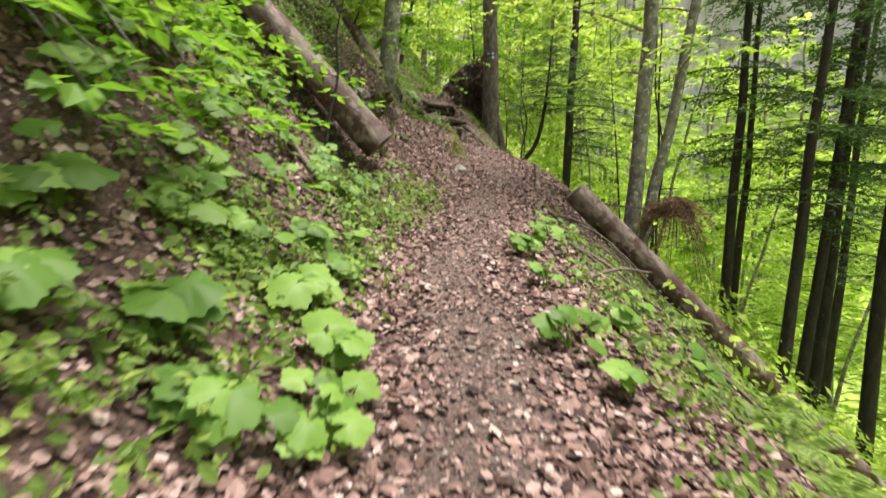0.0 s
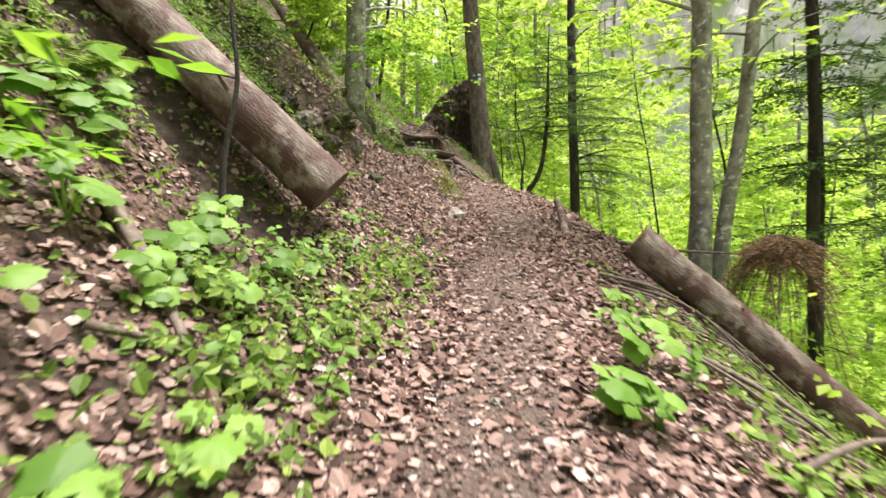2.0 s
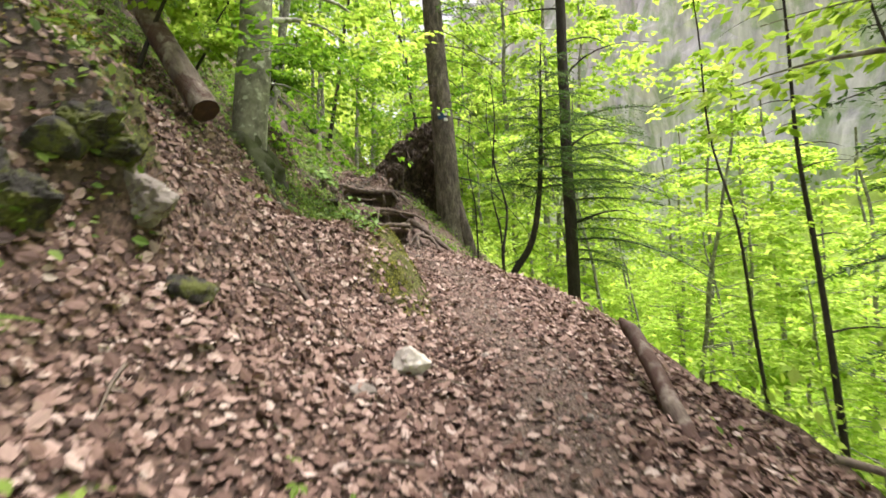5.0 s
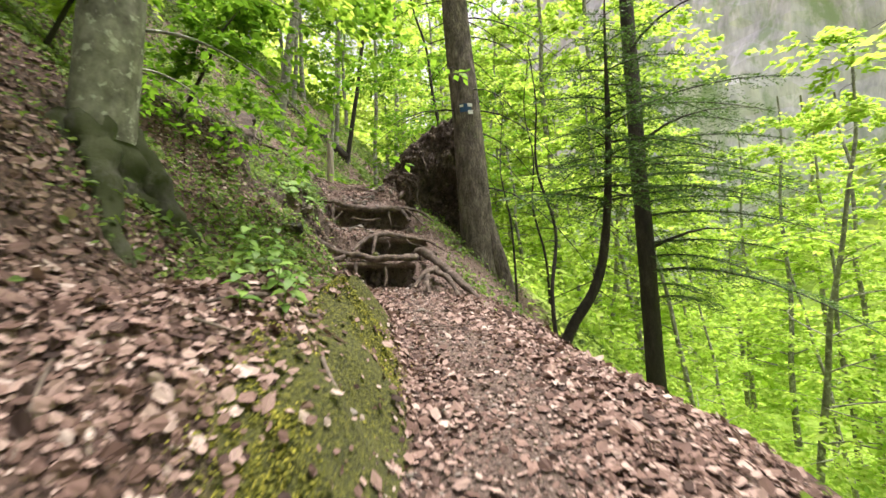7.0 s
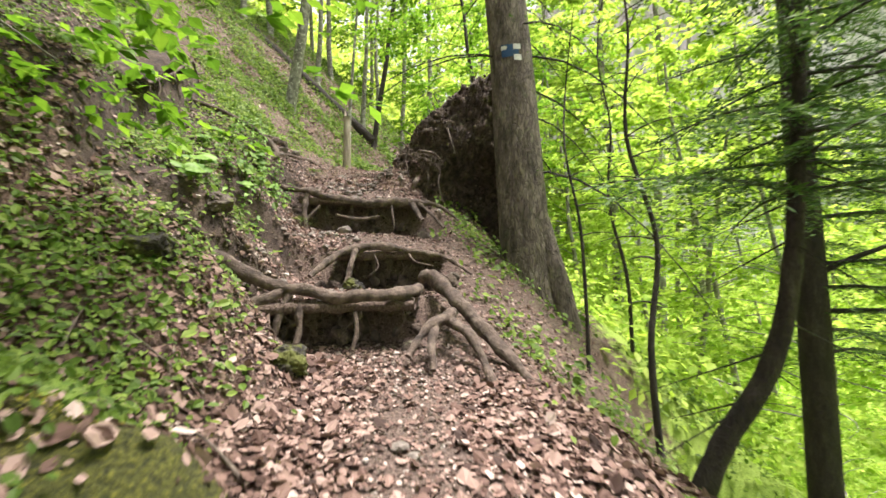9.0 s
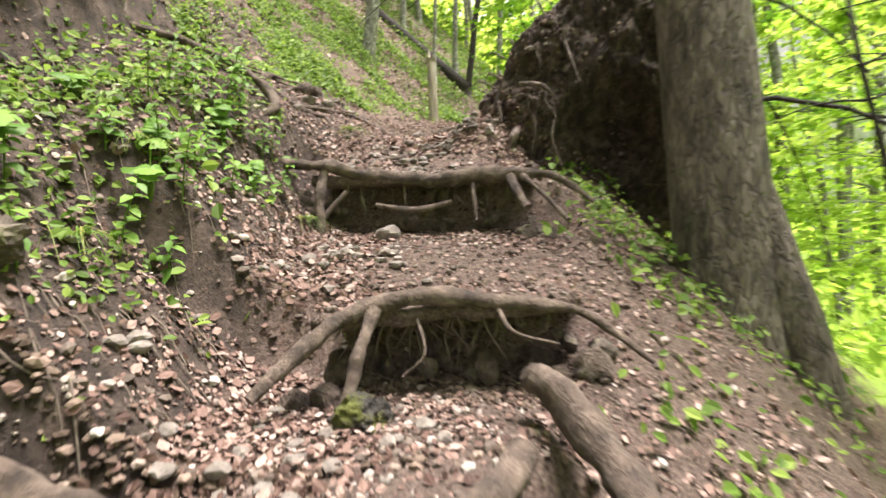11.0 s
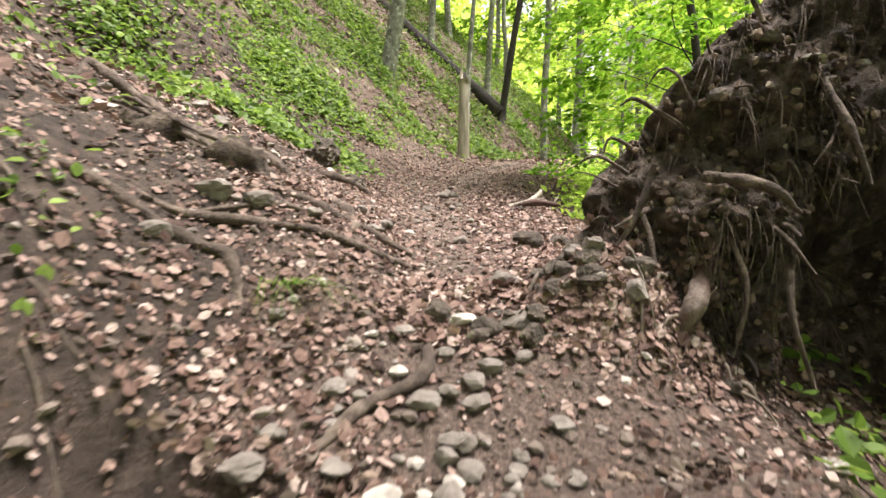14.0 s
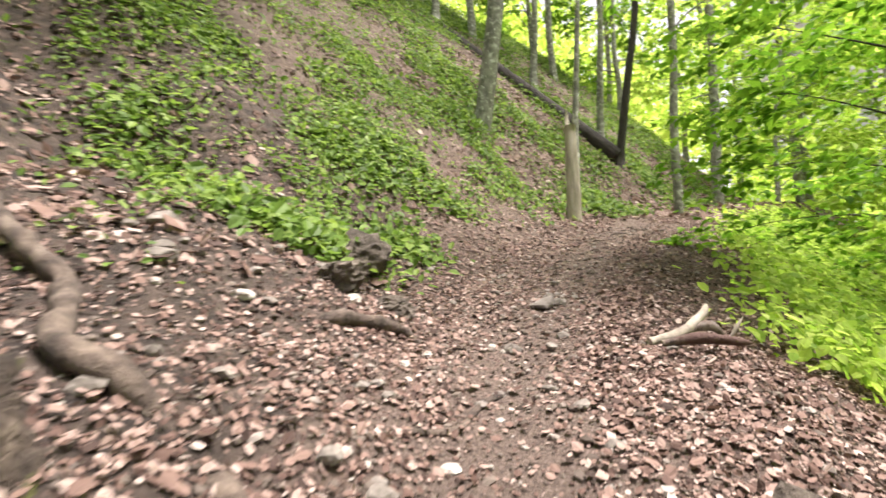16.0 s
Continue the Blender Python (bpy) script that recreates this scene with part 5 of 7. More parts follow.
def root_plate():
    outline = [(-0.95, 4.5), (-0.7, 4.82), (-0.32, 5.08), (-0.22, 5.42), (0.08, 5.75), (0.4, 6.12), (0.68, 6.34), (1.05, 6.55), (1.42, 6.7), (1.72, 6.3), (1.85, 5.4), (1.85, 4.5), (1.6, 3.9), (0.9, 3.95), (0.4, 4.15), (-0.2, 4.35)]
    root = thing("root_plate", (0.8, 21.3, 4.6), "dark upturned root plate of a fallen tree, earth and torn roots", "root plate")
    o = np.array([0.8, 21.3, 4.6])
    edge = smooth_line(outline + [outline[0]], 12)[:-1]
    n, rings, vs, fs = len(edge), 34, [], []
    for side in (0, 1):
        for k in range(rings):
            q = 1 - 0.998 * k / (rings - 1)
            for e in edge:
                r = 1 + q * (0.07 * noise.noise(Vector((e[0] * 5, e[1] * 5, 3))) + 0.05 * noise.noise(Vector((e[0] * 13, e[1] * 13, 8))))
                p = PLATE_MID + (e - PLATE_MID) * q * r
                y = plate_front(p[0], p[1], q) if side == 0 else 22.35 + 0.3 * (1 - q ** 4) + 0.1 * noise.noise(Vector((p[0] * 3, 0, p[1] * 3)))
                vs.append((p[0] - o[0], y - o[1], p[1] - o[2]))
    for side in (0, 1):
        for k in range(rings - 1):
            for i in range(n):
                a, b = (side * rings + k) * n + i, (side * rings + k) * n + (i + 1) % n
                fs.append((a, b, b + n, a + n) if side else (a, a + n, b + n, b))
    for i in range(n):
        fs.append((i, (i + 1) % n, rings * n + (i + 1) % n, rings * n + i))
    part("earth", mesh_from("earth", vs, fs, SOIL_DARK, True), root)
    g = random.Random(5)

    def spot():
        while True:
            q = g.uniform(0.1, 0.99) ** 0.6
            p = PLATE_MID + (edge[g.randrange(n)] - PLATE_MID) * q
            if p[1] > 4.3:
                return p, plate_front(p[0], p[1], q), q
    for k in range(60):
        p, y, q = spot()
        ln, r = g.uniform(0.1, 0.3), g.choice((0.005, 0.007, 0.01, 0.014))
        dx, dz = g.uniform(-0.8, 0.4), g.uniform(-1.0, 0.4)
        run = [(p[0], y + 0.03, p[1], r), (p[0] + dx * ln * 0.4, y - 0.07, p[1] + dz * ln * 0.4, r * 0.9), (p[0] + dx * ln, y - 0.06 + g.uniform(-0.08, 0.08), p[1] + dz * ln, r * 0.35)]
        line = smooth_line([(a - o[0], b - o[1], c - o[2], rr) for a, b, c, rr in run], 4)
        part("torn_root", mesh_from("torn_root", *tube(line, 6, 0.3, 12), ROOT, True), root)
    for run in ([(0.2, 21.16, 4.98, 0.03), (0.14, 21.0, 4.86, 0.042), (0.05, 20.98, 4.68, 0.02)], [(-0.16, 21.0, 4.82, 0.05), (-0.22, 20.84, 4.7, 0.05), (-0.27, 20.72, 4.56, 0.035)], [(0.02, 21.2, 5.42, 0.012), (-0.06, 21.18, 5.2, 0.014), (-0.17, 21.16, 5.02, 0.008)], [(0.62, 21.2, 5.75, 0.014), (0.68, 21.1, 5.5, 0.016), (0.74, 21.1, 5.3, 0.008)],
                [(0.2, 21.15, 5.36, 0.02), (0.4, 21.06, 5.3, 0.022), (0.52, 21.1, 5.2, 0.008)], [(-0.05, 21.3, 5.3, 0.01), (0.0, 21.15, 5.1, 0.012), (0.02, 21.08, 4.85, 0.006)], [(0.3, 21.15, 5.1, 0.012), (0.33, 21.05, 4.9, 0.012), (0.28, 21.05, 4.65, 0.006)], [(0.5, 21.15, 5.0, 0.014), (0.48, 21.05, 4.8, 0.012), (0.55, 21.05, 4.55, 0.006)]):
        line = smooth_line([(a - o[0], b - o[1], c - o[2], rr) for a, b, c, rr in run], 5)
        part("torn_root", mesh_from("torn_root", *tube(line, 8, 0.45, 18), BARK_LOG if run[1][3] > 0.04 else ROOT, True), root)
    # torn ends that stand out round the rim
    for k in range(46):
        e = edge[(k * 3 + g.randrange(3)) % n]
        if e[1] < 5.25:
            continue
        way = (e - PLATE_MID) / np.linalg.norm(e - PLATE_MID)
        ln, r, y = g.uniform(0.05, 0.17), g.choice((0.003, 0.005, 0.008, 0.011)), 21.3 + g.uniform(-0.05, 0.4)
        run = [(e[0] - way[0] * 0.12, y, e[1] - way[1] * 0.12, r), (e[0] + way[0] * ln * 0.5 + g.uniform(-0.06, 0.06), y - 0.04, e[1] + way[1] * ln * 0.5, r * 0.8), (e[0] + way[0] * ln + g.uniform(-0.12, 0.12), y + g.uniform(-0.12, 0.1), e[1] + way[1] * ln - g.uniform(0, 0.14), r * 0.25)]
        line = smooth_line([(a - o[0], b - o[1], c - o[2], rr) for a, b, c, rr in run], 4)
        part("torn_root", mesh_from("torn_root", *tube(line, 6, 0.4, 14), ROOT, True), root)
    # dead leaves caught on the lower face
    gl, spots = np.random.default_rng(16), []
    while len(spots) < 420:
        p, y, q = spot()
        if p[1] < 5.25 - 0.5 * max(0, p[0]) and p[0] < 0.75:
            spots.append((p[0] - o[0], y - 0.02 - o[1], p[1] - o[2]))
    m = len(spots)
    caught = scatter(DRY_V, DRY_F, np.array(spots), turns(gl.uniform(0, 6.28, m), gl.normal(0.9, 0.5, m), gl.normal(0, 0.6, m)), gl.uniform(0.025, 0.06, m))
    tagged(part("caught_leaf", mesh_from("caught_leaf", *caught, LITTER), root), kind="stuff")
    hair = []
    for k in range(1000):
        p, y, q = spot()
        ln, r = g.uniform(0.06, 0.3), g.uniform(0.0015, 0.004)
        dx = g.uniform(-0.4, 0.4)
        hair.append(tube([(p[0] - o[0], y - o[1], p[1] - o[2], r), (p[0] - o[0] + dx * ln * 0.4, y - 0.05 - o[1], p[1] - 0.35 * ln - o[2], r), (p[0] - o[0] + dx * ln, y - 0.05 - o[1], p[1] - ln - o[2], r * 0.4)], 4, caps=False))
    tagged(part("root_hair", mesh_from("root_hair", *join(hair), ROOT, True), root), kind="stuff")
    ico = np.array([(-1, 1.6, 0), (1, 1.6, 0), (-1, -1.6, 0), (1, -1.6, 0), (0, -1, 1.6), (0, 1, 1.6), (0, -1, -1.6), (0, 1, -1.6), (1.6, 0, -1), (1.6, 0, 1), (-1.6, 0, -1), (-1.6, 0, 1)]) / 1.9
    ico_f = [(0, 11, 5), (0, 5, 1), (0, 1, 7), (0, 7, 10), (0, 10, 11), (1, 5, 9), (5, 11, 4), (11, 10, 2), (10, 7, 6), (7, 1, 8), (3, 9, 4), (3, 4, 2), (3, 2, 6), (3, 6, 8), (3, 8, 9), (4, 9, 5), (2, 4, 11), (6, 2, 10), (8, 6, 7), (9, 8, 1)]
    at, gg = [], np.random.default_rng(6)
    for k in range(2600):
        p, y, q = spot()
        at.append((p[0] - o[0], y + gg.uniform(-0.03, 0.02) - o[1], p[1] - o[2]))
    m = len(at)
    cv, cf = scatter(ico, ico_f, np.array(at), turns(gg.uniform(0, 6.28, m), gg.uniform(0, 6.28, m), gg.uniform(0, 6.28, m)), 0.005 + 0.02 * gg.uniform(0, 1, m) ** 3)
    tagged(part("earth_clod", mesh_from("earth_clod", cv + gg.normal(0, 0.003, cv.shape), cf, CLOD), root), kind="stuff")
    for k in range(34):
        p, y, q = spot()
        ob = part("stone", stone_mesh(k + 300, g.uniform(0.015, 0.05), STONE if k % 6 == 0 else EARTH_ROCK), root)
        ob.location = (p[0] - o[0], y + 0.005 - o[1], p[1] - o[2])


def stone_mesh(seed, r, mat=None, flat=0.7):
    """A worn stone; the big ones are craggy, with ledges and cracks."""
    bm = bmesh.new()
    bmesh.ops.create_icosphere(bm, subdivisions=2 if r < 0.05 else 3 if r < 0.12 else 4, radius=r)
    o = Vector((seed * 3.1, seed * 1.3, 0))
    cut = random.Random(seed * 7 + 1)
    planes = [(Vector((cut.gauss(0, 1), cut.gauss(0, 1), cut.gauss(0, 1))).normalized(), cut.uniform(0.58, 0.95)) for _ in range(9 if r < 0.12 else 20)]
    for v in bm.verts:
        d = v.co.normalized()
        k = min([1.15] + [h / d.dot(n) for n, h in planes if d.dot(n) > 0.05])
        k *= 1 + 0.12 * noise.noise(d * 2.3 + o)
        if r >= 0.12:
            k *= 1 + 0.1 * noise.fractal(d * 3.5 + o, 0.6, 2.1, 5) - 0.14 * max(0, 0.25 - abs(noise.noise(d * 2.6 + o))) / 0.25
        v.co = Vector((v.co.x * 1.2, v.co.y, v.co.z * flat)) * k
    for f in bm.faces:
        f.smooth = False
    me = bpy.data.meshes.new("stone")
    bm.to_mesh(me)
    bm.free()
    me.materials.append(mat or STONE)
    return me


root_plate()
hollow_clods()


# ---------------------------------------------------------------- stones
def stone(x, y, r, label, seed, mat=None, flat=0.7, sink=0.25, group="stones by the path"):
    ob = new("stone", stone_mesh(seed, r, mat, flat))
    ob.location = (x, y, float(surface(np.array([x]), np.array([y]))[0]) + r * flat * (1 - 2 * sink))
    ob.rotation_euler = (0, 0, seed * 1.7)
    return tagged(ob, label, "stone", group)


stone(0.3, 10.42, 0.1, "white limestone lump on the leaf litter", 4, WHITE_STONE, 0.95, 0.15)
stone(-0.56, 19.5, 0.075, "round pale stone below the top step", 7, None, 0.95)
stone(0.02, 10.0, 0.07, "small pale stone among leaves", 3)
for k in range(46):
    x, y = rng.normal(-0.55, 0.22), rng.normal(18.95, 0.28)
    stone(x, y, rng.uniform(0.014, 0.04), "pale pebble between the root steps", 10 + k, group="pebbles between the steps")
for k in range(34):
    x, y = rng.normal(-0.55, 0.25), rng.normal(20.25, 0.2)
    stone(x, y, rng.uniform(0.016, 0.045), "whitish pebble above the top step", 80 + k, group="pebbles above the step")
for k in range(26):
    x, y = rng.normal(-0.15, 0.25), rng.normal(17.72, 0.2)
    stone(x, y, rng.uniform(0.014, 0.038), "pale pebble on the middle step", 120 + k, group="pebbles on the middle step")
for k, (x, y, r) in enumerate(((-0.71, 20.0, 0.046), (-0.84, 20.03, 0.04), (-0.82, 20.4, 0.032), (-0.72, 20.33, 0.05), (-0.95, 20.46, 0.022), (-1.02, 20.0, 0.036), (-0.7, 20.75, 0.06), (-1.04, 19.9, 0.05), (-0.62, 20.05, 0.03), (-0.9, 20.12, 0.026), (-0.56, 20.14, 0.03), (-0.42, 20.2, 0.024), (0.5, 20.75, 0.035))):
    stone(x, y, r, "whitish limestone cobble above the top step", 420 + k, WHITE_STONE if k % 2 == 0 else STONE, 0.62, 0.25, "cobbles above the step")
for k, (x, y, r) in enumerate(((-3.4, 22.36, 0.075), (-2.7, 22.33, 0.06), (-2.6, 22.42, 0.035), (-1.83, 24.6, 0.06), (-1.49, 22.26, 0.035), (-1.55, 21.93, 0.03), (-2.95, 22.11, 0.07), (-2.55, 23.0, 0.05), (-1.2, 22.9, 0.04), (-1.0, 22.6, 0.04), (-1.9, 23.5, 0.03), (-2.9, 22.6, 0.04))):
    stone(x, y, r, "pale limestone cobble on the bare slope", 440 + k, WHITE_STONE if k % 3 == 1 else STONE, 0.65, 0.3, "cobbles on the slope")
for k in range(34):
    x = rng.uniform(-0.85, 0.25)
    y = 20.82 + 0.28 * (x + 0.8) + rng.normal(0, 0.1)
    stone(x, y, rng.uniform(0.02, 0.06), "crumbled earthy lump at the root plate's foot", 460 + k, EARTH_ROCK if k % 5 else STONE, 0.8, 0.3, "rubble at the root plate's foot")
for k in range(18):
    y = rng.uniform(17.3, 19.6)
    stone(path_x(y) - rng.uniform(0.8, 1.7), y, rng.uniform(0.015, 0.045), "pale stone lodged in the bank", 500 + k, None if k % 3 else WHITE_STONE, 0.7, 0.35, "stones in the bank")
for k in range(60):
    x, y = rng.uniform(-3.6, -0.9), rng.uniform(20.9, 25.5)
    stone(x, y, rng.uniform(0.018, 0.05), "pale stone on the bare slope", 150 + k, group="stones on the slope")
for k in range(30):
    y = rng.uniform(2.0, 16.0)
    stone(path_x(y) + rng.normal(0, 0.4), y, rng.uniform(0.02, 0.045), "small pale stone in the path", 220 + k, group="stones in the path")
for k in range(15):
    u = k / 14
    x, y, pale = -1.0 - 0.95 * u + rng.normal(0, 0.05), 9.95 - 0.6 * smooth(0, 0.55, np.array(u)) + rng.normal(0, 0.06), k % 5 == 1
    stone(x, float(y), rng.uniform(0.1, 0.2), "pale limestone block in the outcrop" if pale else "mossy limestone block in the outcrop", 610 + k, STONE if pale else STONE_MOSS, 0.95, 0.45, "mossy rocks")
for x, y, r, m, lb in ((-0.25, 16.7, 0.2, STONE_MOSS, "moss-covered rock at the step"), (-0.2, 8.6, 0.11, STONE_MOSS, "mossy stone beside the path"), (-3.15, 23.75, 0.3, EARTH_ROCK, "low grey rock outcrop by the path"),
                       (-0.67, 22.3, 0.1, EARTH_ROCK, "grey block half buried in dead leaves"), (-0.47, 22.6, 0.09, EARTH_ROCK, "grey block half buried in dead leaves"), (-1.57, 20.7, 0.06, STONE, "flat grey stone beside the path"), (-1.74, 20.62, 0.07, STONE, "flat grey stone beside the path"), (-1.92, 24.54, 0.1, STONE, "pale stone in the path"), (-1.0, 17.3, 0.13, EARTH_ROCK, "earthy stone in the bank"), (-2.75, 23.1, 0.2, EARTH_ROCK, "low grey rock outcrop by the path"), (-2.5, 23.35, 0.14, EARTH_ROCK, "low grey rock outcrop by the path"),
                       (-1.6, 20.2, 0.05, STONE, "flat grey stone beside the path"), (-0.9, 16.4, 0.18, STONE_MOSS, "grey stone in the mossy bank"), (-0.62, 21.2, 0.07, STONE, "grey stone at the root plate's foot"), 
                       (-0.1, 17.95, 0.12, STONE_MOSS, "mossy stone under the arched root")):
    stone(x, y, r, lb, int(r * 100) + int(abs(x) * 10), m, 0.75, 0.4, "mossy rocks")


# ---------------------------------------------------------------- dead wood
def leaning_stub():
    root = thing("dead_stub", (1.8, 9.95, 1.3), "grey dead stub leaning out of the leaf litter", "dead wood")
    line = smooth_line([(-0.03, -0.3, -0.18, 0.05), (0.0, 0.0, 0.03, 0.058), (0.05, 0.4, 0.29, 0.056), (0.08, 0.68, 0.45, 0.054), (0.07, 0.76, 0.5, 0.05), (0.04, 0.82, 0.56, 0.018)], 7)
    part("stem", mesh_from("stem", *tube(line, 11, 0.22, 7), BARK_LOG, True), root)
    part("splinter", mesh_from("splinter", *tube([(0.34, 1.55, -0.15, 0.03), (0.35, 1.6, 0.05, 0.025), (0.34, 1.62, 0.24, 0.004)], 6, 0.2, 9), BARK_LOG, True), root)


leaning_stub()


def driftwood():
    o = Vector((-0.85, 23.95, h1(-0.85, 23.95)))
    root = thing("dead_branch", o, "bleached broken branch lying on the path's edge", "dead wood")
    for run, mat in (([(-0.2, -0.16, 0.02, 0.024), (-0.05, 0.0, 0.06, 0.034), (0.06, 0.14, 0.16, 0.026), (0.08, 0.2, 0.22, 0.008)], WOOD_PALE), ([(-0.12, -0.25, 0.02, 0.02), (0.06, -0.2, 0.05, 0.028), (0.24, -0.16, 0.03, 0.022), (0.3, -0.13, 0.02, 0.006)], BARK_LOG),
                     ([(0.0, 0.05, 0.08, 0.02), (0.1, 0.12, 0.1, 0.03), (0.16, 0.16, 0.04, 0.012)], BARK_LOG), ([(0.18, 0.05, 0.0, 0.012), (0.24, 0.08, 0.1, 0.01), (0.27, 0.1, 0.15, 0.003)], WOOD_PALE)):
        part("limb", mesh_from("limb", *tube(smooth_line(run, 6), 8, 0.35, 14), mat, True), root)


driftwood()


def dead_bush(at, r):
    root = thing("dead_spruce_top", at, "brown withered spruce top caught beside the log", "dead branch")
    g = np.random.default_rng(91)
    green, wood = [], []
    for k in range(90):
        az = g.uniform(0, 6.28)
        needle_branch((0, 0, 0.1 + 0.25 * g.uniform()), az, r * g.uniform(0.35, 1.0), g.uniform(0.3, 2.3), g, green, wood, 0.045, 1.1, 0.06)
    tagged(part("twig_wood", mesh_from("twig_wood", *join(wood), TWIG, True), root), kind="stuff")
    part("needles", mesh_from("needles", *join(green), NEEDLE_DEAD), root)


dead_bush((3.83, 8.5, 0.95), 0.72)


def stick(run, r, label):
    o = run[0]
    ob = thing("fallen_branch", o, label, "branch", "sticks on the slope")
    pts = smooth_line([(a - o[0], b - o[1], c - o[2], r * (1 - 0.6 * i / (len(run) - 1))) for i, (a, b, c) in enumerate(run)], 6)
    part("stem", mesh_from("stem", *tube(pts, 7, 0.2, 9), TWIG, True), ob)
    return ob


def lie(x, y, up=0.03):
    return (x, y, h1(x, y) + up)


for k in range(16):
    y0 = rng.uniform(4.5, 11.0)
    x0 = path_x(y0) + rng.uniform(1.0, 1.6)
    dx, dy = rng.uniform(0.7, 1.7), rng.uniform(-1.2, 0.2)
    stick([lie(x0, y0), lie(x0 + dx * 0.5, y0 + dy * 0.5, 0.12), lie(x0 + dx, y0 + dy, 0.08)], rng.uniform(0.008, 0.025), "bare dead stick lying down the slope")
for k in range(18):
    x0, y0 = rng.uniform(1.5, 2.3), rng.uniform(5.6, 8.3)
    dx, dy = rng.uniform(0.3, 1.3), rng.uniform(-1.3, 0.3)
    stick([lie(x0, y0, 0.04), lie(x0 + dx * 0.5, y0 + dy * 0.5, rng.uniform(0.05, 0.16)), lie(x0 + dx, y0 + dy, 0.06)], rng.uniform(0.008, 0.022), "grey dead stick in the brash beside the log")
stick([lie(1.45, 4.9, 0.1), (1.75, 4.95, h1(1.75, 4.95) + 0.3), (2.1, 5.0, h1(2.1, 5.0) + 0.4)], 0.022, "grey dead branch sticking out over the edge")
for k in range(12):
    x0 = -0.6 + 0.9 * rng.uniform()
    y0 = 20.9 + 0.24 * (x0 + 0.4) + rng.normal(0, 0.08)
    a, ln = rng.uniform(-2.6, -0.6), rng.uniform(0.07, 0.16)
    stick([lie(x0, y0, 0.05), lie(x0 + math.cos(a) * ln * 0.5, y0 + math.sin(a) * ln * 0.5, 0.06), lie(x0 + math.cos(a) * ln, y0 + math.sin(a) * ln, 0.02)], rng.uniform(0.005, 0.016), "torn root end on the earth heap")
stick([lie(2.4, 9.6, 0.2), (3.0, 9.3, 1.1), (4.6, 8.8, 1.0)], 0.025, "thin bare branch behind the log")
stick([lie(2.3, 8.9, 0.2), (3.2, 9.0, 0.7), (4.4, 9.4, 0.5)], 0.02, "thin bare branch behind the log")
stick([lie(-1.75, 5.55, 0.1), lie(-1.4, 5.25, 0.08), lie(-1.08, 4.98, 0.04)], 0.05, "thick dead branch lying down the herb bank")
stick([lie(-1.3, 4.7, 0.06), lie(-1.15, 4.82, 0.06), lie(-1.0, 4.95, 0.04)], 0.02, "grey dead stick among the herbs")
for k in range(22):
    y0 = rng.uniform(5.0, 16.0)
    x0 = path_x(y0) - rng.uniform(0.2, 1.8)
    a = rng.uniform(0, 6.28)
    ln = rng.uniform(0.2, 0.6)
    stick([lie(x0, y0), lie(x0 + math.cos(a) * ln * 0.5, y0 + math.sin(a) * ln * 0.5, 0.04), lie(x0 + math.cos(a) * ln, y0 + math.sin(a) * ln, 0.02)], rng.uniform(0.005, 0.012), "dry twig lying on dead leaves")

# saplings and bare stems beside the steps and in front of the log
def sapling(base, top, r, label, twigs=8, leaves=0, seed=1, mat=LEAF_BRIGHT, low=0.3):
    root = thing("sapling", base, label, "sapling", "saplings")
    g = np.random.default_rng(seed)
    base, top = np.array(base), np.array(top)
    d = top - base
    pts = smooth_line([(*(d * s + np.array([g.normal(0, 0.04), g.normal(0, 0.04), 0]) * (0.3 < s < 1) * d[2] * 0.5), r * (1 - 0.8 * s)) for s in np.linspace(0, 1, 6)], 5)
    wood = [tube(pts, 7, 0.1, 8)]
    lp, ld = [], []
    for k in range(twigs):
        s = g.uniform(low, 0.95)
        p = pts[int(s * (len(pts) - 1))]
        az, ln = g.uniform(0, 6.28), g.uniform(0.25, 0.7) * (0.5 + d[2] * 0.12)
        q = np.linspace(0, 1, 5)
        line = np.stack([p[0] - np.sin(az) * ln * q, p[1] + np.cos(az) * ln * q, p[2] + ln * (0.35 * q - 0.35 * q * q), 0.35 * p[3] * (1 - q) + 0.002], -1)
        wood.append(tube(line, 4, caps=False))
        if leaves:
            for _ in range(leaves):
                lp.append(line[g.integers(1, 5), :3] + g.normal(0, 0.06, 3))
                ld.append(az + g.uniform(-0.9, 0.9))
    part("stem", mesh_from("stem", *join(wood), BARK_DARK, True), root)
    if leaves:
        part("crown", mesh_from("crown", *spray_leaves(np.array(lp), np.array(ld), g, 0.1, 9, 0.3), mat), root)


sapling((-1.55, 6.5, h1(-1.55, 6.5)), (-1.3, 6.6, 4.2), 0.025, "thin dark sapling in front of the log", 5, 0, 1)
sapling((2.75, 18.7, h1(2.75, 18.7)), (2.55, 18.8, 7.0), 0.04, "thin dark dead spruce stem", 26, 0, 2)
sapling((2.2, 19.2, h1(2.2, 19.2)), (2.2, 19.3, 6.5), 0.025, "thin dark stem with twigs", 16, 0, 3)
sapling((3.1, 20.6, h1(3.1, 20.6)), (2.9, 20.5, 7.5), 0.03, "thin stem hung with twigs", 30, 3, 4)
sapling((4.5, 10.5, h1(4.5, 10.5)), (4.1, 10.9, 6.0), 0.03, "crooked thin sapling below the path", 10, 3, 5)
sapling((5.2, 12.5, h1(5.2, 12.5)), (5.0, 12.8, 6.5), 0.05, "thin dark conifer stem", 14, 0, 6)
sapling((4.4, 12.6, h1(4.4, 12.6)), (3.7, 12.7, 6.2), 0.025, "crooked thin sapling below the path", 14, 4, 7)
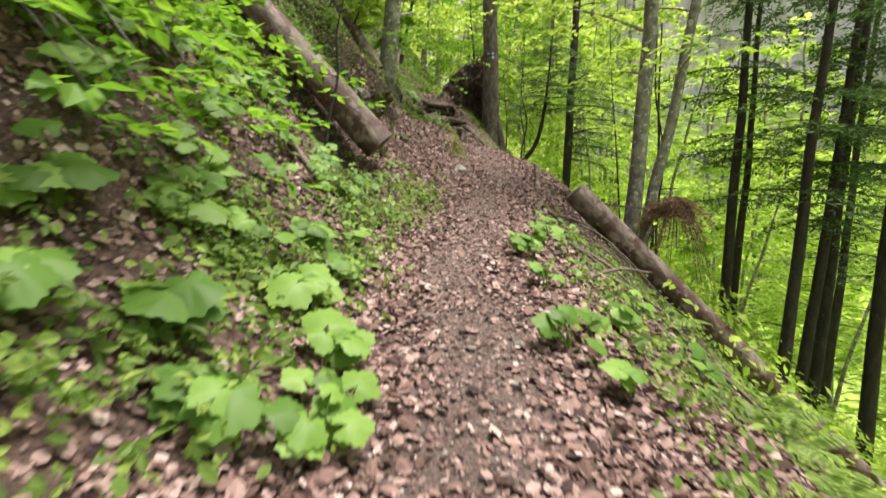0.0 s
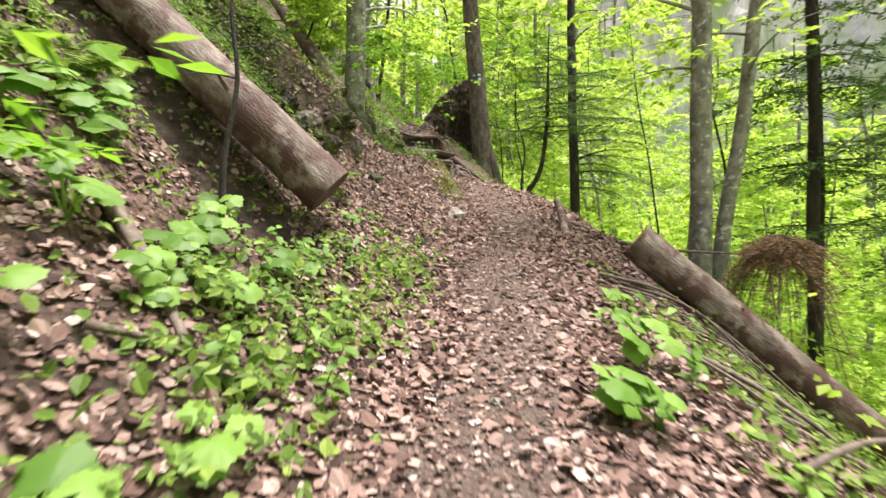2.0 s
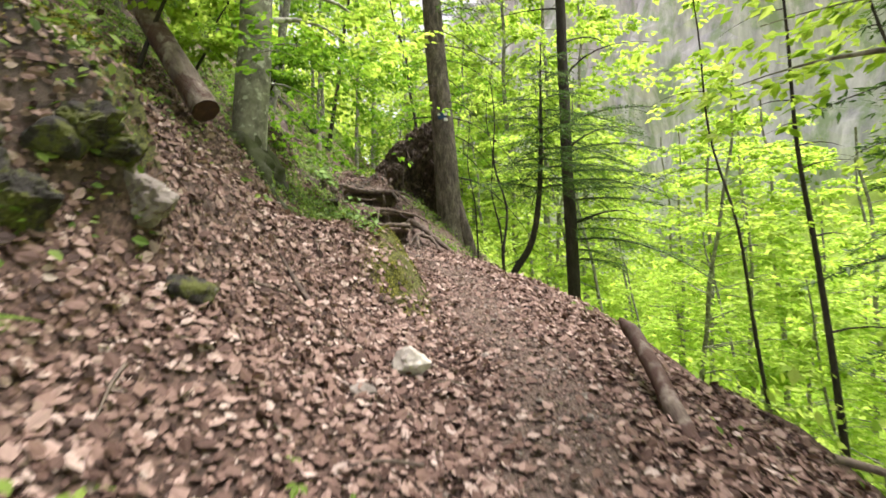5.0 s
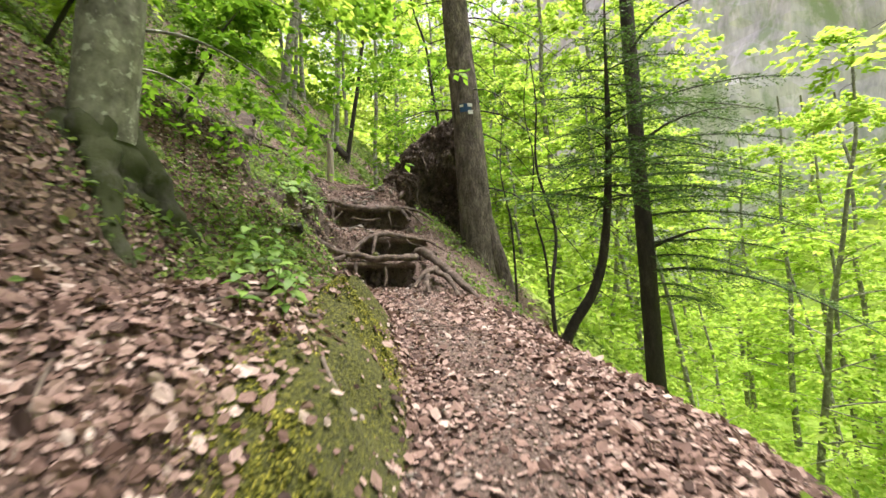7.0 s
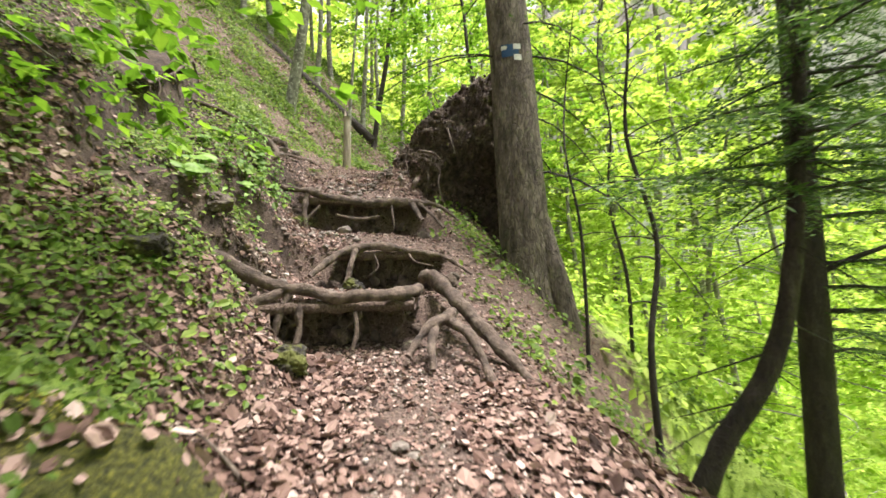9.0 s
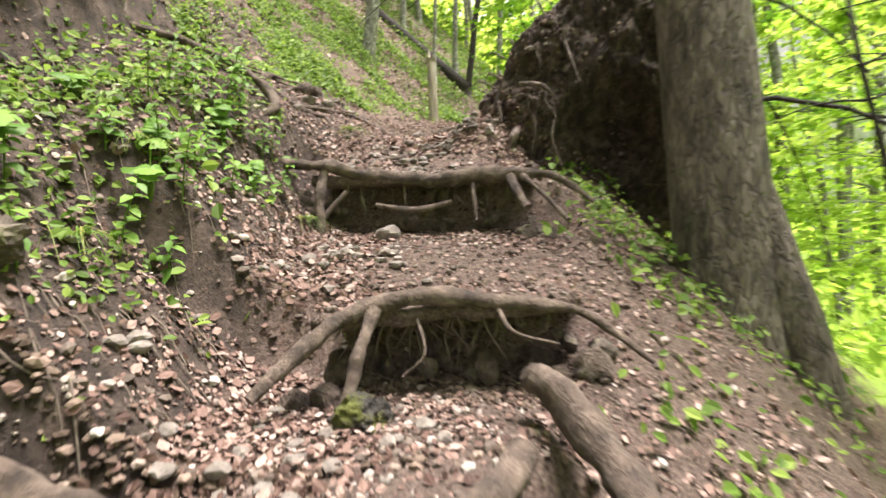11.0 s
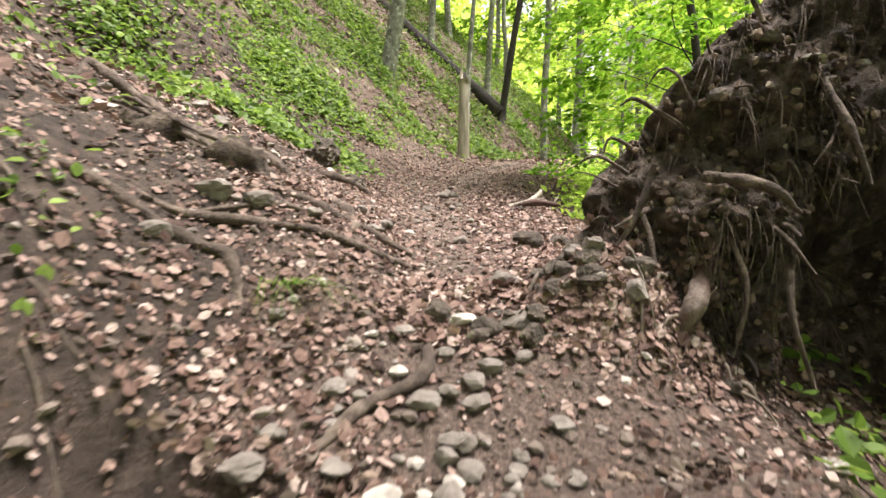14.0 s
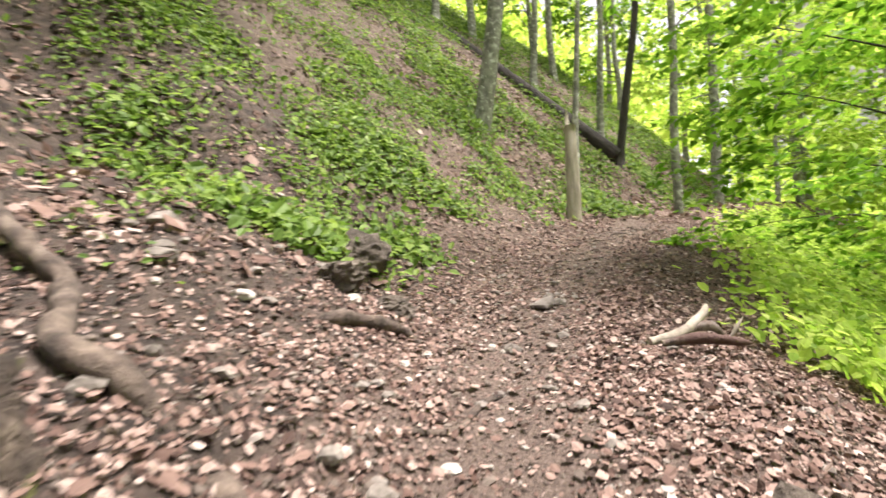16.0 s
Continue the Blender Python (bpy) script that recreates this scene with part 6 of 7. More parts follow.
for k, (x, y, tx, tz, lv) in enumerate(((-2.9, 15.0, 0.9, 1.9, 9), (-2.3, 16.4, 0.9, 1.8, 9), (-2.6, 13.0, 0.6, 1.9, 9), (-3.0, 4.2, 0.9, 1.7, 9), (-2.6, 2.9, 0.5, 1.8, 9), (-4.2, 18.0, 1.0, 2.4, 8))):
    z = h1(x, y)
    sapling((x, y, z - 0.05), (x + tx, y + 0.1, z + tz), 0.03 if y > 3.5 else 0.012, "leafy beech sapling leaning over the bank", 26, lv, 20 + k, LEAF_BEECH if k % 2 else LEAF_BRIGHT, 0.35)


for k, (x, y, tip) in enumerate(((-3.0, 2.9, (1.4, -0.2, -1.4)), (-2.8, 3.6, (1.1, 0.3, -1.15)), (-2.7, 2.2, (1.1, 0.2, -1.2)))):
    leaning = thing("sapling", (x, y, h1(x, y)), "leafy beech sapling bent low over the bank", "sapling", "saplings")
    tip = np.array(tip)
    low_boughs(leaning, [[(0, 0, -0.05, 0.03), (*(tip * 0.3 + np.array([0, 0, 0.55])), 0.024), (*(tip * 0.65 + np.array([0, sd * 0.25, 0.62])), 0.016), (*(tip + np.array([0, sd * 0.55, 0.5])), 0.006)] for sd in (-1, 0.1, 1)], 0.1, LEAF_BEECH, 160 + k, 15)


# ---------------------------------------------------------------- herbs
def lobed_leaf(r, teeth, seed):
    """A broad scalloped heart-shaped leaf, stalk at the origin, lying along y."""
    g = random.Random(seed)
    n = teeth * 2
    v, f = [(0, 0.0, 0.0)], []
    for ring, q in ((0, 0.5), (1, 1.0)):
        for i in range(n):
            a = -math.pi * 0.9 + 2 * math.pi * 0.9 * i / (n - 1)
            rr = r * q * (1 + ((0.06 * (-1) ** i + 0.1 * math.cos(5 * a)) if ring else 0)) * (0.88 + 0.2 * math.cos(a))
            x, y = rr * math.sin(a), rr * math.cos(a)
            v.append((x, y + 0.1 * r, -0.22 * q * q * r + 0.06 * r * math.cos(3 * a + seed) * q - 0.05 * r * (abs(x) < 0.1 * r)))
    for i in range(n - 1):
        f.append((0, 1 + i, 2 + i, 2 + i))
        f.append((1 + i, 1 + n + i, 2 + n + i, 2 + i))
    return v, f


def lobed_mesh(seed, r=1.0):
    v, f = lobed_leaf(r, 15, seed)
    me = bpy.data.meshes.new("leaf")
    me.from_pydata(v, [], [tuple(dict.fromkeys(q)) for q in f])
    me.validate()
    me.materials.append(LEAF_LARGE)
    for p in me.polygons:
        p.use_smooth = True
    return me


LARGE = [lobed_mesh(k) for k in range(3)]


def butterbur(x, y, leaves, size, tall, seed):
    z = h1(x, y)
    root = thing("butterbur_plant", (x, y, z), "low plant with broad round scalloped green leaves", "plant", "broad-leaved plants")
    g = random.Random(seed)
    for k in range(leaves):
        az, rr, hh = g.uniform(0, 6.28), g.uniform(0.06, 0.36) * size * 4, tall * g.uniform(0.5, 1.1)
        px, py = math.cos(az) * rr, math.sin(az) * rr
        base = h1(x + px, y + py) - z
        top = max(base, 0) + hh
        stalk = tube([(0, 0, -0.02, 0.005), (px * 0.4, py * 0.4, top * 0.6, 0.0045), (px, py, top, 0.004)], 5)
        part("stalk", mesh_from("stalk", *stalk, GRASS), root)
        lf = part("leaf", LARGE[k % 3], root)
        lf.location = (px, py, top)
        lf.rotation_euler = (Euler((g.uniform(0.15, 0.6), g.uniform(0.2, 0.65), 0)).to_matrix() @ Euler((0, 0, az - math.pi / 2 + g.uniform(-0.5, 0.5))).to_matrix()).to_euler()
        s = size * g.uniform(0.65, 1.3)
        lf.scale = (s, s, s)


BROAD = ((-1.14, 18.12, 8, 0.05, 0.12), (-1.22, 18.3, 7, 0.045, 0.12), (-1.75, 2.3, 7, 0.13, 0.26), (-2.05, 2.8, 7, 0.13, 0.3), (-1.6, 1.7, 6, 0.12, 0.24), (-2.4, 4.5, 7, 0.13, 0.32), (-1.75, 3.7, 7, 0.11, 0.26), (-2.0, 5.9, 7, 0.11, 0.28), (-2.5, 5.4, 6, 0.12, 0.3), (-1.0, 4.0, 6, 0.1, 0.2), (-0.9, 3.2, 6, 0.09, 0.18), (-1.4, 5.7, 6, 0.1, 0.22), (-1.05, 5.4, 6, 0.09, 0.2), (-0.42, 2.0, 5, 0.1, 0.2), (0.78, 2.9, 6, 0.1, 0.2), (0.9, 5.0, 6, 0.08, 0.2), (1.3, 3.6, 6, 0.09, 0.22),
         (-0.55, 2.35, 6, 0.13, 0.22), (-0.8, 2.9, 7, 0.12, 0.22), (-1.15, 2.2, 6, 0.12, 0.25), (-1.2, 3.3, 7, 0.11, 0.25), (-0.62, 3.6, 6, 0.10, 0.2), (-1.5, 3.0, 6, 0.12, 0.3), (-1.9, 4.3, 6, 0.12, 0.3), (-1.45, 4.4, 6, 0.09, 0.22),
                                        (-0.75, 1.75, 5, 0.12, 0.22), (-1.7, 5.2, 7, 0.1, 0.25), (-2.1, 5.3, 6, 0.11, 0.3), (-1.2, 5.1, 6, 0.08, 0.2), (-0.75, 4.5, 5, 0.08, 0.18), (-2.3, 3.6, 6, 0.13, 0.35), (-0.95, 6.2, 6, 0.07, 0.2), (-1.5, 6.4, 7, 0.09, 0.25),
                                        (1.0, 3.3, 5, 0.09, 0.2), (0.85, 4.1, 6, 0.08, 0.2), (1.15, 5.7, 7, 0.08, 0.22), (1.3, 6.2, 6, 0.08, 0.22), (1.05, 2.6, 5, 0.08, 0.18), (1.7, 4.3, 5, 0.1, 0.25), (1.5, 6.9, 5, 0.08, 0.2), (2.0, 3.6, 5, 0.1, 0.25),
                                        (-1.25, 17.5, 7, 0.07, 0.2), (-1.15, 17.2, 7, 0.06, 0.16), (-1.35, 18.9, 8, 0.06, 0.2), (-1.2, 18.95, 7, 0.05, 0.16), (-1.05, 7.0, 6, 0.06, 0.2), (-0.85, 7.9, 6, 0.05, 0.16))
for k, (x, y, n, s, tall) in enumerate(BROAD):
    butterbur(x, y, n, s, tall, 400 + k)
    if k % 2 and k < 16:
        butterbur(x + rng.uniform(-0.35, 0.1), y + rng.uniform(-0.35, 0.35), n, s * rng.uniform(0.7, 1.0), tall, 450 + k)


NETTLE_LEAF = [mesh_from("leaf", [(a * w, b, c * 1.6 - 0.25 * b * b) for a, b, c in LEAF_V], LEAF_F, LEAF_LARGE, True) for w in (0.9, 1.15)]


def leafy_stem(x, y, tall, leaf, pairs, seed):
    """An upright herb with opposite pairs of pointed leaves."""
    g = random.Random(seed)
    root = thing("woodland_herb", (x, y, h1(x, y)), "upright herb with pairs of pointed green leaves", "plant", "leafy herbs on the bank")
    dx, dy = g.uniform(0.0, 0.5) * tall, g.uniform(-0.3, 0.1) * tall
    part("stem", mesh_from("stem", *tube([(0, 0, -0.03, 0.004), (dx * 0.4, dy * 0.4, tall * 0.55, 0.0035), (dx, dy, tall, 0.002)], 5), GRASS), root)
    a = g.uniform(0, 6.28)
    for k in range(pairs):
        q = 0.3 + 0.7 * k / max(1, pairs - 1)
        for sd in (0, math.pi):
            lf = part("leaf", NETTLE_LEAF[k % 2], root)
            lf.location = (dx * q, dy * q, tall * q)
            lf.rotation_euler = (Euler((0.25, 0.35, 0)).to_matrix() @ Euler((g.uniform(-0.2, 0.35), g.uniform(-0.2, 0.2), a + sd + k * 1.57 + g.uniform(-0.3, 0.3))).to_matrix()).to_euler()
            sz = leaf * g.uniform(0.75, 1.2) * (1.15 - 0.4 * q)
            lf.scale = (sz, sz, sz)


HERB_SPOTS = ((-0.6, 14.0), (-0.45, 13.75), (-0.3, 13.5), (-0.2, 13.35), (-0.12, 13.1), (-0.04, 12.9), (-0.1, 13.3), (-0.7, 14.3), (-0.35, 13.2), (-0.2, 12.8), (-0.5, 14.1), (-1.35, 14.4), (-1.2, 14.5),
              (-1.6, 19.35), (-1.5, 19.2), (-1.7, 19.15), (-1.35, 19.1), (-1.45, 18.95), (-1.6, 18.9), (-1.25, 18.75), (-1.3, 19.3), (-1.75, 19.4), (-1.2, 19.2), (-1.4, 18.7), (-1.1, 18.6), (-1.15, 18.4), (-1.05, 18.2),
              (-1.15, 19.05), (-1.3, 19.2), (-1.35, 18.9), (-1.1, 18.8), (-1.5, 19.3), (-1.45, 19.05), (-1.05, 18.1), (-1.2, 18.25), (-1.1, 17.9), (-1.3, 18.05), (-1.25, 17.6), (-1.45, 18.45), (-1.2, 18.55), (-1.0, 17.45), (-1.6, 18.75), (-1.7, 19.5), (-1.4, 17.3),
              (-0.7, 5.3), (-0.9, 5.7), (-0.65, 6.1), (-1.1, 5.9), (-0.9, 6.6), (-1.2, 6.7), (-0.55, 5.0), (-1.3, 5.5), (-0.95, 4.9), (-0.7, 6.9), (-1.35, 6.2), (1.25, 5.4), (1.5, 5.9), (1.2, 4.6), (1.6, 6.5), (1.1, 6.4))
for k, (x, y) in enumerate(HERB_SPOTS):
    leafy_stem(x, y, 0.17 + 0.12 * (k % 3) / 2, 0.075 if y > 15 else 0.1, 5 if y > 15 else 4, 800 + k)


def slope_points(n, xr, yr, keep, g):
    x, y = g.uniform(*xr, n), g.uniform(*yr, n)
    k = g.uniform(0, 1, n) < keep(x, y)
    return x[k], y[k]


def leafy_stuff(name, label, n, xr, yr, keep, leaf, per, tall, mat, seed, spread=0.13, shape=(HERB_V, DRY_F)):
    """A low cover of small herbs: tufts of leaves held above the ground."""
    g = np.random.default_rng(seed)
    x, y = slope_points(n, xr, yr, keep, g)
    m = len(x)
    px = (x[:, None] + g.normal(0, spread, (m, per))).ravel()
    py = (y[:, None] + g.normal(0, spread, (m, per))).ravel()
    pz = height(px, py) + (g.uniform(0.2, 1.0, (m, per)) * tall * g.uniform(0.5, 1.3, (m, 1))).ravel()
    yaw = g.uniform(0, 6.28, m * per)
    rot = LEAN @ turns(yaw, g.normal(-0.15, 0.4, m * per), g.normal(0, 0.4, m * per))
    s = leaf * (g.uniform(0.5, 1.2, (m, per)) * g.uniform(0.7, 1.3, (m, 1))).ravel()
    ob = new(name, mesh_from(name, *scatter(*shape, np.stack([px, py, pz], -1), rot, s), mat))
    return tagged(ob, label, "plants", "", "stuff")


def bank_cover(x, y):
    left = path_x(y) - x
    clump = smooth(-0.15, 0.5, lumps2(x, y, 1.6, 21))
    near = smooth(0.5, 1.0, left) * (1 - smooth(6.3, 8.5, y) * (1 - smooth(2.2, 2.8, left)))
    high = smooth(1.4, 2.2, left) * smooth(11, 13, y)
    upper = smooth(0.9, 1.3, left) * smooth(15.5, 16.5, y) * (1 - smooth(19.5, 20.5, y))
    end = smooth(1.7, 2.3, left) * smooth(22.5, 24, y)
    bare = smooth(19.8, 20.6, y) * (1 - smooth(22.3, 23.6, y))
    shade = np.exp(-((y - 7.15) / 0.42) ** 2) * smooth(1.2, 1.6, left)
    return (1 - 0.92 * shade) * np.clip(near * (1 - smooth(9, 10.5, y)) + 0.7 * high + 0.55 * upper + end, 0, 1) * (0.08 + 0.92 * clump) * (1 - 0.85 * bare) * (1 - 0.8 * smooth(9.5, 10.5, y) * (1 - smooth(13, 14.5, y)) * smooth(1.5, 1.8, left) * (1 - smooth(2.6, 3.2, left)))


def edge_cover(x, y):
    right = x - path_x(y)
    clump = smooth(-0.2, 0.5, lumps2(x, y, 1.8, 23))
    return smooth(0.75, 1.2, right) * (0.15 + 0.85 * clump) * (1 - 0.95 * smooth(7.5, 8.5, y) * (1 - smooth(15.5, 16.5, y)) * (1 - smooth(2.2, 3.2, right)))


leafy_stuff("herb_cover", "patchy green herbs covering the bank", 12000, (-6, 1), (0, 33), bank_cover, 0.07, 9, 0.15, LEAF_HERB, 101)
leafy_stuff("herb_cover", "dense green three-leaved herbs on the shaded bank", 2300, (-4.5, 0.1), (0.3, 9.5), lambda x, y: smooth(0.55, 1.0, path_x(y) - x) * (0.06 + 0.94 * smooth(0.0, 0.5, lumps2(x, y, 2.6, 27))) * (1 - 0.9 * smooth(7.5, 9.0, y)) * (1 - 0.92 * np.exp(-((y - 7.15) / 0.42) ** 2) * smooth(1.2, 1.6, path_x(y) - x)), 0.075, 6, 0.24, LEAF_HERB, 106, 0.11, (TRI_V, TRI_F))
leafy_stuff("herb_cover", "dark herbs and grass on the rock rib", 2600, (-4.2, -1.1), (8.0, 10.7), lambda x, y: np.clip(rib_zone(path_x(y) - x, y) + smooth(2.5, 3.1, path_x(y) - x), 0, 1) * (0.1 + 0.9 * smooth(-0.1, 0.4, lumps2(x, y, 2.9, 37))) * (1 - smooth(10.3, 10.6, y)), 0.06, 9, 0.14, LEAF_HERB, 112, 0.09)
leafy_stuff("herb_cover", "small herbs over the upper bank", 11000, (-4.5, 0.3), (11.5, 20), lambda x, y: smooth(13.0, 14.5, y) * (1 - 0.45 * smooth(16.8, 17.6, y)) * smooth(1.0, 1.5, path_x(y) - x) * (0.2 + 0.8 * smooth(-0.3, 0.4, lumps2(x, y, 2.3, 28))) * (1 - 0.7 * smooth(19.4, 20, y)), 0.05, 8, 0.1, LEAF_HERB, 107)
leafy_stuff("herb_cover", "thick green herbs on the bank beyond the steps", 8000, (-9, -2.5), (22.8, 33), lambda x, y: smooth(1.1, 1.7, path_x(y) - x) * (1 - smooth(4.5, 7.0, path_x(y) - x)) * (0.03 + 0.97 * smooth(0.0, 0.6, lumps2(x, y, 1.7, 26))) * smooth(0.6, 1.3, np.hypot(x + 4.3, (y - 31) * 0.6)), 0.1, 9, 0.2, LEAF_HERB, 108, 0.16)
leafy_stuff("herb_cover", "bright herbs along the far edge of the path", 5000, (-2.5, 3), (24, 36), lambda x, y: smooth(1.3, 1.8, x - path_x(y)), 0.1, 9, 0.3, LEAF_BRIGHT, 109, 0.2)
leafy_stuff("herb_cover", "green herbs on the far hillside", 8500, (-12, -0.5), (29, 46), lambda x, y: smooth(0.2, 0.6, path_x(y) - x) * (0.08 + 0.92 * smooth(-0.1, 0.4, lumps2(x, y, 0.9, 36))) * smooth(0.6, 1.3, np.hypot(x + 4.3, (y - 31) * 0.6)), 0.13, 9, 0.22, LEAF_HERB, 110, 0.25)
leafy_stuff("herb_cover", "green herbs along the lower edge", 9000, (0.6, 7.5), (1, 33), edge_cover, 0.075, 9, 0.16, LEAF_HERB, 102)
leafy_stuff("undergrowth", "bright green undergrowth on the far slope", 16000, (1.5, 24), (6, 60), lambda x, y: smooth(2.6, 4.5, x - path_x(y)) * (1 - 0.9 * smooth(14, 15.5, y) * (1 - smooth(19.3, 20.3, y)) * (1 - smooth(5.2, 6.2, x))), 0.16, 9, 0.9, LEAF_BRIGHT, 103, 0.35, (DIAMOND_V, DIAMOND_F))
leafy_stuff("undergrowth", "green herbs and seedlings on the hillside", 6000, (-22, -3), (0, 60), lambda x, y: smooth(4.5, 6.5, path_x(y) - x), 0.11, 9, 0.3, LEAF_HERB, 104, 0.25, (DIAMOND_V, DIAMOND_F))
leafy_stuff("moss_tufts", "bright moss along the top of the rock rib", 9000, (-3.2, -0.9), (9.3, 10.7), lambda x, y: rib_zone(path_x(y) - x, y) * (0.15 + 0.85 * smooth(9.8, 10.1, y)) * smooth(-0.3, 0.3, lumps2(x, y, 3.0, 29)), 0.03, 8, 0.03, MOSS_SPRIG, 113, 0.04, (DIAMOND_V, DIAMOND_F))
leafy_stuff("moss_tufts", "yellow-green moss on the hump beside the path", 30000, (-1.6, 0.7), (11.3, 16), lambda x, y: hump_zone(x, y) * smooth(-0.3, 0.3, lumps2(x, y, 3.0, 29)), 0.018, 9, 0.014, MOSS_SPRIG, 105, 0.03, (DIAMOND_V, DIAMOND_F))


def grass_tuft(x, y, n, ln, seed):
    g = np.random.default_rng(seed)
    z = h1(x, y)
    at = np.stack([g.normal(0, 0.04, n), g.normal(0, 0.04, n), np.zeros(n)], -1)
    yaw = g.uniform(0, 6.28, n)
    v, f = [], []
    for k in range(n):
        d = np.array([math.cos(yaw[k]), math.sin(yaw[k])])
        s, l = np.array([-d[1], d[0]]) * 0.004, ln * g.uniform(0.6, 1.2)
        rise, o = g.uniform(0.25, 0.6), len(v)
        for q in (0, 0.35, 0.7, 1.0):
            c = at[k, :2] + d * l * q * 0.8 + np.array([0.25, 0]) * q * q * l
            zz = l * (rise * q - (rise + 0.35) * q ** 2.2)
            w = s * (1 - 0.9 * q)
            v += [(*(c - w), zz), (*(c + w), zz)]
        for i in range(3):
            f.append((o + 2 * i, o + 2 * i + 1, o + 2 * i + 3, o + 2 * i + 2))
    root = thing("grass_tuft", (x, y, z), "hanging tuft of long grass on the bank", "grass", "grass tufts")
    tagged(part("grass_blade", mesh_from("grass_blade", v, f, GRASS), root), kind="stuff")


for k, (x, y) in enumerate(((-1.15, 17.75), (-1.25, 18.2), (-1.55, 18.7), (-1.5, 19.2), (-1.75, 18.0), (-1.1, 19.3), (-1.9, 18.9), (-1.6, 17.2), (-1.25, 20.4), (-1.35, 16.5), (-2.0, 17.6))):
    grass_tuft(x, y, 46, 0.26, 500 + k)


def fern(x, y, seed, fronds=7, ln=0.5):
    g = np.random.default_rng(seed)
    root = thing("fern", (x, y, h1(x, y)), "small green fern on the slope", "fern", "ferns")
    for k in range(fronds):
        az = k * 6.28 / fronds + g.uniform(-0.3, 0.3)
        m = 26
        s = np.linspace(0.12, 1, m)
        at, yaw, size = [], [], []
        for sd in (-1, 1):
            at.append(np.stack([-np.sin(az) * ln * s, np.cos(az) * ln * s, ln * (0.75 * s - 0.6 * s * s)], -1))
            yaw.append(np.full(m, az + sd * 1.25))
            size.append(0.3 * ln * np.sin(np.pi * s ** 0.7) ** 0.8 + 0.015)
        v, f = scatter([(0, 0, 0), (0.12, 0.3, 0), (0, 1, -0.08), (-0.12, 0.3, 0)], DIAMOND_F, np.vstack(at), turns(np.concatenate(yaw), np.full(2 * m, -0.1), np.zeros(2 * m)), np.concatenate(size))
        part("frond", mesh_from("frond", v, f, LEAF_HERB), root)


for k, (x, y) in enumerate(((2.1, 2.3), (2.3, 2.7), (2.6, 3.6), (-1.3, 8.6), (2.4, 5.4), (-2.4, 6.3), (3.0, 4.4))):
    fern(x, y, 600 + k)


def flower(x, y, seed):
    g = random.Random(seed)
    root = thing("yellow_flower", (x, y, h1(x, y)), "small yellow woodland flower on a thin stem", "flower", "yellow flowers")
    hh = g.uniform(0.12, 0.2)
    part("stem", mesh_from("stem", *tube([(0, 0, 0, 0.003), (0.01, 0, hh * 0.6, 0.0025), (0.02, 0.01, hh, 0.002)], 5), GRASS), root)
    pet = mesh_from("petal", [(a * 0.022, b * 0.022, c * 0.022 + hh) for a, b, c in LEAF_V], LEAF_F, PETAL)
    for k in range(5):
        p = part("petal", pet, root)
        p.rotation_euler = (0, 0, k * 1.257)
        p.location = (0.02, 0.01, 0)


for k, (x, y) in enumerate(((-0.62, 6.75), (-0.55, 6.4), (-0.75, 6.55), (-0.8, 7.1), (-0.5, 7.3), (-0.7, 5.9))):
    flower(x, y, 700 + k)


# ---------------------------------------------------------------- litter and pebbles
def litter(name, n, xr, yr, keep, size, seed):
    g = np.random.default_rng(seed)
    x, y = slope_points(n, xr, yr, keep, g)
    gx, gy = normals(x, y)
    m = len(x)
    # each leaf lies along the slope with some curl and tilt
    nrm = np.stack([-gx, -gy, np.ones(m)], -1)
    nrm = nrm / np.linalg.norm(nrm, axis=1)[:, None] + g.normal(0, 0.3, (m, 3))
    nrm /= np.linalg.norm(nrm, axis=1)[:, None]
    a = g.uniform(0, 6.28, m)
    t = np.stack([np.cos(a), np.sin(a), np.zeros(m)], -1)
    t -= nrm * (t * nrm).sum(1)[:, None]
    t /= np.linalg.norm(t, axis=1)[:, None]
    rot = np.stack([np.cross(t, nrm), t, nrm], -1)
    z = surface(x, y) + g.uniform(0.0, 0.02, m)
    ob = new(name, mesh_from(name, *scatter(DRY_V, DRY_F, np.stack([x, y, z], -1), rot, np.clip(np.exp(g.normal(-0.2, 0.42, m)), 0.3, 1.8) * size), LITTER))
    tagged(ob, "dry copper-brown beech leaves littering the slope", "leaf litter", "", "stuff")


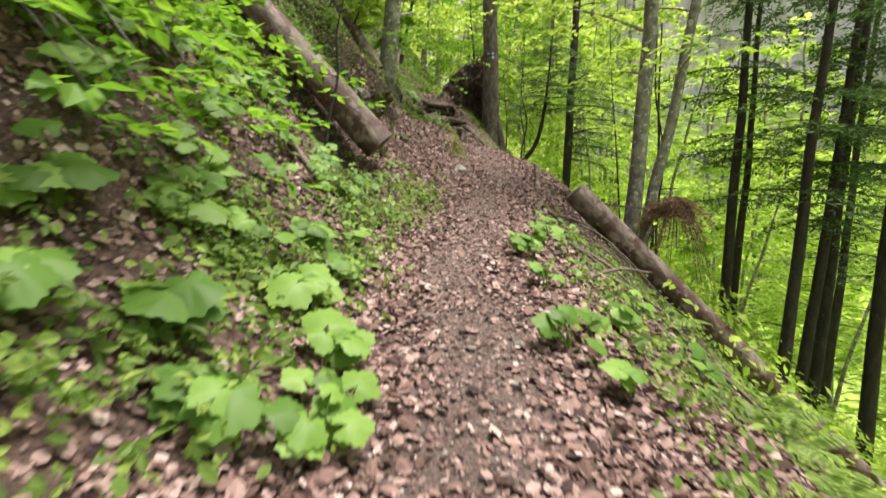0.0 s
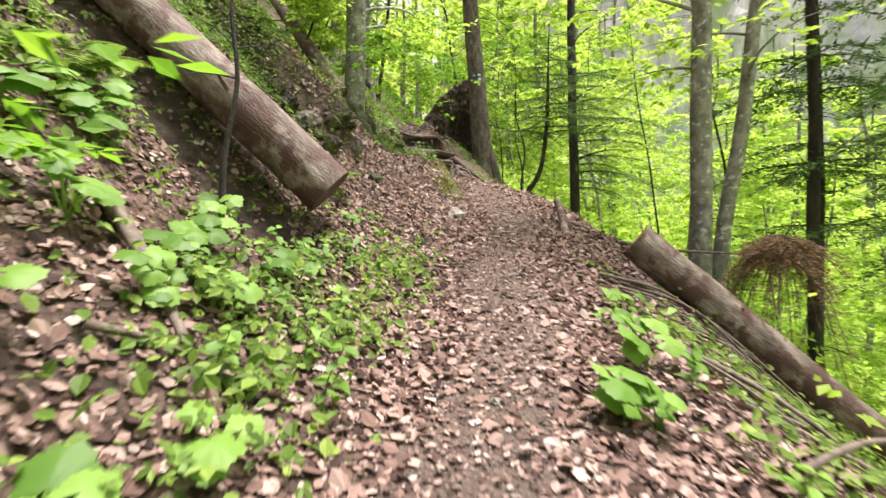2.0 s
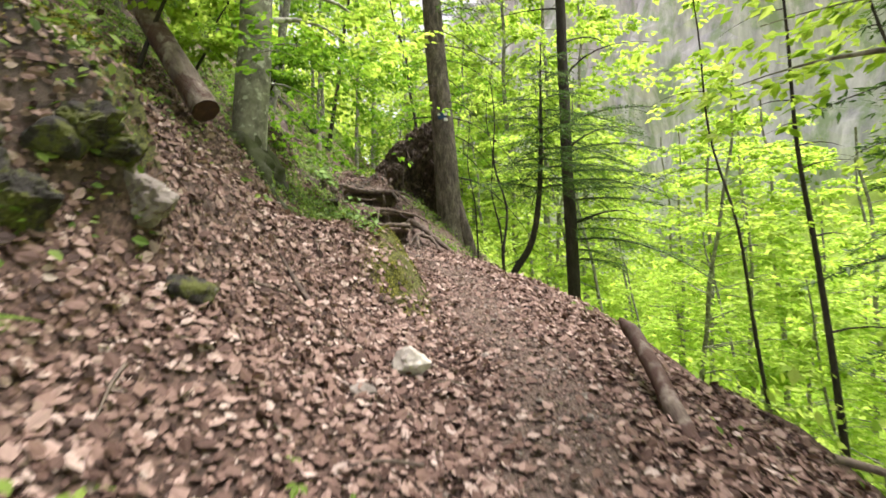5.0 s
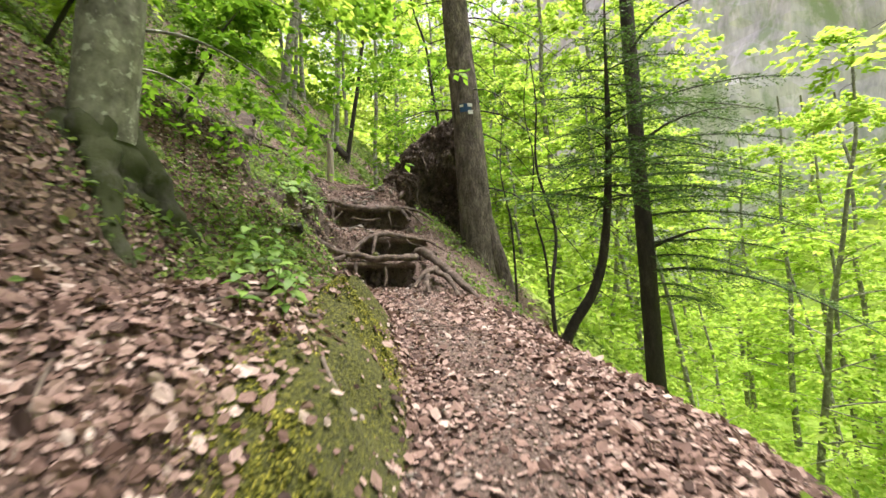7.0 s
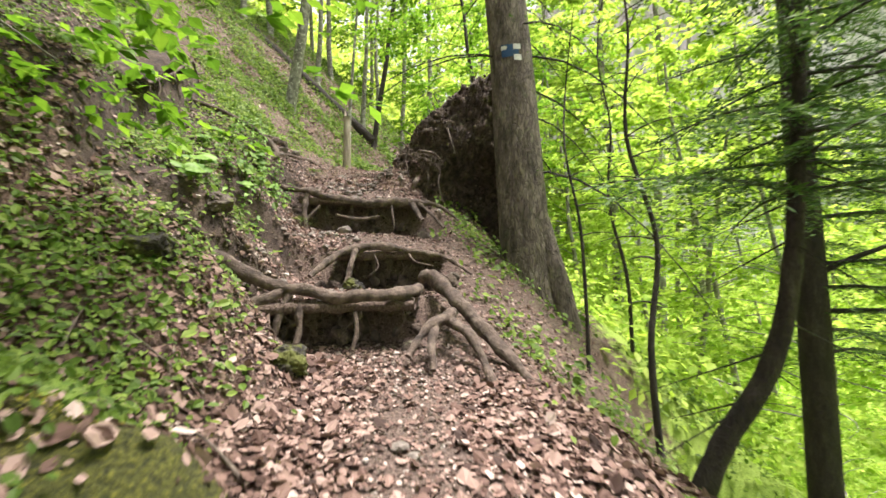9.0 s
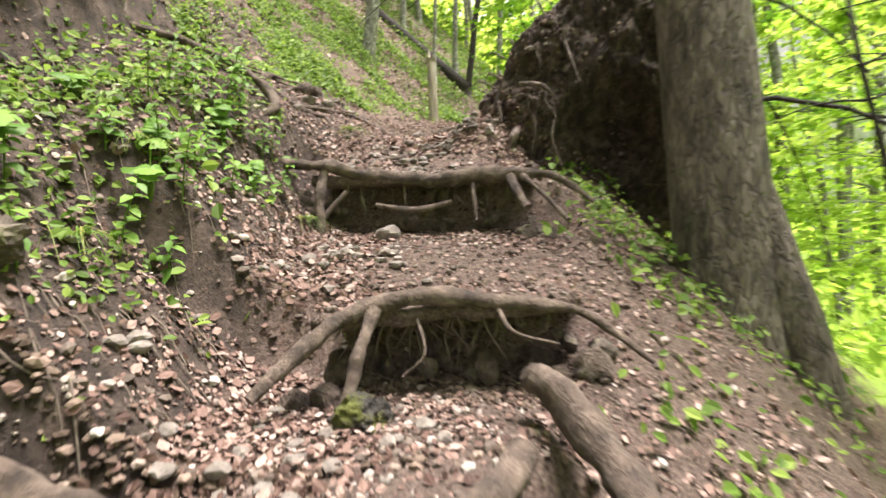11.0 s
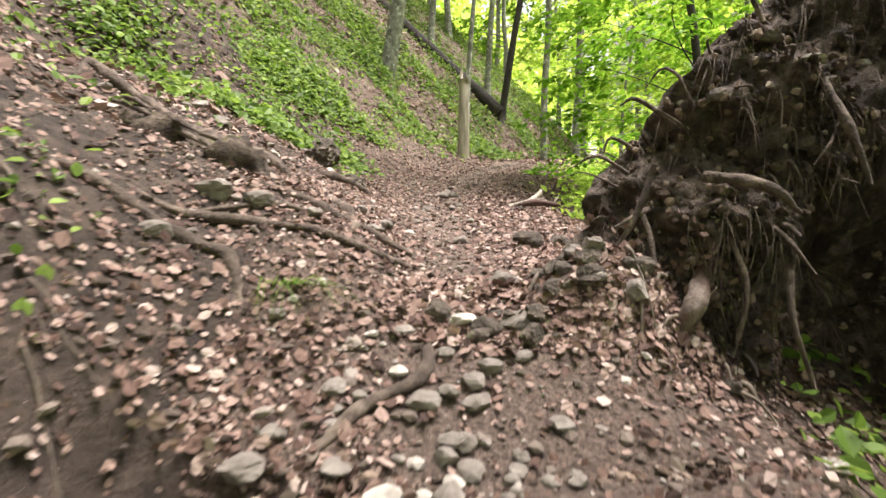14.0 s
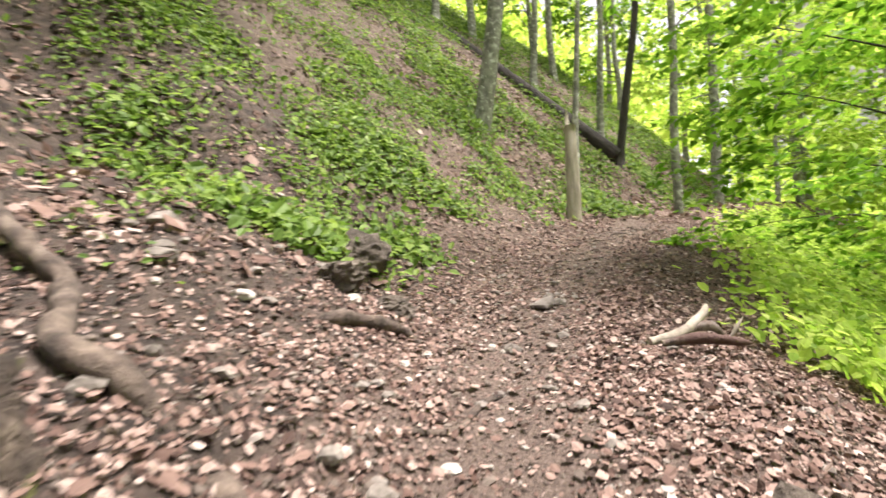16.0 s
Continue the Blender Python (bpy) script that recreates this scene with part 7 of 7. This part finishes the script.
def litter_keep(x, y):
    side = np.abs(x - path_x(y) + 0.1 * np.sin(y * 1.7))
    left = path_x(y) - x
    patch = smooth(-0.5, 0.4, lumps2(x, y, 2.6, 31))
    base = (0.12 + 0.88 * smooth(0.14, 0.5, side)) * (0.5 + 0.5 * patch)
    under_log = np.exp(-((y - 7.2) / 0.4) ** 2) * smooth(1.15, 1.6, left)
    bare = smooth(16.2, 17.2, y) * (1 - smooth(28, 30, y))
    bare = bare * (1 + 0.3 * smooth(19.8, 20.6, y) * smooth(-0.3, 0.3, lumps2(x, y, 1.9, 33)))
    step = smooth(16.5, 17.5, y) * (1 - smooth(20, 20.6, y)) * smooth(0.2, 0.45, left) * (1 - smooth(0.75, 0.95, left))
    heap = smooth(21.0, 21.6, y) * (1 - smooth(24.5, 25.5, y)) * smooth(0.0, 0.5, -left)
    return np.clip(base * (1 - (0.5 - 0.3 * smooth(20.4, 21.2, y)) * bare) * (1 - 0.85 * under_log) * (1 - 0.6 * smooth(16.9, 17.4, y) * (1 - smooth(20.2, 20.7, y)) * smooth(-0.25, 0.1, -left)) + 0.9 * step + 0.9 * heap, 0, 1) * (1 - 0.9 * hump_zone(x, y)) * (1 - 0.7 * rib_zone(left, y)) * (1 - 0.6 * smooth(8.0, 8.6, y) * (1 - smooth(9.7, 10.0, y)) * smooth(2.4, 2.9, left)) * (1 - 0.55 * smooth(0.8, 1.4, left) * (1 - smooth(6, 8.5, y))) * (1 - 0.55 * smooth(0.9, 1.5, left) * smooth(12, 14, y))


litter("leaf_litter", 235000, (-3.0, 2.8), (0.3, 17.0), litter_keep, 0.05, 201)
litter("leaf_litter", 260000, (-4.8, 2.6), (16.0, 30.0), litter_keep, 0.031, 202)
litter("leaf_litter", 60000, (-11, -2.9), (2, 38.0), lambda x, y: 0.6 - 0.4 * smooth(22.5, 25, y), 0.085, 203)

litter("leaf_litter", 30000, (-8, 1.5), (30, 46), lambda x, y: 0.6 + 0 * x, 0.1, 204)
litter("leaf_litter", 52000, (-1.0, 2.2), (0.5, 17.2), lambda x, y: 1 - smooth(0.3, 0.8, np.abs(x - path_x(y))), 0.022, 205)
litter("leaf_litter", 36000, (-4.0, 1.6), (16.8, 28), lambda x, y: 1 - 0.8 * smooth(0.8, 2.2, np.abs(x - path_x(y))), 0.024, 206)
litter("leaf_litter", 5000, (-2.2, -0.5), (16.9, 20.2), lambda x, y: smooth(0.7, 0.9, path_x(y) - x) * (1 - smooth(1.7, 2.1, path_x(y) - x)) * (0.25 + 0.75 * smooth(-0.3, 0.3, lumps2(x, y, 4.0, 41))), 0.026, 207)
litter("leaf_litter", 16000, (-1.0, 0.2), (20.5, 21.5), lambda x, y: 1 - smooth(0.1, 0.3, np.abs(y - 20.92 - 0.26 * (x + 0.5))), 0.036, 208)


def under_steps(x, y):
    """The crumbled earth in front of each washed-out lip."""
    v = y - 0.45 * np.clip(x, -1.4, 0.8)
    near = 0 * x
    for x0, x1, front, back, top in LEDGES:
        near = np.maximum(near, smooth(front - 0.6, front - 0.45, v) * (1 - smooth(front + 0.02, front + 0.04, v)) * (x > x0 - 0.1) * (x < x1 + 0.1))
    return near * (0.2 + 0.8 * smooth(-0.2, 0.3, lumps2(x, y, 5.0, 43)))


litter("leaf_litter", 16000, (-1.2, 0.7), (16.4, 20.7), under_steps, 0.026, 209)


def bank_fringe():
    """Fine roots and stalks that hang down the raw bank beside the steps."""
    hair = []
    for _ in range(170):
        y = g_hair.uniform(17.2, 19.9)
        left = g_hair.uniform(0.95, 2.1)
        ln, r, side = g_hair.uniform(0.1, 0.4), g_hair.uniform(0.0015, 0.006), g_hair.normal(0, 0.06)
        run = []
        for k in range(5):
            yk, lk = y + side * k / 4, left - ln * 0.7 * k / 4
            xk = path_x(yk) - lk
            run.append((float(xk), yk, h1(xk, yk) + 0.012 + 0.02 * math.sin(k * 2.1 + y * 7), r * (1 - 0.15 * k)))
        hair.append(tube(run, 4, caps=False))
    tagged(new("root_fringe", mesh_from("root_fringe", *join(hair), TWIG, True)), "thin roots hanging down the raw earth bank", "roots", "", "stuff")


bank_fringe()


def pebbles(n, xr, yr, keep, lo, hi, seed, base=surface, mat=PEBBLE, label="small pale pebbles and crumbs on the trodden path"):
    g = np.random.default_rng(seed)
    x, y = slope_points(n, xr, yr, keep, g)
    m = len(x)
    t = (1 + 5 ** 0.5) / 2
    v = np.array([(-1, t, 0), (1, t, 0), (-1, -t, 0), (1, -t, 0), (0, -1, t), (0, 1, t), (0, -1, -t), (0, 1, -t), (t, 0, -1), (t, 0, 1), (-t, 0, -1), (-t, 0, 1)]) / 1.9
    v = v * np.array([1.15, 0.9, 0.6])
    f = [(0, 11, 5), (0, 5, 1), (0, 1, 7), (0, 7, 10), (0, 10, 11), (1, 5, 9), (5, 11, 4), (11, 10, 2), (10, 7, 6), (7, 1, 8), (3, 9, 4), (3, 4, 2), (3, 2, 6), (3, 6, 8), (3, 8, 9), (4, 9, 5), (2, 4, 11), (6, 2, 10), (8, 6, 7), (9, 8, 1)]
    rot = turns(g.uniform(0, 6.28, m), g.normal(0, 0.3, m), g.normal(0, 0.3, m))
    vv, ff = scatter(v, f, np.stack([x, y, base(x, y) + 0.003], -1), rot, lo + (hi - lo) * g.uniform(0, 1, m) ** 3)
    vv = vv + g.normal(0, 0.0015, vv.shape)
    ob = new("gravel", mesh_from("gravel", vv, ff, mat))
    tagged(ob, label, "gravel", "", "stuff")


pebbles(12000, (-1.2, 2.2), (0.5, 17.2), lambda x, y: 1 - smooth(0.25, 0.8, np.abs(x - path_x(y))), 0.006, 0.022, 301)
pebbles(16000, (-4.5, 1.4), (16.8, 29), lambda x, y: 0.15 + 0.85 * (1 - smooth(0.5, 1.8, np.abs(x - path_x(y) + 0.3))), 0.007, 0.032, 302)
pebbles(9000, (-1.2, 0.7), (16.4, 20.7), under_steps, 0.006, 0.022, 303)


def in_hollows(x, y):
    v = y - 0.45 * np.clip(x, -1.4, 0.8)
    near = 0 * x
    for x0, x1, front, back, top in LEDGES:
        near = np.maximum(near, smooth(front - 0.2, front - 0.1, v) * (1 - smooth(back - 0.1, back, v)) * (x > x0) * (x < x1))
    return near


pebbles(30000, (-1.2, 0.7), (16.4, 20.9), in_hollows, 0.006, 0.026, 304, height, CLOD, "crumbling earth and stones in the step hollows")
